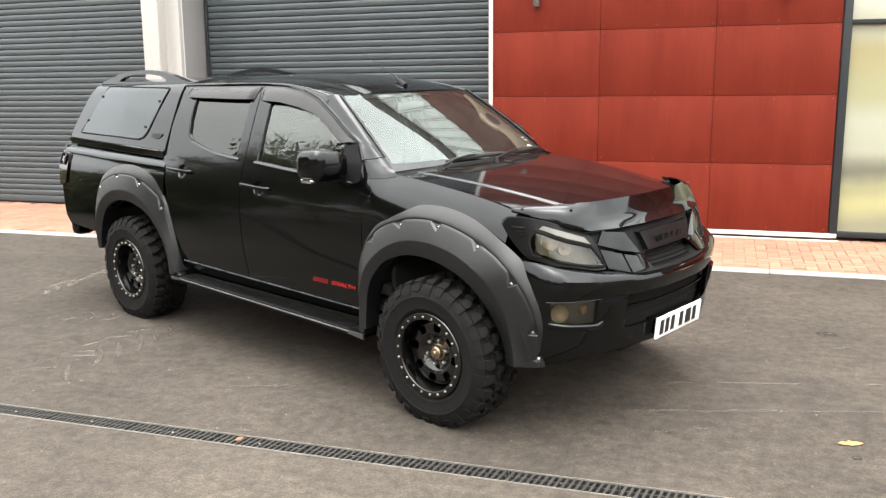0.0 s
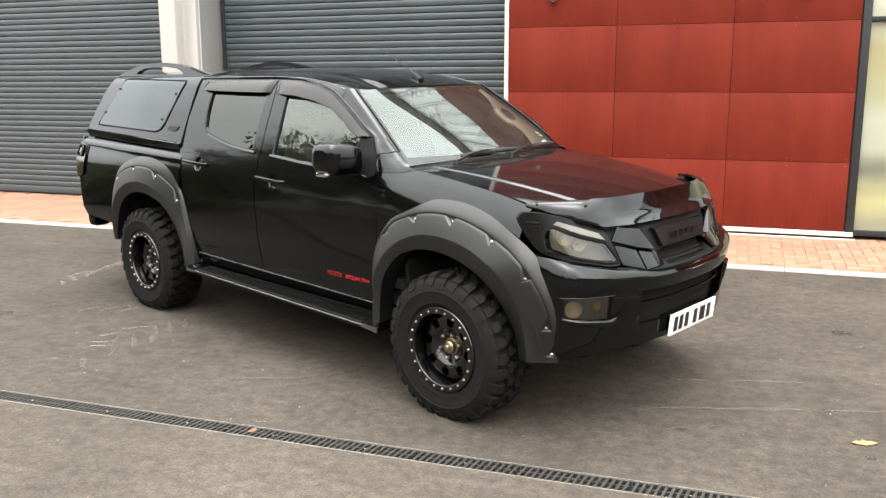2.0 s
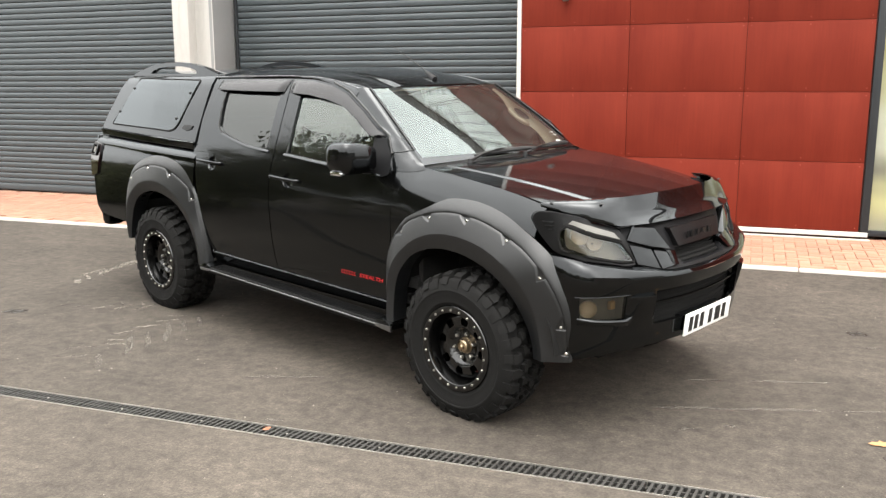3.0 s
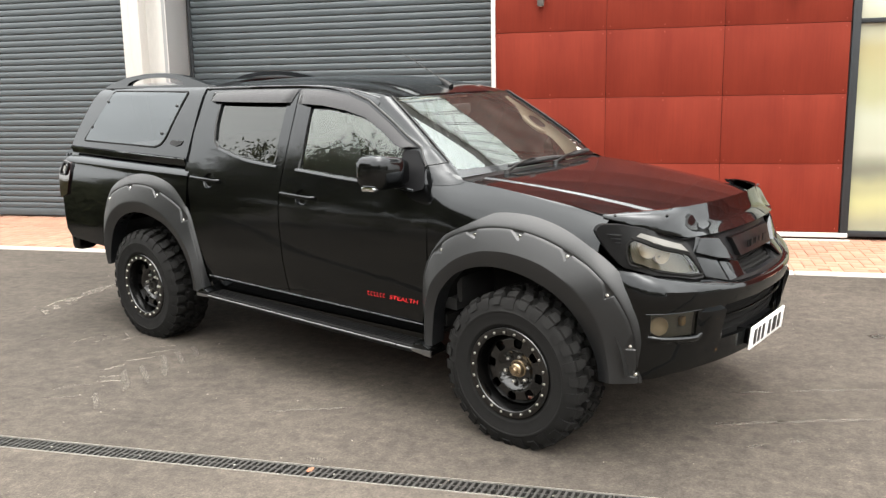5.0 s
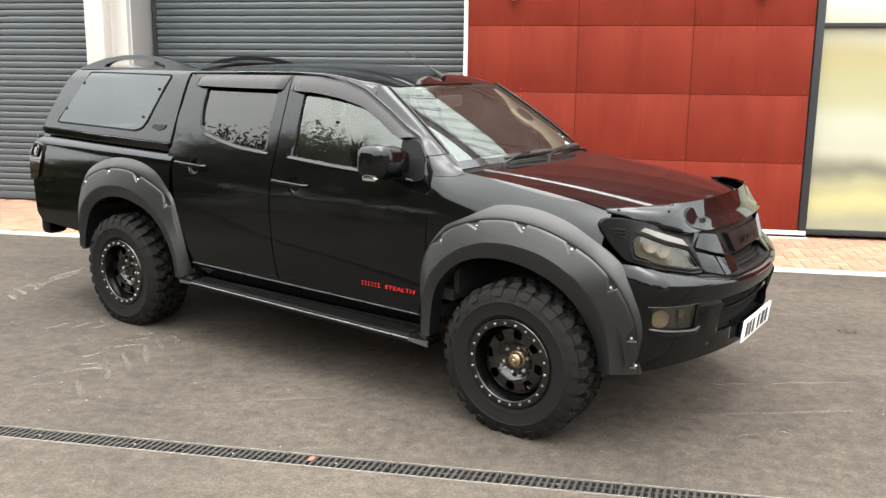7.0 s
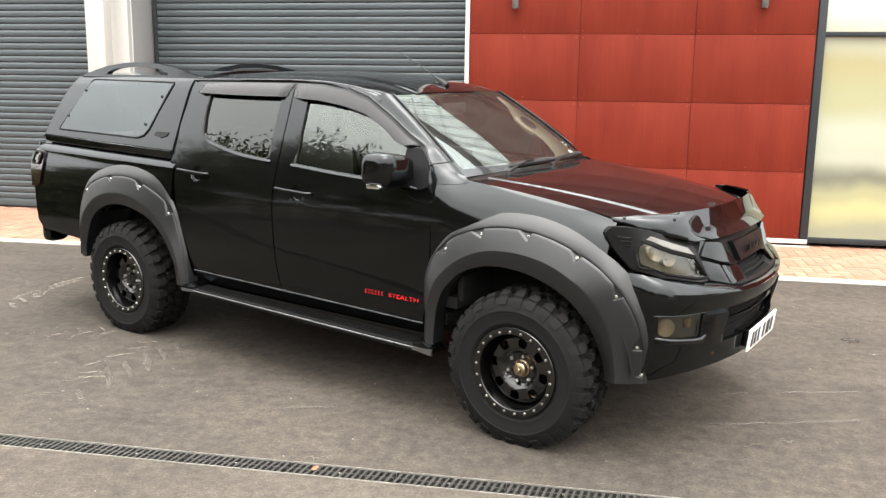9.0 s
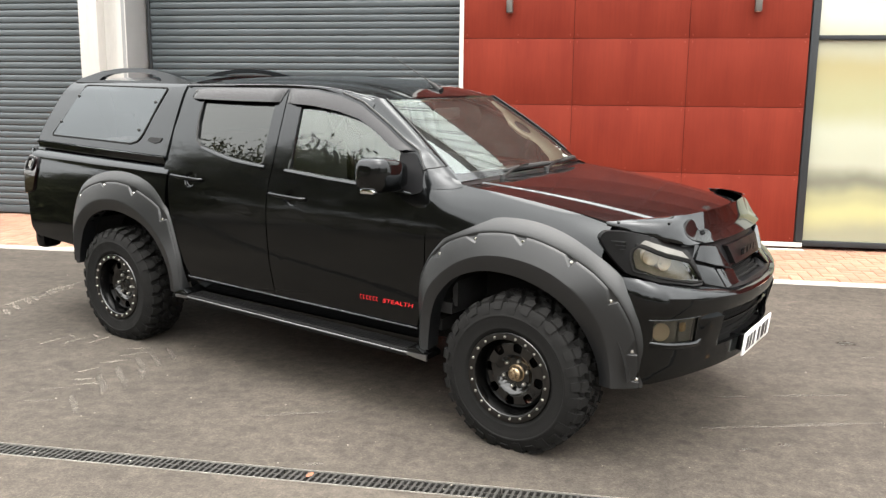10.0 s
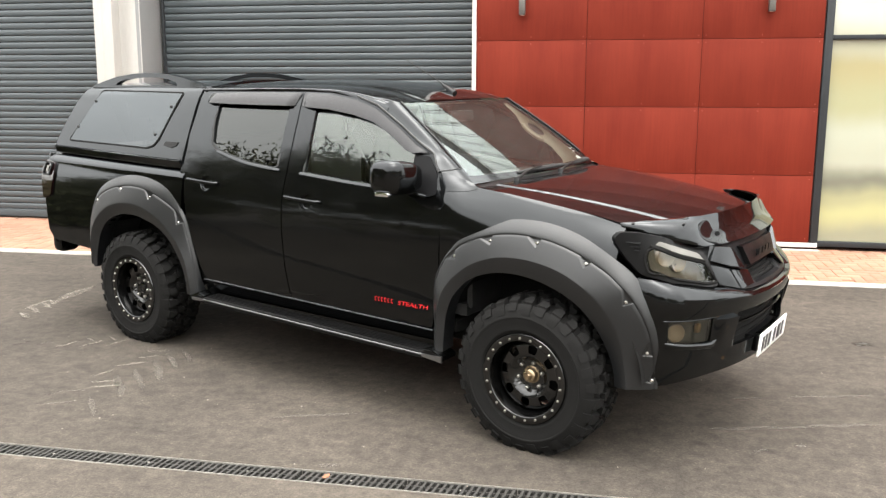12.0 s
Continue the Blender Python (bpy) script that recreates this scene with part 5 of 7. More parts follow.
for s in (1, -1):
    blade("upper_blade", s, [(0.490, 1.011, 0.008), (0.373, 0.997, 0.016), (0.285, 0.892, 0.010), (0.41, 0.915, 0.010), (0.543, 0.952, 0.002)])
    blade("lower_blade", s, [(0.392, 0.902, -0.010), (0.237, 0.877, -0.004), (0.259, 0.820, -0.006), (0.379, 0.811, -0.014)])
    blade("lower_outer_blade", s, [(0.530, 0.932, -0.016), (0.404, 0.905, -0.006), (0.390, 0.813, -0.010), (0.502, 0.838, -0.018)])
facet([(-0.225, 0.893), (0.225, 0.893), (0.265, 0.985), (-0.265, 0.985)], -0.030, 0.004, "badge_bar", 1, 0.012, TRIM, (0.0, -0.01, 0.006))
for k, (w, h) in enumerate(((0.012, 0.034), (0.036, 0.034), (0.036, 0.034), (0.040, 0.034), (0.036, 0.034))):
    a0 = (-0.13, -0.095, -0.038, 0.018, 0.078)[k]
    part("badge_mark", boxes((tuple(min(p, q) for p, q in zip(nose(-a0, 0.922, 0.006), nose(-(a0 + w), 0.922 + h, 0.016))), tuple(max(p, q) for p, q in zip(nose(-a0, 0.922, 0.006), nose(-(a0 + w), 0.922 + h, 0.016)))), bevel=0.002), TRIM, grille)

# bonnet guard
G_TOP = [(0.375, 0.730, 1.126), (0.47, 0.668, 1.137), (0.56, 0.578, 1.143), (0.645, 0.46, 1.147), (0.685, 0.32, 1.149), (0.705, 0.16, 1.150), (0.710, 0.0, 1.150)]
G_BOT = [(0.385, 0.738, 1.112), (0.50, 0.703, 1.083), (0.61, 0.635, 1.052), (0.700, 0.545, 1.025), (0.758, 0.39, 1.024), (0.788, 0.195, 1.026), (0.797, 0.0, 1.027)]


def guard_pt(u, v):
    """Across u (-1 .. 1) and from the free top edge (v 0) to the foot (v 1): scooped at the sides, steep in front."""
    s = -1 if u > 0 else 1
    t = 1 - abs(u)
    a, c = Vector(lerp_line(G_TOP, t)), Vector(lerp_line(G_BOT, t))
    front = smooth01((t - 0.37) / 0.22)
    out = (c - a)
    out.z = 0
    flat = a + out * (1 - (1 - v) ** 1.7) + Vector((0, 0, (c.z - a.z) * v ** 1.9))
    k = 0.40 * (v / 0.66) if v < 0.66 else 0.40 + 0.60 * (v - 0.66) / 0.34
    h = 0.74 * (v / 0.66) ** 0.9 if v < 0.66 else 0.74 + 0.26 * (v - 0.66) / 0.34
    steep = a + out * k + Vector((0, 0, (c.z - a.z) * h))
    p = flat.lerp(steep, front)
    return Vector((p.x, s * p.y, p.z))


bm = grid(guard_pt, [-1 + k / 36 for k in range(73)], [k / 12 for k in range(13)])
for _ in range(6):
    bmesh.ops.smooth_vert(bm, verts=[v for v in bm.verts if not v.is_boundary], factor=0.5, use_axis_x=True, use_axis_y=True, use_axis_z=True)
guard = part("bonnet_guard", thicken(bm, lambda co: Vector((-0.7, 0, -0.6)), 0.006), DEFLECT_GLOSS, truck, "glossy black bonnet deflector", 60)
for s in (1, -1):
    for u in (0.93, 0.62):
        p = guard_pt(s * u, 0.45)
        part("guard_screw", revolve([(0.0, 0.006), (0.006, 0.005), (0.008, 0.0)], 12, "z", tuple(p + Vector((0, 0, 0.001)))), SEAL, guard)

# number plate with plain bars for its marks
PLX = 0.893
plate_m = Matrix.Translation((PLX, 0, 0.515)) @ Euler((0, radians(6), 0)).to_matrix().to_4x4()
bm = boxes(((-0.006, -0.250, -0.056), (0.004, 0.218, 0.056)), bevel=0.003)
bmesh.ops.transform(bm, matrix=plate_m, verts=bm.verts)
plate = part("number_plate", bm, PLATE, truck, "white number plate with black marks")
for y0 in (-0.205, -0.14, -0.095, -0.045, 0.055, 0.12, 0.18):
    w = 0.016 if y0 in (-0.095,) else 0.037
    bm = boxes(((0.0045, -0.020 - 0.89 * y0 - w, -0.038), (0.0058, -0.020 - 0.89 * y0, 0.038)))
    bmesh.ops.transform(bm, matrix=plate_m, verts=bm.verts)
    part("plate_mark", bm, PLATEBAR, plate)
part("plate_mount", boxes(((0.80, -0.20, 0.47), (0.882, 0.20, 0.55))), TRIM, bumper)

# ---- load bed and hardtop ----
BED = [(-2.556, 1.203), (-2.556, 0.56), (-2.50, 0.50), (-3.44, 0.50), (-3.50, 0.56), (-3.62, 0.575), (-4.06, 0.60), (-4.115, 0.66), (-4.125, 0.92), (-4.115, 1.10), (-4.08, 1.243)]
for s in (1, -1):
    def bed_pt(x, z, s=s):
        k = max(0.0, min(1.0, (z - (1.205 - 0.0255 * (x + 2.556)) + 0.085) / 0.085))
        return side(0.012 * smooth01(k / 0.35) - 0.055 * k ** 2.2, s)(x, z)
    bm = sheet(BED, [], bed_pt, (0.06, 0.012), lambda x, z: math.hypot(x + 3.08, z - HUB_R[1]) < (0.60 if x > -3.2 else 0.50))
    thicken(bm, inward(s), 0.03)
    bed = part("bed_side", bm, PAINT, truck, "glossy black load bed side")
    lamp = sheet(round_corners([(-4.13, 0.90), (-4.03, 0.93), (-3.99, 1.08), (-4.0, 1.165), (-4.10, 1.185), (-4.145, 1.12)], 0.02), [], side(0.015, s), (0.04, 0.04))
    thicken(lamp, inward(s), 0.08)
    lob = part("tail_lamp", lamp, REDPLASTIC, truck, "dark smoked tail lamp")
    part("lamp_surround", ring_strip(round_corners([(-4.11, 1.085), (-4.04, 1.085), (-4.02, 1.155), (-4.085, 1.165)], 0.015), s, 0.016, 0.012, 0.012), TRIM, lob)
    part("reversing_lens", sheet(round_corners([(-4.09, 1.10), (-4.055, 1.10), (-4.045, 1.14), (-4.08, 1.145)], 0.01), [], side(0.022, s), (0.04, 0.04)), LAMPSTRIP, lob)
part("tailgate", boxes(((-4.13, -0.78, 0.60), (-4.07, 0.78, 1.235)), bevel=0.02), PAINT, truck)
part("bed_floor", boxes(((-4.06, -0.74, 0.62), (-2.60, 0.74, 0.66))), DARK, truck)
rear_bumper = part("rear_bumper", boxes(((-4.22, -0.74, 0.50), (-4.09, 0.74, 0.66)), bevel=0.03), TRIM, truck, "black rear bumper with corner step")
for s in (1, -1):
    part("bumper_corner", boxes(((-4.185, min(s * 0.62, s * 0.785), 0.480), (-4.06, max(s * 0.62, s * 0.785), 0.655)), bevel=0.045), PAINT, rear_bumper)

CAN = [(-2.605, 1.700), (-2.605, 1.56), (-2.603, 1.236), (-4.055, 1.272), (-4.050, 1.33), (-4.018, 1.42), (-3.982, 1.50), (-3.932, 1.61), (-3.875, 1.685), (-3.83, 1.702)]
CGLASS = [(-3.665, 1.676), (-2.775, 1.668), (-2.80, 1.60), (-2.885, 1.375), (-2.92, 1.335), (-2.985, 1.318), (-3.885, 1.334)]
for s in (1, -1):
    bm = sheet(CAN, [CGLASS], side(0.004, s), (0.06, 0.04))
    thicken(bm, inward(s), 0.03)
    hs = part("hardtop_side", bm, PAINT, truck, "glossy black hardtop side")
    pane = sheet(CGLASS, [], side(0.009, s), (0.06, 0.05))
    thicken(pane, inward(s), 0.012)
    gl = part("side_window", pane, GLASS_CAN, hs, "flush dark hardtop window with four bolts")
    part("window_seal", ring_strip(round_corners(CGLASS, 0.012), s, 0.002, 0.009, 0.009), DARK, hs)
    for x, z in ((-3.702, 1.605), (-2.843, 1.582), (-3.825, 1.425), (-2.928, 1.402)):
        q = side(0.010, s)(x, z)
        part("window_bolt", revolve([(0.0, -0.008), (0.007, -0.007), (0.011, -0.002), (0.011, 0.004)], 12, "y", (q.x, q.y if s == 1 else q.y + 0.008, q.z)), SEAL, gl)
    # lower lip that sits on the bed rail, badge
    bm = grid(lambda x, v: side(-0.006 + 0.022 * min(1.0, v / 0.85) - 0.010 * max(0.0, (v - 0.85) / 0.15), s)(x, 1.208 - 0.0245 * (x + 2.6) + 0.046 * v), [-4.04 + 1.43 * k / 20 for k in range(21)], [0, 0.3, 0.6, 0.85, 0.92, 1.0])
    part("lower_lip", bm, PAINT, hs)
    # dark strip behind the lip, standing for the shade in the gap
    bm = grid(lambda x, v: side(-0.030, s)(x, 1.18 - 0.0245 * (x + 2.6) + 0.045 * v), [-4.04 + 1.43 * k / 10 for k in range(11)], [0, 1.0])
    part("shadow_strip", bm, SEAL, hs)
    bd = sheet(round_corners([(-2.815, 1.338), (-2.80, 1.362), (-2.675, 1.362), (-2.69, 1.338), (-2.74, 1.325)], 0.006), [], side(0.010, s), (0.04, 0.04))
    thicken(bd, inward(s), 0.005)
    part("badge", bd, TRIM, hs)


def can_roof(u, v):
    x = -3.83 + u * 1.23
    k = 1 - abs(v) ** 2.4
    ze = 1.700 - 0.012 * u * 0
    zc = 1.752 - 0.02 * (1 - u)
    return Vector((x, 0.566 * v, ze + (zc - ze) * k))


part("hardtop_roof", thicken(grid(can_roof, [k / 16 for k in range(17)], [-1 + k / 16 for k in range(33)]), lambda co: Vector((0, 0, -1)), 0.02), PAINT, truck)
bm = grid(lambda v, w: Vector((-3.83 - 0.230 * w ** 0.8, v * (0.566 + (half_width(1.70 - 0.43 * w) - 0.566) * w), 1.700 + 0.032 * (1 - abs(v) ** 2.4) * (1 - w) - 0.43 * w)), [-1 + k / 12 for k in range(25)], [0, 0.1, 0.3, 0.5, 0.7, 0.9, 1.0])
part("hardtop_rear_glass", bm, GLASS_DARK, truck)
part("hardtop_front_wall", boxes(((-2.625, -0.56, 1.25), (-2.612, 0.56, 1.69))), DARK, truck)
BAR = [(-3.84, 1.700), (-3.80, 1.718), (-3.70, 1.744), (-3.55, 1.777), (-3.35, 1.798), (-3.15, 1.801), (-2.98, 1.790), (-2.82, 1.765), (-2.68, 1.732), (-2.59, 1.712), (-2.58, 1.700)]
BAR_HOLE = [(-3.56, 1.716), (-3.53, 1.738), (-3.46, 1.757), (-3.33, 1.769), (-3.12, 1.770), (-2.98, 1.758), (-2.90, 1.738), (-2.88, 1.716)]
for s in (1, -1):
    def bar_pt(o, s=s):
        return lambda x, z: Vector((x, -s * (0.548 + o - 0.25 * (z - 1.70)), z))
    bm = sheet(round_corners(BAR, 0.02, 3), [round_corners(BAR_HOLE, 0.02, 3)], bar_pt(0.020), (0.05, 0.05))
    thicken(bm, inward(s), 0.045)
    other = sheet(round_corners(BAR, 0.02, 3), [round_corners(BAR_HOLE, 0.02, 3)], bar_pt(-0.025), (0.05, 0.05))
    me = bpy.data.meshes.new("bar_back")
    other.to_mesh(me)
    other.free()
    bm.from_mesh(me)
    bpy.data.meshes.remove(me)
    bmesh.ops.remove_doubles(bm, verts=bm.verts, dist=1e-4)
    part("hardtop_roof_bar", bm, PAINT, truck, "low arched black roof bar")

# aerial
aerial = part("aerial", tube([(-1.055, 0.03, 1.672), (-1.11, 0.035, 1.706), (-1.155, 0.045, 1.728)], [0.022, 0.014, 0.006], 10), TRIM, truck, "thin roof aerial leaning back")
part("aerial_mast", tube([(-1.15, 0.048, 1.728), (-1.29, 0.036, 1.808), (-1.43, 0.024, 1.886)], [0.0036, 0.0032, 0.0026], 6), SEAL, aerial)


# ---- wheel arch flares ----
def ring_fn(pairs):
    return curve_fn([p[0] for p in pairs], [p[1] for p in pairs])


# distance from the hub by the angle in degrees: where the flare meets the body, its crease, its sharp edge, its mouth
FRONT_ARCH = [ring_fn(p) for p in (
    [(-2, .598), (8, .602), (20, .645), (30, .675), (40, .705), (48, .720), (60, .720), (75, .725), (90, .735), (109, .748), (125, .745), (135, .727), (145, .697), (155, .645), (165, .598), (177, .578)],
    [(-2, .588), (8, .592), (21, .622), (29, .642), (37, .655), (45, .663), (53, .663), (61, .658), (69, .657), (85, .666), (101, .683), (117, .705), (125, .716), (132, .716), (145, .685), (155, .635), (165, .590), (177, .571)],
    [(0, .480), (13, .485), (24, .502), (38, .530), (53, .547), (68, .553), (84, .560), (95, .569), (109, .586), (127, .600), (140, .603), (155, .575), (165, .545), (177, .530)],
    [(0, .418), (11, .420), (27, .426), (44, .443), (58, .455), (74, .461), (91, .478), (107, .505), (119, .527), (132, .544), (142, .544), (155, .525), (165, .505), (177, .495)])]
REAR_ARCH = [ring_fn(p) for p in (
    [(4, .668), (10, .670), (25, .697), (35, .728), (45, .775), (60, .806), (76, .782), (92, .766), (108, .752), (116, .737), (124, .702), (132, .660), (140, .615), (150, .550), (160, .480), (166, .440)],
    [(4, .655), (10, .657), (25, .683), (35, .713), (45, .756), (53, .740), (61, .724), (77, .706), (93, .695), (109, .690), (116, .690), (124, .672), (132, .640), (140, .598), (150, .535), (160, .466), (166, .428)],
    [(4, .625), (15, .630), (28, .637), (44, .622), (60, .605), (76, .591), (92, .579), (108, .575), (124, .563), (132, .551), (140, .530), (150, .490), (160, .440), (166, .415)],
    [(4, .570), (15, .575), (35, .565), (54, .543), (71, .515), (87, .505), (103, .500), (119, .492), (132, .470), (144, .440), (150, .430), (160, .412), (166, .402)])]


def build_flare(cx, cz, s, arch, t0, t1, bolts, crease_y, edge_y):
    """A bolt-on flare: an upper plate off the body, a crease, a sloping band with sunk three-cornered pockets, a sharp edge and a mouth that turns in."""
    def body_y(x, z):
        return half_width(max(0.42, min(z, 1.16))) if cx < -1 else (wing_out(x) - 0.02 * smooth01((0.75 - z) / 0.35) - 0.05 * smooth01((z - 0.97) / 0.16))

    def sunk(deg, r, rc):
        """How far the pocket of the nearest bolt has opened here, 0 to 1."""
        for a, br in bolts:
            along, down = radians(deg - a) * r, (rc - r) - (arch[1](a) - br)
            if -0.030 < along < 0.080:
                reach = 0.018 - 0.052 * (along + 0.004) / 0.076 if along > -0.004 else 0.018 - 0.052 * (-0.004 - along) / 0.022
                return smooth01((reach - down) / 0.007)
        return 0.0

    WS = [0.0, 0.25, 0.5, 0.75, 0.92, 1.0] + [1.0 + k / 26 for k in range(1, 24)] + [1.94, 2.0, 2.06, 2.2, 2.5, 2.8, 3.0, 3.2, 4.0]

    def pt(deg, w):
        ro, rc, re, rm = (f(deg) for f in arch)
        t = radians(deg)
        co, si = math.cos(t), math.sin(t)
        yo = body_y(cx + ro * co, cz + ro * si) - 0.004
        yc, ye = max(crease_y(deg), yo + 0.012), edge_y(deg)
        ym = ye - 0.018
        if w <= 1.0:
            r, y = ro + (rc - ro) * w, yo + (yc - yo) * (1 - (1 - w) ** 1.5)
        elif w <= 2.0:
            f = w - 1.0
            r, y = rc + (re - rc) * f, yc + (ye - yc) * f ** 0.85 - 0.005 * (1 - smooth01(f / 0.12))
            y += (max(yc - 0.002, y - 0.010) - y) * sunk(deg, r, rc)
        elif w <= 3.0:
            f = w - 2.0
            r, y = re + (rm - re) * f, ye + (ym - ye) * f ** 1.4
        else:
            r, y = rm + 0.012 * (w - 3.0), ym - 0.11 * (w - 3.0)
        return Vector((cx + r * co, -s * y, cz + r * si))

    n = int((t1 - t0) / 0.3)
    bm = grid(pt, [t0 + (t1 - t0) * k / n for k in range(n + 1)], WS)
    flare = part("arch_flare", bm, FLARE, truck, "grained black plastic wheel arch flare with bolts", 24)
    for a, br in bolts:
        rc, re = arch[1](a), arch[2](a)
        yc = max(crease_y(a), body_y(cx + arch[0](a) * math.cos(radians(a)), cz + arch[0](a) * math.sin(radians(a))) + 0.008)
        p = Vector((cx + br * math.cos(radians(a)), -s * (yc - 0.003), cz + br * math.sin(radians(a))))
        nn = Vector((0.25 * math.cos(radians(a)), -s, 0.25 * math.sin(radians(a)))).normalized()
        m = Matrix.Translation(p) @ nn.to_track_quat("Z", "Y").to_matrix().to_4x4()
        b = revolve([(0.0, 0.012), (0.006, 0.0115), (0.0090, 0.008), (0.0100, 0.0)], 12, "z")
        bmesh.ops.transform(b, matrix=m, verts=b.verts)
        part("flare_bolt", b, STEEL, flare)
    # wheel well liner
    bm = grid(lambda t, v: Vector((cx + (0.56 + (0.02 if cx < -1 else 0.0)) * math.cos(t), -s * (0.845 - 0.42 * v), cz + 0.56 * math.sin(t))), [radians(6 + (124 if cx < -1 else 168) * k / 30) for k in range(31)], [0, 0.5, 1.0])
    part("well_liner", bm, DARK, flare)
    part("well_back", sheet([(cx + 0.60 * math.cos(radians(a)), cz + 0.60 * math.sin(radians(a))) for a in range(0, 181, 10)], [], lambda x, z: Vector((x, -s * 0.43, z)), (0.3, 0.3)), DARK, flare)
    return flare


for s in (1, -1):
    build_flare(HUB_F[0], HUB_F[1], s, FRONT_ARCH, 2, 177, ((6, .577), (19, .588), (42, .629), (64.5, .634), (88, .640), (110.6, .666), (130, .686)),
                lambda d: 0.775 + 0.080 * smooth01((d - 2) / 50), lambda d: 0.845 + 0.060 * smooth01((d - 5) / 60))
    build_flare(-3.08, HUB_R[1], s, REAR_ARCH, 4, 166, ((44, .708), (69.6, .676), (95.8, .668), (121, .664)), lambda d: 0.862, lambda d: 0.895)


# ---- wheels ----
TYRE_R = 0.388


def wheel_ob(name, bm, material, parent=None, label="", angle=35):
    return finish(bm, name, material, parent, label, angle)


def tyre_carcass():
    R = TYRE_R
    prof = [(0.218, -0.118), (0.226, -0.130), (0.236, -0.135), (0.239, -0.1375), (0.245, -0.1385), (0.249, -0.1375), (0.275, -0.145), (0.296, -0.1465), (0.299, -0.149), (0.306, -0.149), (0.309, -0.1465), (0.332, -0.141), (0.350, -0.131), (0.362, -0.122), (R - 0.026, -0.112), (R - 0.026, -0.06), (R - 0.026, 0.0), (R - 0.026, 0.06), (R - 0.026, 0.112), (0.366, 0.128), (0.332, 0.140), (0.275, 0.142), (0.226, 0.128), (0.218, 0.11)]
    return revolve(prof, 84, "y")


def tread_piece(outline, r_foot, r_top, wrap=None):
    """A block of tread at the angle 0: a flat outline of (along, across) raised from the carcass; wrap carries it down the sidewall."""
    bm = bmesh.new()

    def at(u, y, r):
        a = u / TYRE_R
        return bm.verts.new((r * math.cos(a), y, r * math.sin(a)))
    c = Vector((sum(p[0] for p in outline) / len(outline), sum(p[1] for p in outline) / len(outline)))
    foot = [at(u, y, r_foot - (0.030 if abs(y) > 0.118 else 0.0)) for u, y in outline]
    crown = [at(c.x + (u - c.x) * 0.90, c.y + (y - c.y) * 0.92, r_top - 0.010 * smooth01((abs(y) - 0.095) / 0.035)) for u, y in outline]
    n = len(outline)
    bm.faces.new(crown)
    for i in range(n):
        bm.faces.new((foot[i], foot[(i + 1) % n], crown[(i + 1) % n], crown[i]))
    if wrap:
        sy, u0, u1, r_low = wrap
        rows = [[at(u, sy * (y + d), r) for u in (u0, u1)] for r, y, d in ((0.372, 0.121, 0.0), (0.362, 0.127, 0.004), (0.345, 0.137, 0.004), (r_low, 0.144, 0.003), (r_low - 0.003, 0.140, -0.004))]
        inner = [[at(u, sy * 0.115, r) for u in (u0, u1)] for r in (0.368, 0.358, 0.342, r_low, r_low - 0.003)]
        for k in range(4):
            bm.faces.new((rows[k][0], rows[k][1], rows[k + 1][1], rows[k + 1][0]))
            for e in (0, 1):
                bm.faces.new((rows[k][e], rows[k + 1][e], inner[k + 1][e], inner[k][e]))
    return bm


LUGS = 30
# outer blocks in two shapes, inner blocks in two shapes, each hooked like a broken letter
TREAD = []
for sy in (-1, 1):
    ph = 0.0 if sy < 0 else 0.5
    TREAD.append((0, ph, [(-0.029, sy * 0.128), (0.027, sy * 0.128), (0.030, sy * 0.095), (0.018, sy * 0.078), (0.016, sy * 0.062), (-0.016, sy * 0.066), (-0.020, sy * 0.090)], (sy, -0.026, 0.024, 0.318)))
    TREAD.append((1, ph, [(-0.026, sy * 0.126), (0.029, sy * 0.126), (0.024, sy * 0.100), (0.028, sy * 0.074), (-0.012, sy * 0.070), (-0.015, sy * 0.088), (-0.027, sy * 0.096)], (sy, -0.022, 0.025, 0.336)))
    TREAD.append((0, ph + 0.35, [(-0.030, sy * 0.056), (0.010, sy * 0.058), (0.014, sy * 0.040), (0.032, sy * 0.034), (0.028, sy * 0.006), (-0.008, sy * 0.010), (-0.012, sy * 0.028), (-0.028, sy * 0.032)], None))
    TREAD.append((1, ph + 0.35, [(-0.026, sy * 0.054), (0.024, sy * 0.060), (0.030, sy * 0.040), (0.008, sy * 0.030), (0.012, sy * 0.008), (-0.026, sy * 0.012), (-0.018, sy * 0.034)], None))
tread_obs = [(odd, ph, wheel_ob("tread_block", tread_piece(o, TYRE_R - 0.030, TYRE_R + (0.0015 if odd else 0.0), w), RUBBER, None, "", 40)) for odd, ph, o, w in TREAD]


def joined_tread():
    """The same blocks as one mesh, for the wheels on the far side."""
    verts, faces = [], []
    for odd, ph, ob in tread_obs:
        for k in range(LUGS // 2):
            m = Euler((0, -2 * math.pi * (2 * k + odd + ph) / LUGS, 0)).to_matrix()
            b = len(verts)
            verts += [tuple(m @ v.co) for v in ob.data.vertices]
            faces += [tuple(b + i for i in f.vertices) for f in ob.data.polygons]
    me = bpy.data.meshes.new("tread")
    me.from_pydata(verts, [], faces)
    me.materials.append(RUBBER)
    return me


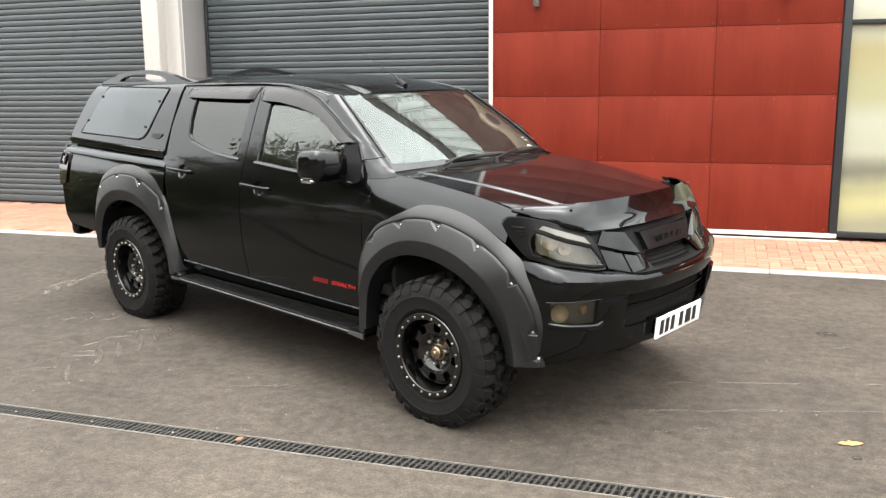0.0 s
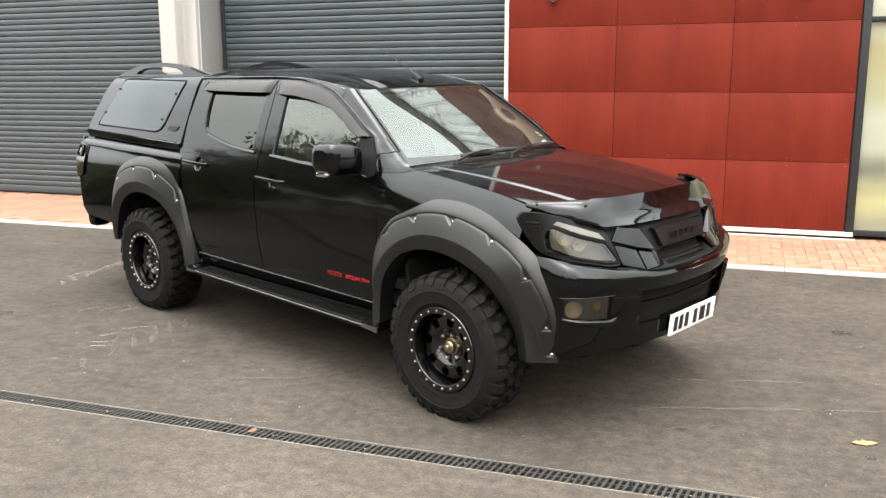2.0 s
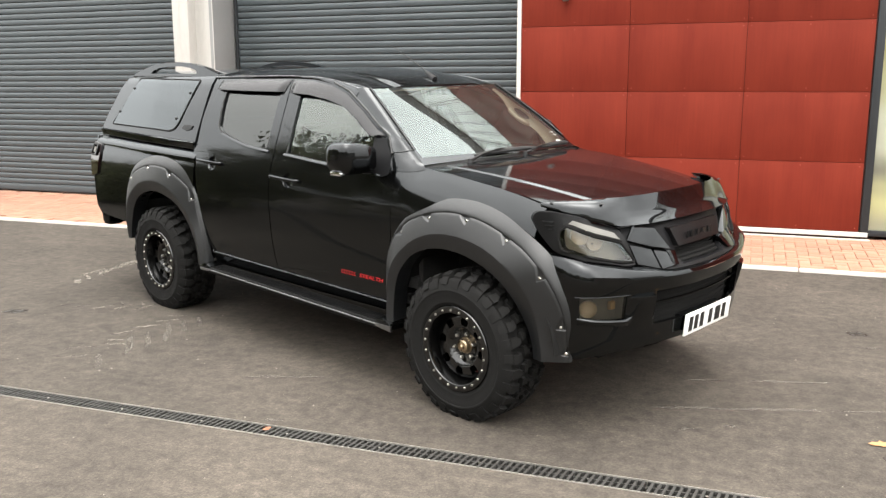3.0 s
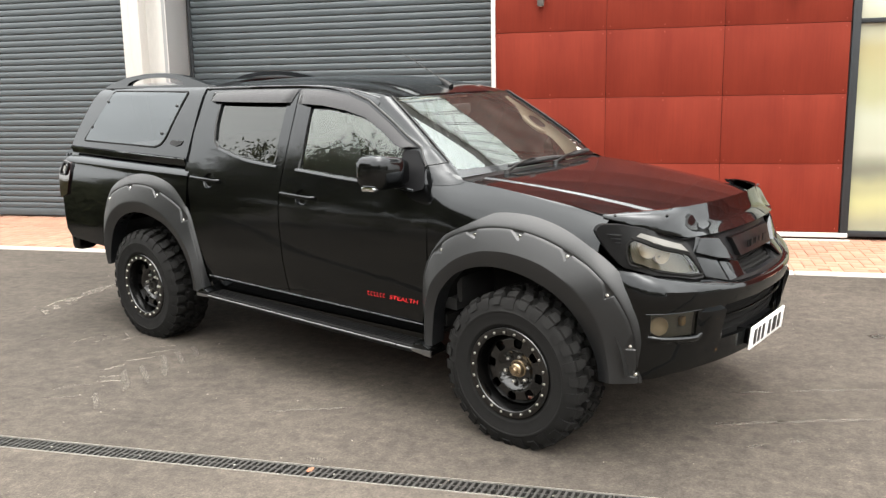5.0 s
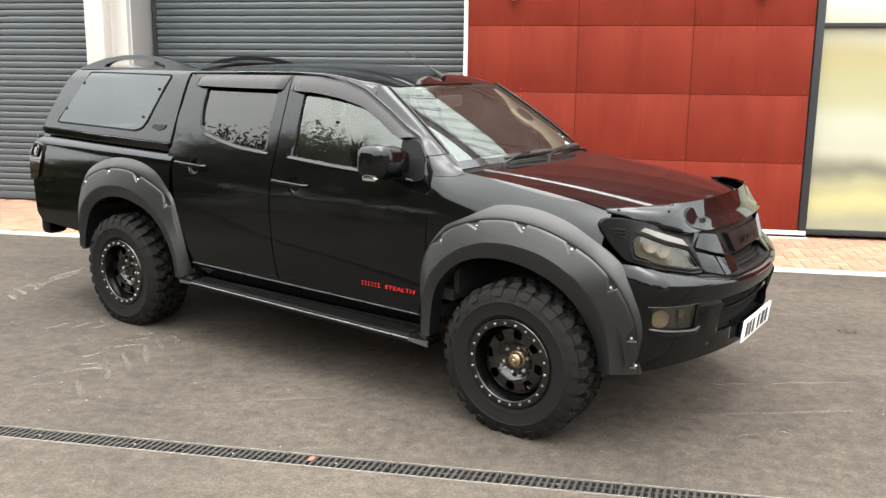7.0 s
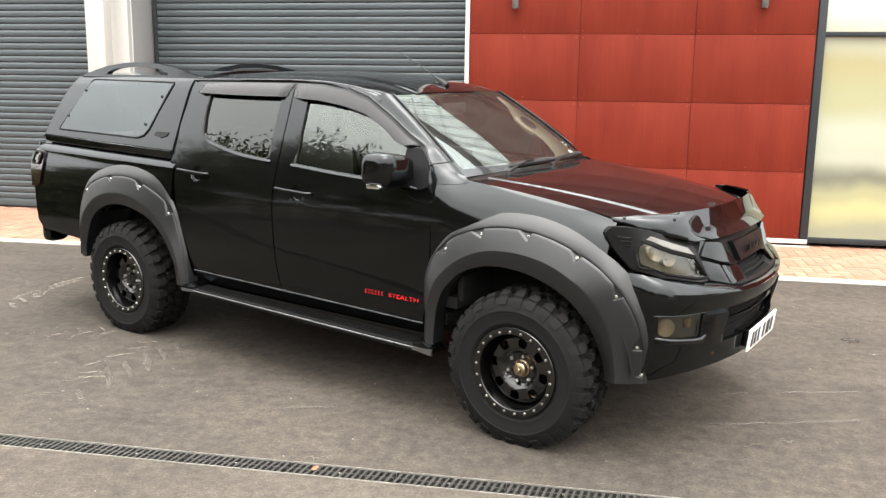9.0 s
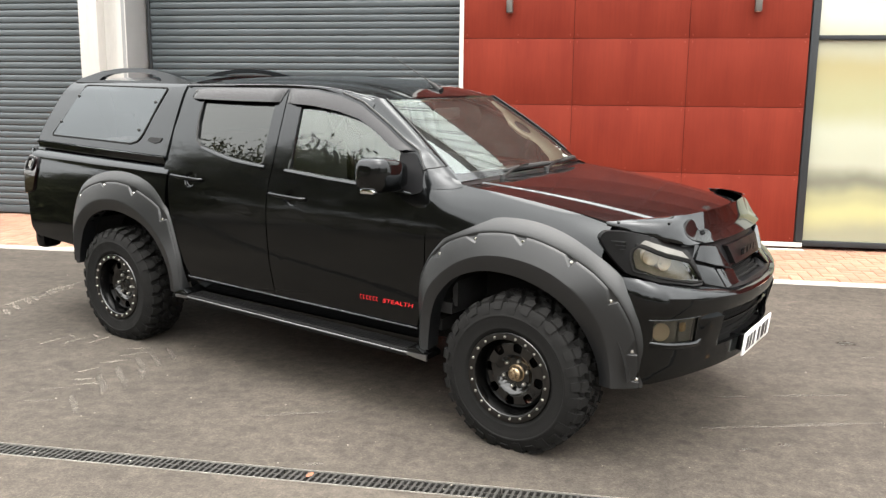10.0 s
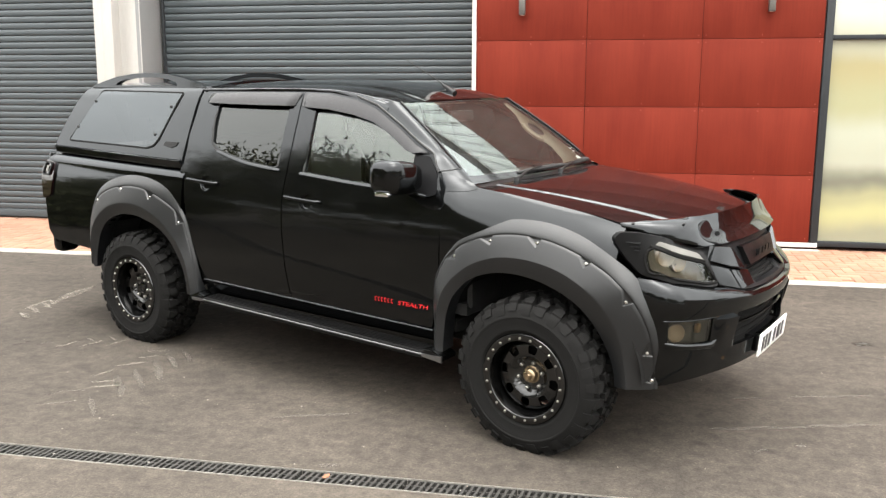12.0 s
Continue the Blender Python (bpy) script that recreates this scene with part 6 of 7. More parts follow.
def wheel_parts():
    """Meshes of the rim, made once and shared by the four wheels."""
    out = []
    ring = revolve([(0.180, -0.085), (0.182, -0.118), (0.185, -0.134), (0.187, -0.1385), (0.190, -0.1405), (0.212, -0.141), (0.220, -0.139), (0.225, -0.133), (0.227, -0.122), (0.224, -0.100)], 72, "y")
    out.append(("outer_ring", ring, RIM, "black ring with bright bolts"))
    barrel = revolve([(0.182, -0.118), (0.180, -0.10), (0.178, -0.075), (0.176, -0.05), (0.174, 0.0), (0.178, 0.06), (0.210, 0.12)], 72, "y")
    out.append(("barrel", barrel, RIM, ""))
    # pressed disc: a sunk hub face, a sloping wall round it, then a ring with eight rounded windows
    dish = curve_fn([0.0, 0.040, 0.064, 0.076, 0.096, 0.108, 0.150, 0.164, 0.178], [-0.050, -0.050, -0.050, -0.053, -0.076, -0.081, -0.081, -0.076, -0.056])
    circle = [(0.1775 * math.cos(k * math.pi / 36), 0.1775 * math.sin(k * math.pi / 36)) for k in range(72)]
    bore = [(0.040 * math.cos(k * math.pi / 12), 0.040 * math.sin(k * math.pi / 12)) for k in range(24)]
    holes = [bore]
    for k in range(8):
        a = 2 * math.pi * k / 8
        quad = [(0.114, -0.175), (0.153, -0.175), (0.157, 0.0), (0.153, 0.175), (0.114, 0.175), (0.111, 0.0)]
        holes.append(round_corners([(r * math.cos(a + d), r * math.sin(a + d)) for r, d in quad], 0.014, 4))
    bm = sheet(circle, holes, lambda u, v: Vector((u, dish(math.hypot(u, v)), v)), (0.014, 0.014))
    thicken(bm, lambda co: Vector((0, 1, 0)), 0.018)
    out.append(("disc", bm, RIM, "black pressed disc with slots"))
    cap = revolve([(0.0, -0.096), (0.011, -0.096), (0.015, -0.091), (0.017, -0.084), (0.028, -0.082), (0.034, -0.077), (0.036, -0.070), (0.038, -0.056), (0.043, -0.054), (0.044, -0.045)], 24, "y")
    out.append(("hub_cap", cap, BRONZE, "bronze hub"))
    return out


rim_set = [(n, wheel_ob(n, bm, m), lab) for n, bm, m, lab in wheel_parts()]
tyre_ob = wheel_ob("tyre", tyre_carcass(), RUBBER, None, "chunky mud-terrain tyre", 32)
drum_ob = wheel_ob("brake_drum", revolve([(0.0, -0.020), (0.10, -0.020), (0.145, -0.012), (0.150, 0.05)], 40, "y"), DARK)
nut_ob = wheel_ob("wheel_nut", revolve([(0.0, -0.020), (0.005, -0.020), (0.009, -0.016), (0.010, 0.0)], 6, "y"), BOLT)
bolt_ob = wheel_ob("ring_bolt", revolve([(0.0, -0.008), (0.004, -0.0075), (0.0062, -0.004), (0.0068, 0.0)], 8, "y"), BOLT)
dark_cap = wheel_ob("hub_cap", revolve([(0.0, -0.062), (0.020, -0.061), (0.027, -0.057), (0.030, -0.050), (0.042, -0.045)], 24, "y"), RIM)
far_tread = joined_tread()
taken = set()


def use(ob, parent):
    """The object itself the first time, then objects of their own on the same mesh."""
    o = ob if ob.name not in taken else new(ob.name.split(".")[0], ob.data)
    taken.add(ob.name)
    o.parent = parent
    return o


for cx, cz, s, turn in ((HUB_F[0], HUB_F[1], 1, 8), (HUB_R[0], HUB_R[1], 1, 31), (HUB_F[0], HUB_F[1], -1, 0), (HUB_R[0], HUB_R[1], -1, 20)):
    wh = new("wheel")
    wh.parent = truck
    wh.matrix_local = pose(cx + (0.03 if cx < -1 else 0.0), -s * (0.748 if cx < -1 else 0.795), cz - (0.012 if cx < -1 else 0.007), 0, turn, 0 if s == 1 else 180)
    wh["label"] = "black steel off-road wheel"
    use(tyre_ob, wh)["label"] = "chunky mud-terrain tyre"
    use(drum_ob, wh)
    for n, ob, lab in rim_set:
        o = use(dark_cap if n == "hub_cap" and cx < -1 else ob, wh)
        if lab and not (n == "hub_cap" and cx < -1):
            o["label"] = lab
    if s == 1:
        for odd, ph, ob in tread_obs:
            for k in range(LUGS // 2):
                use(ob, wh).rotation_euler = (0, -2 * math.pi * (2 * k + odd + ph) / LUGS, 0)
    else:
        far = new("tread", far_tread)
        far.parent = wh
        far["kind"] = "stuff"
    for k in range(6):
        a = 2 * math.pi * (k + 0.4) / 6
        use(nut_ob, wh).location = (0.066 * math.cos(a), -0.056, 0.066 * math.sin(a))
    for k in range(22):
        a = 2 * math.pi * (k + 0.3) / 22
        use(bolt_ob, wh).location = (0.201 * math.cos(a), -0.141, 0.201 * math.sin(a))

# ---- side steps, chassis, cabin ----
def lean_step(bm):
    """The steps fall a little towards the front."""
    for v in bm.verts:
        v.co.z += 0.010 - 0.0225 * (v.co.x + 2.28)
    return bm


for s in (1, -1):
    y0, y1 = sorted((-s * 0.80, -s * 0.925))
    step = part("side_step", lean_step(boxes(((-2.30, y0, 0.378), (-0.60, y1, 0.418)), bevel=0.012)), STEPTOP, truck, "black side step with a bright edge strip")
    ye = -s * 0.927
    part("edge_strip", lean_step(tube([(-2.33 + 1.73 * k / 8, ye + s * 0.004, 0.402) for k in range(9)], 0.0048, 10)), ALU, step)
    for k in range(5):
        yk = -s * (0.822 + 0.020 * k)
        part("tread_rib", lean_step(boxes(((-2.28, yk - 0.004, 0.4185), (-0.62, yk + 0.004, 0.424)), bevel=0.0015)), TRIM, step)
    for xa, xb in ((-2.42, -2.295), (-0.605, -0.475)):
        bm = bmesh.new()
        f = 1 if xb > -1 else -1
        A = [(xa if f > 0 else xb, 0.378), (xa if f > 0 else xb, 0.428), (xa + 0.05 if f > 0 else xb - 0.05, 0.445), (xb if f > 0 else xa, 0.412), (xb if f > 0 else xa, 0.388)]
        a = [bm.verts.new((x, y0 + 0.002, z)) for x, z in A]
        b = [bm.verts.new((x, y1 - 0.0, z)) for x, z in A]
        for i in range(5):
            bm.faces.new((a[i], a[(i + 1) % 5], b[(i + 1) % 5], b[i]))
        bm.faces.new(a), bm.faces.new(b)
        bmesh.ops.bevel(bm, geom=list(bm.edges), offset=0.008, segments=2, affect="EDGES", profile=0.5)
        cap = part("end_cap", lean_step(bm), PAINT, step)
        # bright wedge that widens to the cap's end
        xi, xo = (xa + 0.002, xb - 0.004) if f > 0 else (xb - 0.002, xa + 0.02)
        bm = bmesh.new()
        w = [[bm.verts.new((x, y, z)) for y in (ye - s * 0.003, ye + s * 0.012) for z in zz] for x, zz in ((xi, (0.393, 0.408)), (xo, (0.381, 0.413) if f > 0 else (0.388, 0.404)))]
        for q in ((0, 1, 3, 2), ):
            bm.faces.new([w[0][i] for i in q]), bm.faces.new([w[1][i] for i in q])
        for i, j in ((0, 1), (1, 3), (3, 2), (2, 0)):
            bm.faces.new((w[0][i], w[0][j], w[1][j], w[1][i]))
        bmesh.ops.recalc_face_normals(bm, faces=bm.faces)
        part("cap_trim", lean_step(bm), ALU, cap)
    # grey tube drawn as the sheen on the doors' lower chamfer
    part("sill_highlight", tube([(-2.385 + 1.78 * k / 12, -s * (half_width(0.50) + 0.004), 0.516 - 0.036 * k / 12) for k in range(13)], 0.0045, 8), HIGHLIGHT_GREY, truck)

part("chassis", boxes(((-4.05, -0.55, 0.36), (0.60, -0.38, 0.50)), ((-4.05, 0.38, 0.36), (0.60, 0.55, 0.50)), ((-2.50, -0.76, 0.47), (-0.50, 0.76, 0.53)), ((-0.45, -0.38, 0.30), (0.45, 0.38, 0.75))), DARK, truck)
part("axle", boxes(((-0.06, -0.60, 0.31), (0.05, 0.60, 0.43)), ((-3.16, -0.62, 0.31), (-3.04, 0.62, 0.43)), bevel=0.02), DARK, truck)
part("cabin_floor", boxes(((-2.55, -0.74, 0.56), (-0.45, 0.74, 0.62)), ((-0.46, -0.72, 0.60), (-0.43, 0.72, 1.21)), ((-2.58, -0.70, 0.60), (-2.555, 0.70, 1.30))), DASH, truck)
part("headlining", boxes(((-2.5, -0.52, 1.60), (-1.30, 0.52, 1.612))), BEIGE, truck)
part("dashboard", boxes(((-0.95, -0.72, 0.98), (-0.45, 0.72, 1.19)), bevel=0.05), DASH, truck)
for y in (-0.37, 0.37):
    seat = part("front_seat", boxes(((-1.65, y - 0.25, 0.75), (-1.15, y + 0.25, 0.92)), ((-1.80, y - 0.24, 0.85), (-1.64, y + 0.24, 1.38)), bevel=0.05), SEATCLOTH, truck)
    part("head_restraint", boxes(((-1.80, y - 0.13, 1.40), (-1.70, y + 0.13, 1.56)), bevel=0.04), SEATCLOTH, seat)
part("rear_seat", boxes(((-2.45, -0.62, 0.72), (-2.0, 0.62, 0.90)), ((-2.52, -0.62, 0.85), (-2.42, 0.62, 1.40)), bevel=0.05), SEATCLOTH, truck)
wheel_bm = revolve([(0.175 + 0.014 * math.cos(a), 0.014 * math.sin(a)) for a in [2 * math.pi * k / 8 for k in range(8)]], 32, "z", closed=True)
box(wheel_bm, (-0.17, -0.02, -0.01), (0.17, 0.02, 0.01))
bmesh.ops.transform(wheel_bm, matrix=Matrix.Translation((-1.02, -0.37, 1.16)) @ Euler((0, radians(-65), 0)).to_matrix().to_4x4(), verts=wheel_bm.verts)
part("steering_wheel", wheel_bm, DASH, truck)
for s in (1, -1):
    def lining(t, v, s=s):
        p = ws_point(s * (0.985 - 0.02 * v), 0.02 + 0.96 * t)
        w = float(np.interp(t, [0.0, 0.06, 0.16, 0.35, 0.55, 0.72, 0.85, 1.0], [1.15, 1.0, 0.70, 0.52, 0.60, 0.52, 0.22, 0.10])) if s < 0 else 0.3
        return p + Vector((-0.012 - 0.13 * w * v, -s * 0.02 * math.sin(math.pi * v) * w, -0.02 - 0.06 * w * v))
    pil = part("pillar_lining", grid(lining, [k / 24 for k in range(25)], [k / 8 for k in range(9)]), BEIGE, truck)
    if s > 0:
        continue
    pts = [lining(0.48 + 0.24 * (0.5 - 0.5 * math.cos(math.pi * k / 10)), 0.80 - 0.10 * math.sin(math.pi * k / 10)) + Vector((0.0, s * 0.045 * math.sin(math.pi * k / 10), -0.012)) for k in range(11)]
    part("grab_handle", tube([tuple(p) for p in pts], 0.013, 8), BEIGE, pil)
    # dark oval laid on the lining for the open gap behind the handle
    hole = bmesh.new()
    rim = [hole.verts.new(lining(0.60 + 0.095 * math.cos(a), 0.50 + 0.26 * math.sin(a)) + Vector((0, s * 0.006, 0))) for a in [2 * math.pi * k / 20 for k in range(20)]]
    core = [hole.verts.new(lining(0.60 + 0.07 * math.cos(a), 0.50 + 0.20 * math.sin(a)) + Vector((0, s * 0.002, 0))) for a in [2 * math.pi * k / 20 for k in range(20)]]
    for k in range(20):
        hole.faces.new((rim[k], rim[(k + 1) % 20], core[(k + 1) % 20], core[k]))
    hole.faces.new(core)
    part("handle_gap", hole, DASH, pil)
c = ws_point(0.0, 0.90)
part("rear_view_mirror", boxes(((c.x - 0.09, -0.12, c.z - 0.09), (c.x - 0.06, 0.12, c.z - 0.025)), bevel=0.012), DASH, truck)
# round paper disc behind the windscreen
disc = revolve([(0.0, 0.0), (0.041, 0.0), (0.043, 0.001)], 20, "z")
p0, p1, p2 = ws_point(-0.90, 0.08), ws_point(-0.88, 0.08), ws_point(-0.90, 0.11)
nz = (p1 - p0).cross(p2 - p0).normalized()
bmesh.ops.transform(disc, matrix=Matrix.Translation(p0 - Vector((0.012, 0, 0.012))) @ nz.to_track_quat("Z", "Y").to_matrix().to_4x4(), verts=disc.verts)
part("windscreen_disc", disc, PLATE, truck)
for v in (0.185, 0.225):
    part("windscreen_label", grid(lambda u, w: ws_point(u, v + 0.012 * w) - Vector((0.004, 0, 0.004)), [-0.93, -0.90, -0.87], [0, 1]), PLATE, truck)


def lettering(text, size, width):
    cu = bpy.data.curves.new("lettering", "FONT")
    cu.body, cu.size, cu.extrude = text, size, 0.0004
    ob = new("lettering", cu)
    bpy.context.view_layer.update()
    me = bpy.data.meshes.new_from_object(ob.evaluated_get(bpy.context.evaluated_depsgraph_get()))
    bpy.data.objects.remove(ob)
    bpy.data.curves.remove(cu)
    x0, x1 = min(v.co.x for v in me.vertices), max(v.co.x for v in me.vertices)
    for v in me.vertices:
        v.co.x = (v.co.x - x0) * width / (x1 - x0) + 0.22 * v.co.y
    return me


yd = half_width(0.595) + 0.0015
me = lettering("STEALTH", 0.031, 0.195)
me.materials.append(DECAL)
word = new("lettering", me)
word.parent = door_right
word.matrix_local = Matrix.Translation((-0.822, -yd, 0.5885)) @ Euler((radians(90), 0, 0)).to_matrix().to_4x4()
word["label"] = "red lettering"
for k in range(6):
    x = -0.978 + 0.0222 * k
    part("decal_mark", boxes(((x, -yd - 0.0006, 0.589), (x + 0.0024, -yd + 0.0004, 0.611)), ((x + 0.0028, -yd - 0.0006, 0.6082), (x + 0.012, -yd + 0.0004, 0.611)), ((x + 0.0028, -yd - 0.0006, 0.589), (x + 0.012, -yd + 0.0004, 0.5915))), DECAL, door_right)


# ---- drain, leaves, scuffs ----
def build_drain():
    dr = tagged(empty("drain_channel"), "slotted black grate in a galvanised drain channel", "drain", kind="structure")
    for y0, y1 in ((DRAIN_S - 0.0022, DRAIN_S + 0.0022), (DRAIN_N - 0.0012, DRAIN_N + 0.0016)):
        part("channel_edge", boxes(((-9.0, y0, -0.06), (5.0, y1, 0.004))), GALV, dr)
    # one half-metre grate with a screw in its middle, repeated
    bm = bmesh.new()
    w0, w1 = DRAIN_S + 0.006, DRAIN_N - 0.006
    box(bm, (0.0, w0, -0.018), (0.489, w0 + 0.007, 0.0005))
    box(bm, (0.0, w1 - 0.007, -0.018), (0.489, w1, 0.0005))
    box(bm, (0.0, 0.5 * (w0 + w1) - 0.003, -0.018), (0.489, 0.5 * (w0 + w1) + 0.003, -0.0006))
    for k in range(16):
        x, sk = 0.002 + k * 0.0304, 0.014
        vs = [bm.verts.new(p) for z in (-0.020, 0.0) for p in ((x, w0 + 0.006, z), (min(0.489, x + 0.0125), w0 + 0.006, z), (min(0.489, x + 0.0125 + sk), w1 - 0.006, z), (min(0.489, x + sk), w1 - 0.006, z))]
        for q in ((4, 5, 6, 7), (0, 1, 5, 4), (1, 2, 6, 5), (2, 3, 7, 6), (3, 0, 4, 7)):
            bm.faces.new([vs[i] for i in q])
    first = finish(bm, "grate", IRON, dr)
    screw = boxes(((0.239, 0.5 * (w0 + w1) - 0.006, -0.008), (0.251, 0.5 * (w0 + w1) + 0.006, 0.0015)), bevel=0.003)
    head = finish(screw, "screw", BOLT, first)
    for k in range(28):
        ob = first if k == 0 else new("grate", first.data)
        ob.parent = dr
        ob.location = (-8.885 + k * 0.495, 0, 0)
        if k:
            new("screw", head.data).parent = ob
    part("channel_bed", boxes(((-9.0, DRAIN_S + 0.005, -0.065), (5.0, DRAIN_N - 0.005, -0.05))), DARK, dr)
    return dr


build_drain()


def build_leaf(x, y, size, turn, tilt, mat, label):
    bm = bmesh.new()
    out = [(-0.5, 0.0), (-0.3, 0.14), (-0.1, 0.12), (0.0, 0.24), (0.12, 0.14), (0.3, 0.13), (0.5, 0.0), (0.3, -0.12), (0.12, -0.13), (0.0, -0.22), (-0.1, -0.12), (-0.3, -0.13)]
    c = bm.verts.new((0, 0, 0.02))
    vs = [bm.verts.new((px, py, 0.12 * abs(py) + 0.12 * px * px)) for px, py in out]
    for i in range(len(vs)):
        bm.faces.new((c, vs[i], vs[(i + 1) % len(vs)]))
    ex = bmesh.ops.extrude_face_region(bm, geom=list(bm.faces))
    for g in ex["geom"]:
        if isinstance(g, bmesh.types.BMVert):
            g.co.z += 0.012
    ob = finish(bm, "fallen_leaf", mat)
    ob.matrix_world = pose(x, y, ground_z(y) + 0.004, tilt, 0, turn) @ Matrix.Diagonal((size, size, size, 1))
    return tagged(ob, label, "leaf", group="fallen leaves")


build_leaf(1.015, 4.33, 0.12, 15, 8, LEAFDRY, "dry orange leaf lying on the asphalt")
build_leaf(-1.83, 3.575, 0.055, 70, 25, LEAFBROWN, "small brown leaf caught on the drain grate")


def ground_marks(name, strokes, mat, label, category):
    """Thin films lying on the asphalt. strokes: (x0, y0, x1, y1, width)."""
    verts, faces, uvs = [], [], []
    for x0, y0, x1, y1, w in strokes:
        a, b = Vector((x0, y0)), Vector((x1, y1))
        d = (b - a).normalized()
        nn = Vector((-d.y, d.x)) * w * 0.5
        base = len(verts)
        rows = (-1.0, -0.75, -0.3, 0.3, 0.75, 1.0)
        for u in rows:
            c = a.lerp(b, 0.5 + 0.5 * u) + nn * 0.25 * math.sin(5 * u + 7 * x0)
            for v in (-1.0, 0.0, 1.0):
                q = c + nn * v
                verts.append((q.x, q.y, ground_z(q.y) + 0.0012))
                uvs.append((max(0.0, abs(u) - 0.3) / 0.7 * (1 if u > 0 else -1), v))
        for i in range(len(rows) - 1):
            for k in range(2):
                p = base + 3 * i + k
                faces.append((p, p + 1, p + 4, p + 3))
    me = bpy.data.meshes.new(name)
    me.from_pydata(verts, [], faces)
    lay = me.uv_layers.new(name="film")
    for loop in me.loops:
        lay.data[loop.index].uv = uvs[loop.vertex_index]
    me.materials.append(mat)
    return tagged(new(name, me), label, category, kind="stuff")


rng = random.Random(21)
marks, lugs = [], []
# lugs of a turning wheel, in a line that sweeps in behind the rear wheel
for k, (y, L) in enumerate(((5.82, .26), (5.95, .24), (6.10, .24), (6.18, .21), (6.33, .18), (6.44, .18), (6.53, .14))):
    marks.append((-5.06, y, -5.06 + 0.76 * L, y - 0.64 * L, 0.06))
marks += [(-5.08, 5.84, -5.05, 6.25, 0.05), (-5.05, 6.25, -4.96, 6.72, 0.07), (-5.00, 6.05, -4.92, 6.60, 0.05)]
# three thin ribs, then a herringbone of thin ribs and broad lugs nearer the drain
for x, y in ((-4.23, 5.04), (-4.08, 5.08), (-3.92, 5.14)):
    marks.append((x, y, x + 0.085, y + 0.21, 0.030))
    marks.append((x + 0.08, y + 0.27, x + 0.18, y + 0.19, 0.030))
for x, y, dx, dy in ((-3.60, 5.09, .18, .06), (-3.59, 4.94, .20, .14), (-3.64, 4.77, .20, .15), (-3.67, 4.59, .11, .15), (-3.62, 4.49, .16, .06), (-3.58, 4.42, .20, .06)):
    marks.append((x, y, x + dx, y + dy, 0.032))
for x, y, L in ((-3.51, 4.63, .36), (-3.46, 4.75, .39), (-3.45, 4.96, .37), (-3.38, 5.03, .28), (-3.33, 5.14, .25)):
    lugs.append((x - 0.03, y + 0.04, x + 0.66 * L, y - 0.88 * L, 0.055))
# the worn end of the same print, fading towards the drain
for x0, y0, x1, y1 in ((-3.49, 4.46, -3.39, 4.52), (-3.66, 4.34, -3.53, 4.38), (-3.71, 4.12, -3.48, 4.20), (-4.54, 5.04, -4.47, 5.17), (-4.39, 5.07, -4.33, 5.19), (-3.74, 4.24, -3.66, 4.36)):
    lugs.append((x0, y0, x1, y1, 0.028))
for x0, y0, x1, y1 in ((-3.53, 4.66, -3.26, 4.26), (-3.48, 4.30, -3.26, 4.01), (-3.34, 4.77, -3.18, 4.57)):
    lugs.append((x0, y0, x1, y1, 0.05))
ground_marks("lug_marks", lugs, SCRAPE, "faint broad tyre lug prints on the asphalt", "tyre marks")
ground_marks("tread_marks", marks, CHALK, "pale dusty tyre prints on the asphalt", "tyre marks")
lines = []
for y, x0, x1, step in ((0.0, 0.05, 2.6, 0.42), (-0.42, -0.1, 1.4, 0.5)):
    x = x0
    while x < x1:
        L = step * rng.uniform(0.5, 1.3)
        lines.append((x, y + 4.91 + 0.25 * x + rng.uniform(-.012, .012), x + L, y + 4.91 + 0.25 * (x + L) + rng.uniform(-.012, .012), rng.uniform(0.025, 0.06)))
        x += step * rng.uniform(0.6, 1.2)
lines += [(-2.40, 4.17, -1.85, 4.35, 0.05), (-1.92, 3.68, -1.79, 3.70, 0.05), (0.09, 4.21, 0.19, 4.27, 0.04), (0.30, 4.32, 0.38, 4.35, 0.04), (1.08, 5.83, 1.20, 5.88, 0.06)]
ground_marks("scrape_lines", lines, SCRAPE, "faint pale scrape lines on the asphalt", "scrape marks")
ground_marks("oil_spots", [(1.01, 6.139, 1.15, 6.15, 0.11), (1.51, 5.90, 1.60, 5.90, 0.09), (1.0, 4.18, 1.05, 4.18, 0.05), (-4.84, 4.82, -4.64, 4.88, 0.11), (-4.7, 6.9, -4.5, 6.9, 0.12), (-0.2, 3.1, -0.05, 3.13, 0.08)], OIL, "small dark oil spots on the asphalt", "oil spots")


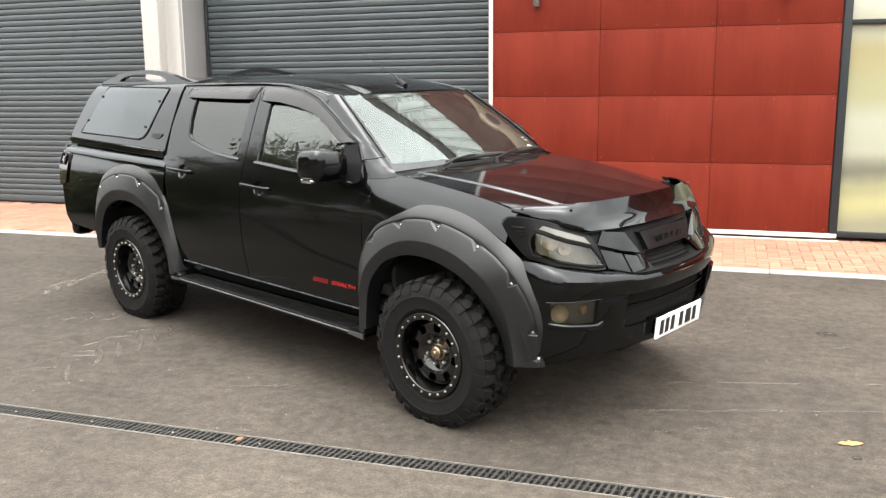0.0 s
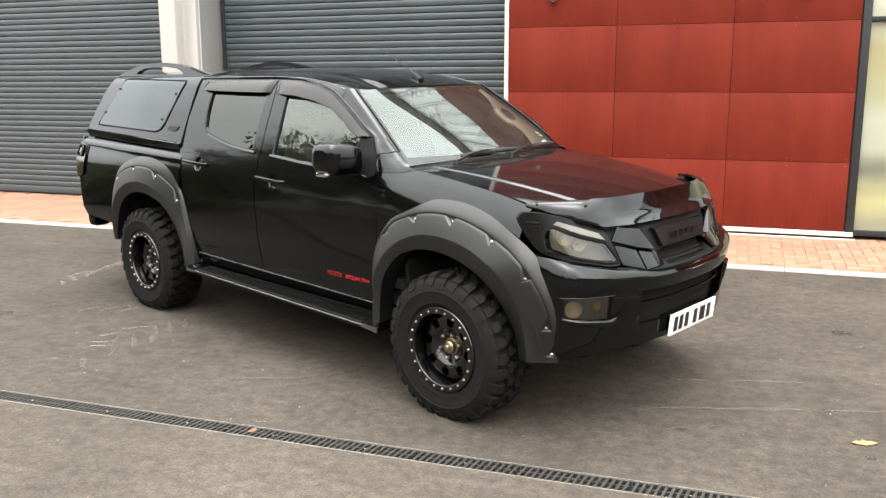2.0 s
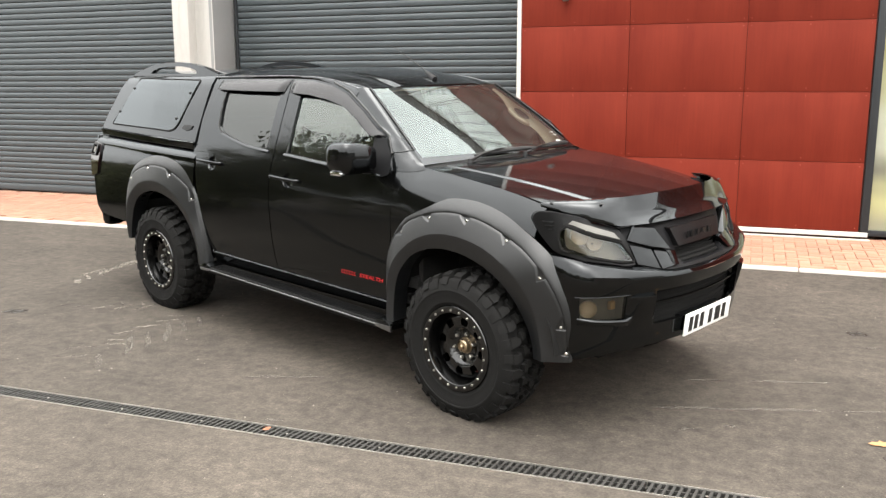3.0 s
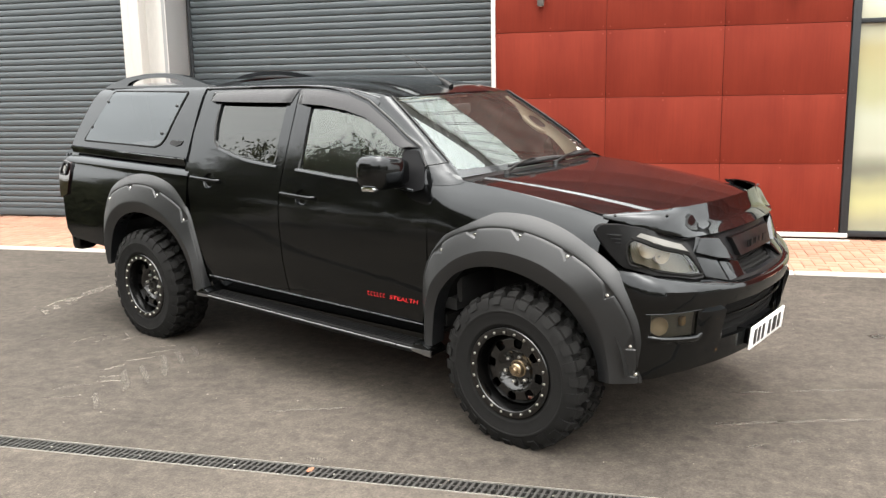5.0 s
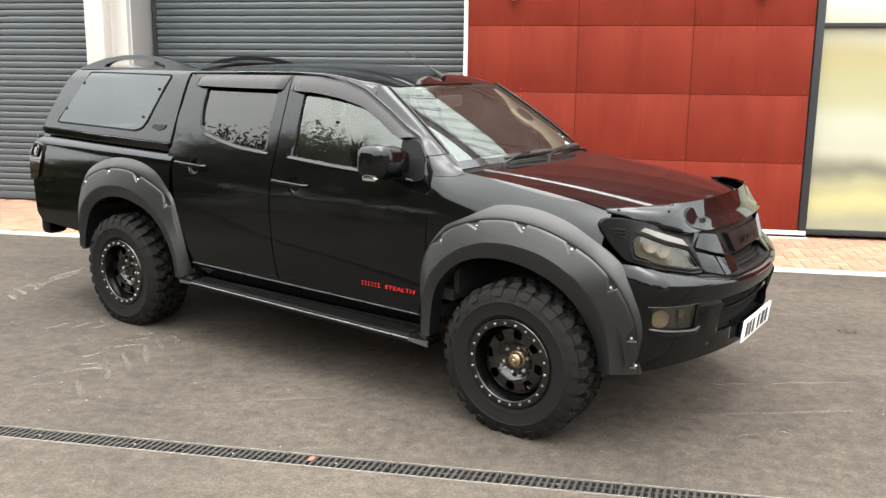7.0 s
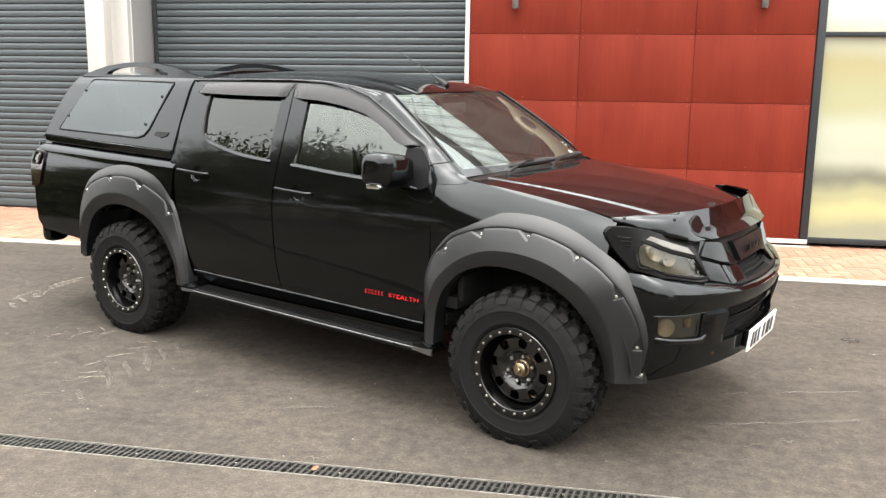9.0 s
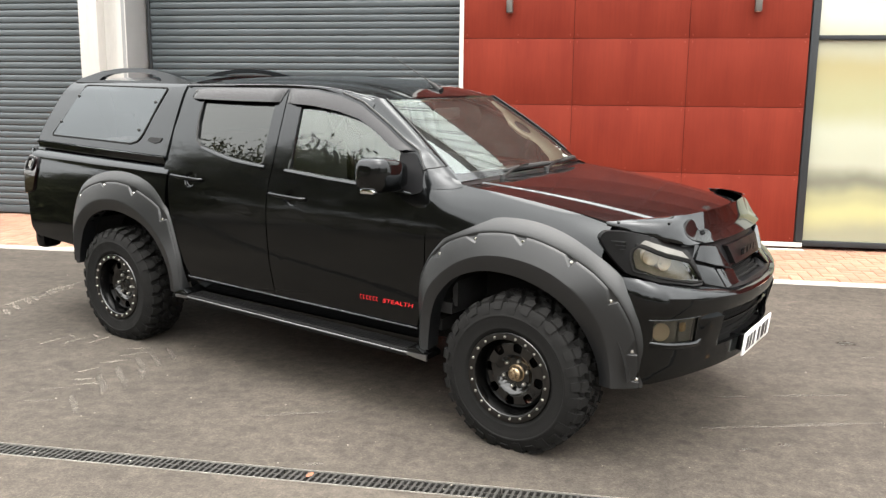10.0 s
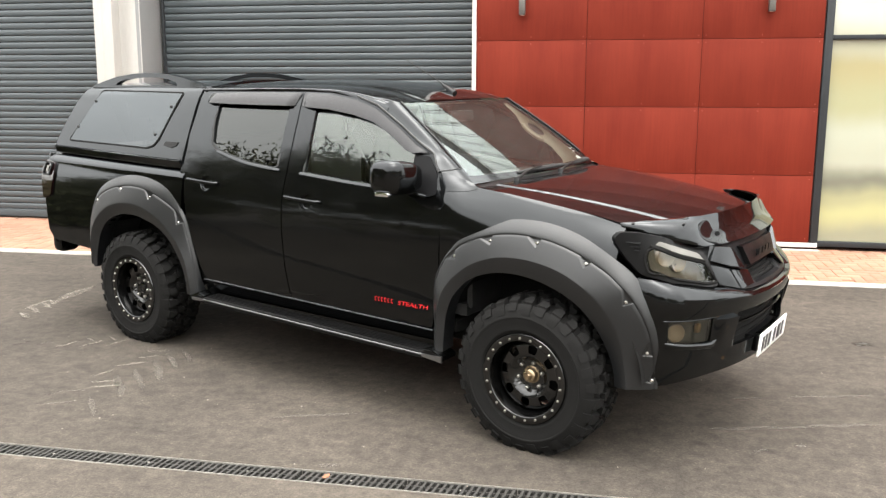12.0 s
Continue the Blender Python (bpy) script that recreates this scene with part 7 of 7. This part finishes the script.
def scatter_stones():
    verts, faces = [], []
    r = random.Random(33)
    for _ in range(420):
        x, y = r.uniform(-5.5, 3.0), r.uniform(2.2, 7.6)
        if abs(y - 3.565) < 0.09 and r.random() < 0.5:
            continue
        q = 0.0016 + 0.0045 * r.random() ** 3
        b = len(verts)
        z = ground_z(y)
        a0 = r.uniform(0, 6)
        for k in range(5):
            a = a0 + 1.2566 * k
            verts.append((x + q * math.cos(a), y + q * math.sin(a), z))
        for k in range(5):
            a = a0 + 1.2566 * k + 0.3
            verts.append((x + 0.6 * q * math.cos(a), y + 0.6 * q * math.sin(a), z + 0.7 * q))
        faces += [(b + k, b + (k + 1) % 5, b + 5 + (k + 1) % 5, b + 5 + k) for k in range(5)] + [tuple(range(b + 5, b + 10))]
    me = bpy.data.meshes.new("loose_grit")
    me.from_pydata(verts, [], faces)
    me.materials.append(GRIT)
    return tagged(new("loose_grit", me), "scattered pale grit on the asphalt", "grit", kind="stuff")


scatter_stones()

# ---- out of view: mirrored tall hedge; trees and long hedge added to darken reflections ----
def build_tree(x, y, h, spread, seed):
    rng = random.Random(seed)
    t = tagged(empty("tree"), "leafy green tree added out of view round the yard", "tree", group="trees across the yard")
    t.location = (x, y, 0.0)
    tr = tube([(0, 0, 0), (0.1, 0.05, h * 0.25), (0.0, 0.1, h * 0.55), (0.1, 0, h * 0.85)], [0.22, 0.17, 0.11, 0.03], 8)
    limbs = []
    for k in range(7):
        a = rng.uniform(0, 6.28)
        z = h * rng.uniform(0.25, 0.7)
        L = spread * rng.uniform(0.4, 0.8)
        limbs.append(((0, 0, z), (0.5 * L * math.cos(a), 0.5 * L * math.sin(a), z + 0.25 * L), (L * math.cos(a), L * math.sin(a), z + 0.6 * L)))
    part("trunk", tr, BARK, t)
    for L in limbs:
        part("limb", tube(L, [0.08, 0.05, 0.02], 6), BARK, t)
    verts, faces = [], []
    clumps = [(rng.uniform(-1, 1) * spread * 0.85, rng.uniform(-1, 1) * spread * 0.85, h * rng.uniform(0.28, 0.98), rng.uniform(0.35, 0.95)) for _ in range(120)]
    for cx, cy, cz, cr in clumps:
        k = 1 - 0.5 * max(0, cz / h - 0.5)
        for _ in range(210):
            v = Vector((rng.gauss(0, 1), rng.gauss(0, 1), rng.gauss(0, 0.8)))
            v = v.normalized() * cr * rng.uniform(0.5, 1.0)
            p = Vector((cx * k, cy * k, cz)) + v
            q = Euler((rng.uniform(0, 6), rng.uniform(0, 6), rng.uniform(0, 6))).to_matrix()
            L = rng.uniform(0.035, 0.08)
            b = len(verts)
            for d in ((-L, 0, 0), (0, -0.5 * L, 0.02), (L, 0, 0), (0, 0.5 * L, 0.02)):
                verts.append(tuple(p + q @ Vector(d)))
            faces.append((b, b + 1, b + 2, b + 3))
    me = bpy.data.meshes.new("crown")
    me.from_pydata(verts, [], faces)
    me.materials.append(LEAFGREEN)
    cr = new("crown", me)
    cr.parent = t
    return t


for k, (x, y, h, sp) in enumerate(((-12.6, -8.4, 5.6, 1.9), (-11.6, -12.4, 5.4, 2.2), (-7.5, -13.8, 5.0, 2.0), (-2.0, -14.0, 5.4, 2.2), (4.5, -14.0, 5.2, 2.2), (9.5, -13.5, 5.6, 2.3))):
    build_tree(x, y, h, sp, 11 + k)


def build_hedge(name, pts, label, width, leaf, clumps, seed):
    """A long uneven hedge of leaf clumps; each point is (x, y, height)."""
    r = random.Random(seed)
    verts, faces = [], []
    for (xa, ya, ha), (xb, yb, hb) in zip(pts, pts[1:]):
        L = math.hypot(xb - xa, yb - ya)
        for _ in range(int(L * clumps)):
            t = r.random()
            x, y = xa + (xb - xa) * t, ya + (yb - ya) * t
            top = (ha + (hb - ha) * t) * (0.93 + 0.12 * noise.noise(Vector((x, y, 3.0)) * 0.6) + 0.10 * noise.noise(Vector((x, y, 7.0)) * 2.3))
            cr = r.uniform(0.18, 0.5)
            c = Vector((x + r.uniform(-width, width), y + r.uniform(-width, width), (top - cr) * r.random() ** 0.5))
            for _ in range(90):
                v = Vector((r.gauss(0, 1), r.gauss(0, 1), r.gauss(0, 0.9))).normalized() * cr * r.uniform(0.4, 1.05)
                p = c + v
                p.z = max(p.z, 0.03)
                q = Euler((r.uniform(0, 6), r.uniform(0, 6), r.uniform(0, 6))).to_matrix()
                s2 = leaf * r.uniform(0.6, 1.4)
                b = len(verts)
                for d in ((-s2, 0, 0), (0, -0.5 * s2, 0.02), (s2, 0, 0), (0, 0.5 * s2, 0.02)):
                    verts.append(tuple(p + q @ Vector(d)))
                faces.append((b, b + 1, b + 2, b + 3))
    me = bpy.data.meshes.new(name)
    me.from_pydata(verts, [], faces)
    me.materials.append(LEAFGREEN)
    return tagged(new(name, me), label, "hedge", kind="stuff")


build_hedge("tall_hedge", [(-8.8, 5.7, 1.2), (-8.7, 4.9, 1.4), (-8.7, 4.35, 2.0), (-8.6, 3.95, 3.2), (-8.6, 3.4, 4.5), (-8.6, 2.6, 5.3), (-8.6, 1.8, 5.7), (-8.7, 0.0, 6.0), (-9.2, -4.0, 5.4)], "tall overgrown green hedge rising along the yard", 0.55, 0.034, 260, 6)
# unseen; keeps the bright horizon out of the door and bumper reflections
build_hedge("hedge", [(-9.2, -4.0, 4.9), (-11.0, -13.5, 4.6), (-6.0, -15.0, 4.4), (12.0, -15.0, 4.4), (17.0, -9.0, 4.4), (18.0, 6.0, 4.4)], "uneven green hedge added out of view to darken reflections", 0.8, 0.06, 40, 5)


# ---- brick paving, last ----
def build_paving():
    y0, y1 = KERB_N, FACE + 0.45
    z = lambda y: ground_z(y) + 0.018
    bm = bmesh.new()
    a = [bm.verts.new((x, KERB_N, z(KERB_N) - 0.012)) for x in (-12.0, 12.0)]
    b = [bm.verts.new((x, 9.95, z(9.95) - 0.012)) for x in (-12.0, 12.0)]
    bm.faces.new((a[0], a[1], b[1], b[0]))
    pav = finish(bm, "pavement", JOINT, flip_check=False)
    tagged(pav, "orange block paving in herringbone bond beside the building", "pavement", kind="structure")
    U = 0.1003
    base = []
    for w, d in ((2 * U - 0.005, U - 0.005), (U - 0.005, 2 * U - 0.005)):
        bm = boxes(((0.0, 0.0, -0.03), (w, d, 0.0)), bevel=0.003)
        base.append(finish(bm, "brick", BRICK))
    verts, faces, count, used = [], [], 0, [False, False]
    rng = random.Random(9)
    for j in range(-4, 26):
        for i in range(-130, 60):
            # herringbone: each diagonal step holds one flat and one upright brick
            for kind in (0, 1):
                if kind == 0:
                    if (i - j) % 4 != 0:
                        continue
                else:
                    if (i - j) % 4 != 3:
                        continue
                x, y = i * U, KERB_N + 0.004 + j * U
                w, d = (2 * U, U) if kind == 0 else (U, 2 * U)
                if y < KERB_N or y + d > 9.86 or x < -11.8 or x > 5.4:
                    continue
                dz = rng.uniform(-0.0015, 0.0015)
                if (count < 300) and ((-0.3 < x < 2.3 and y < 9.36) or (-8.0 < x < -6.0 and y < 8.9)):
                    src = base[kind]
                    ob = src if not used[kind] else new("brick", src.data)
                    used[kind] = True
                    ob.parent = pav
                    ob.matrix_world = Matrix.Translation((x, y, z(y) + dz)) @ Euler((math.atan(SLOPE), 0, 0)).to_matrix().to_4x4()
                    count += 1
                    continue
                g = 0.0025
                c = len(verts)
                for xx, yy, zz in ((x + g, y + g, 0), (x + w - g, y + g, 0), (x + w - g, y + d - g, 0), (x + g, y + d - g, 0)):
                    verts.append((xx, yy, z(yy) + dz))
                    verts.append((xx, yy, z(yy) - 0.02))
                faces += [(c, c + 2, c + 4, c + 6), (c, c + 1, c + 3, c + 2), (c + 2, c + 3, c + 5, c + 4), (c + 4, c + 5, c + 7, c + 6), (c + 6, c + 7, c + 1, c)]
    me = bpy.data.meshes.new("brick_field")
    me.from_pydata(verts, [], faces)
    me.materials.append(BRICKFIELD)
    ob = new("brick_field", me)
    ob.parent = pav
    ob["kind"] = "stuff"
    return pav


build_paving()
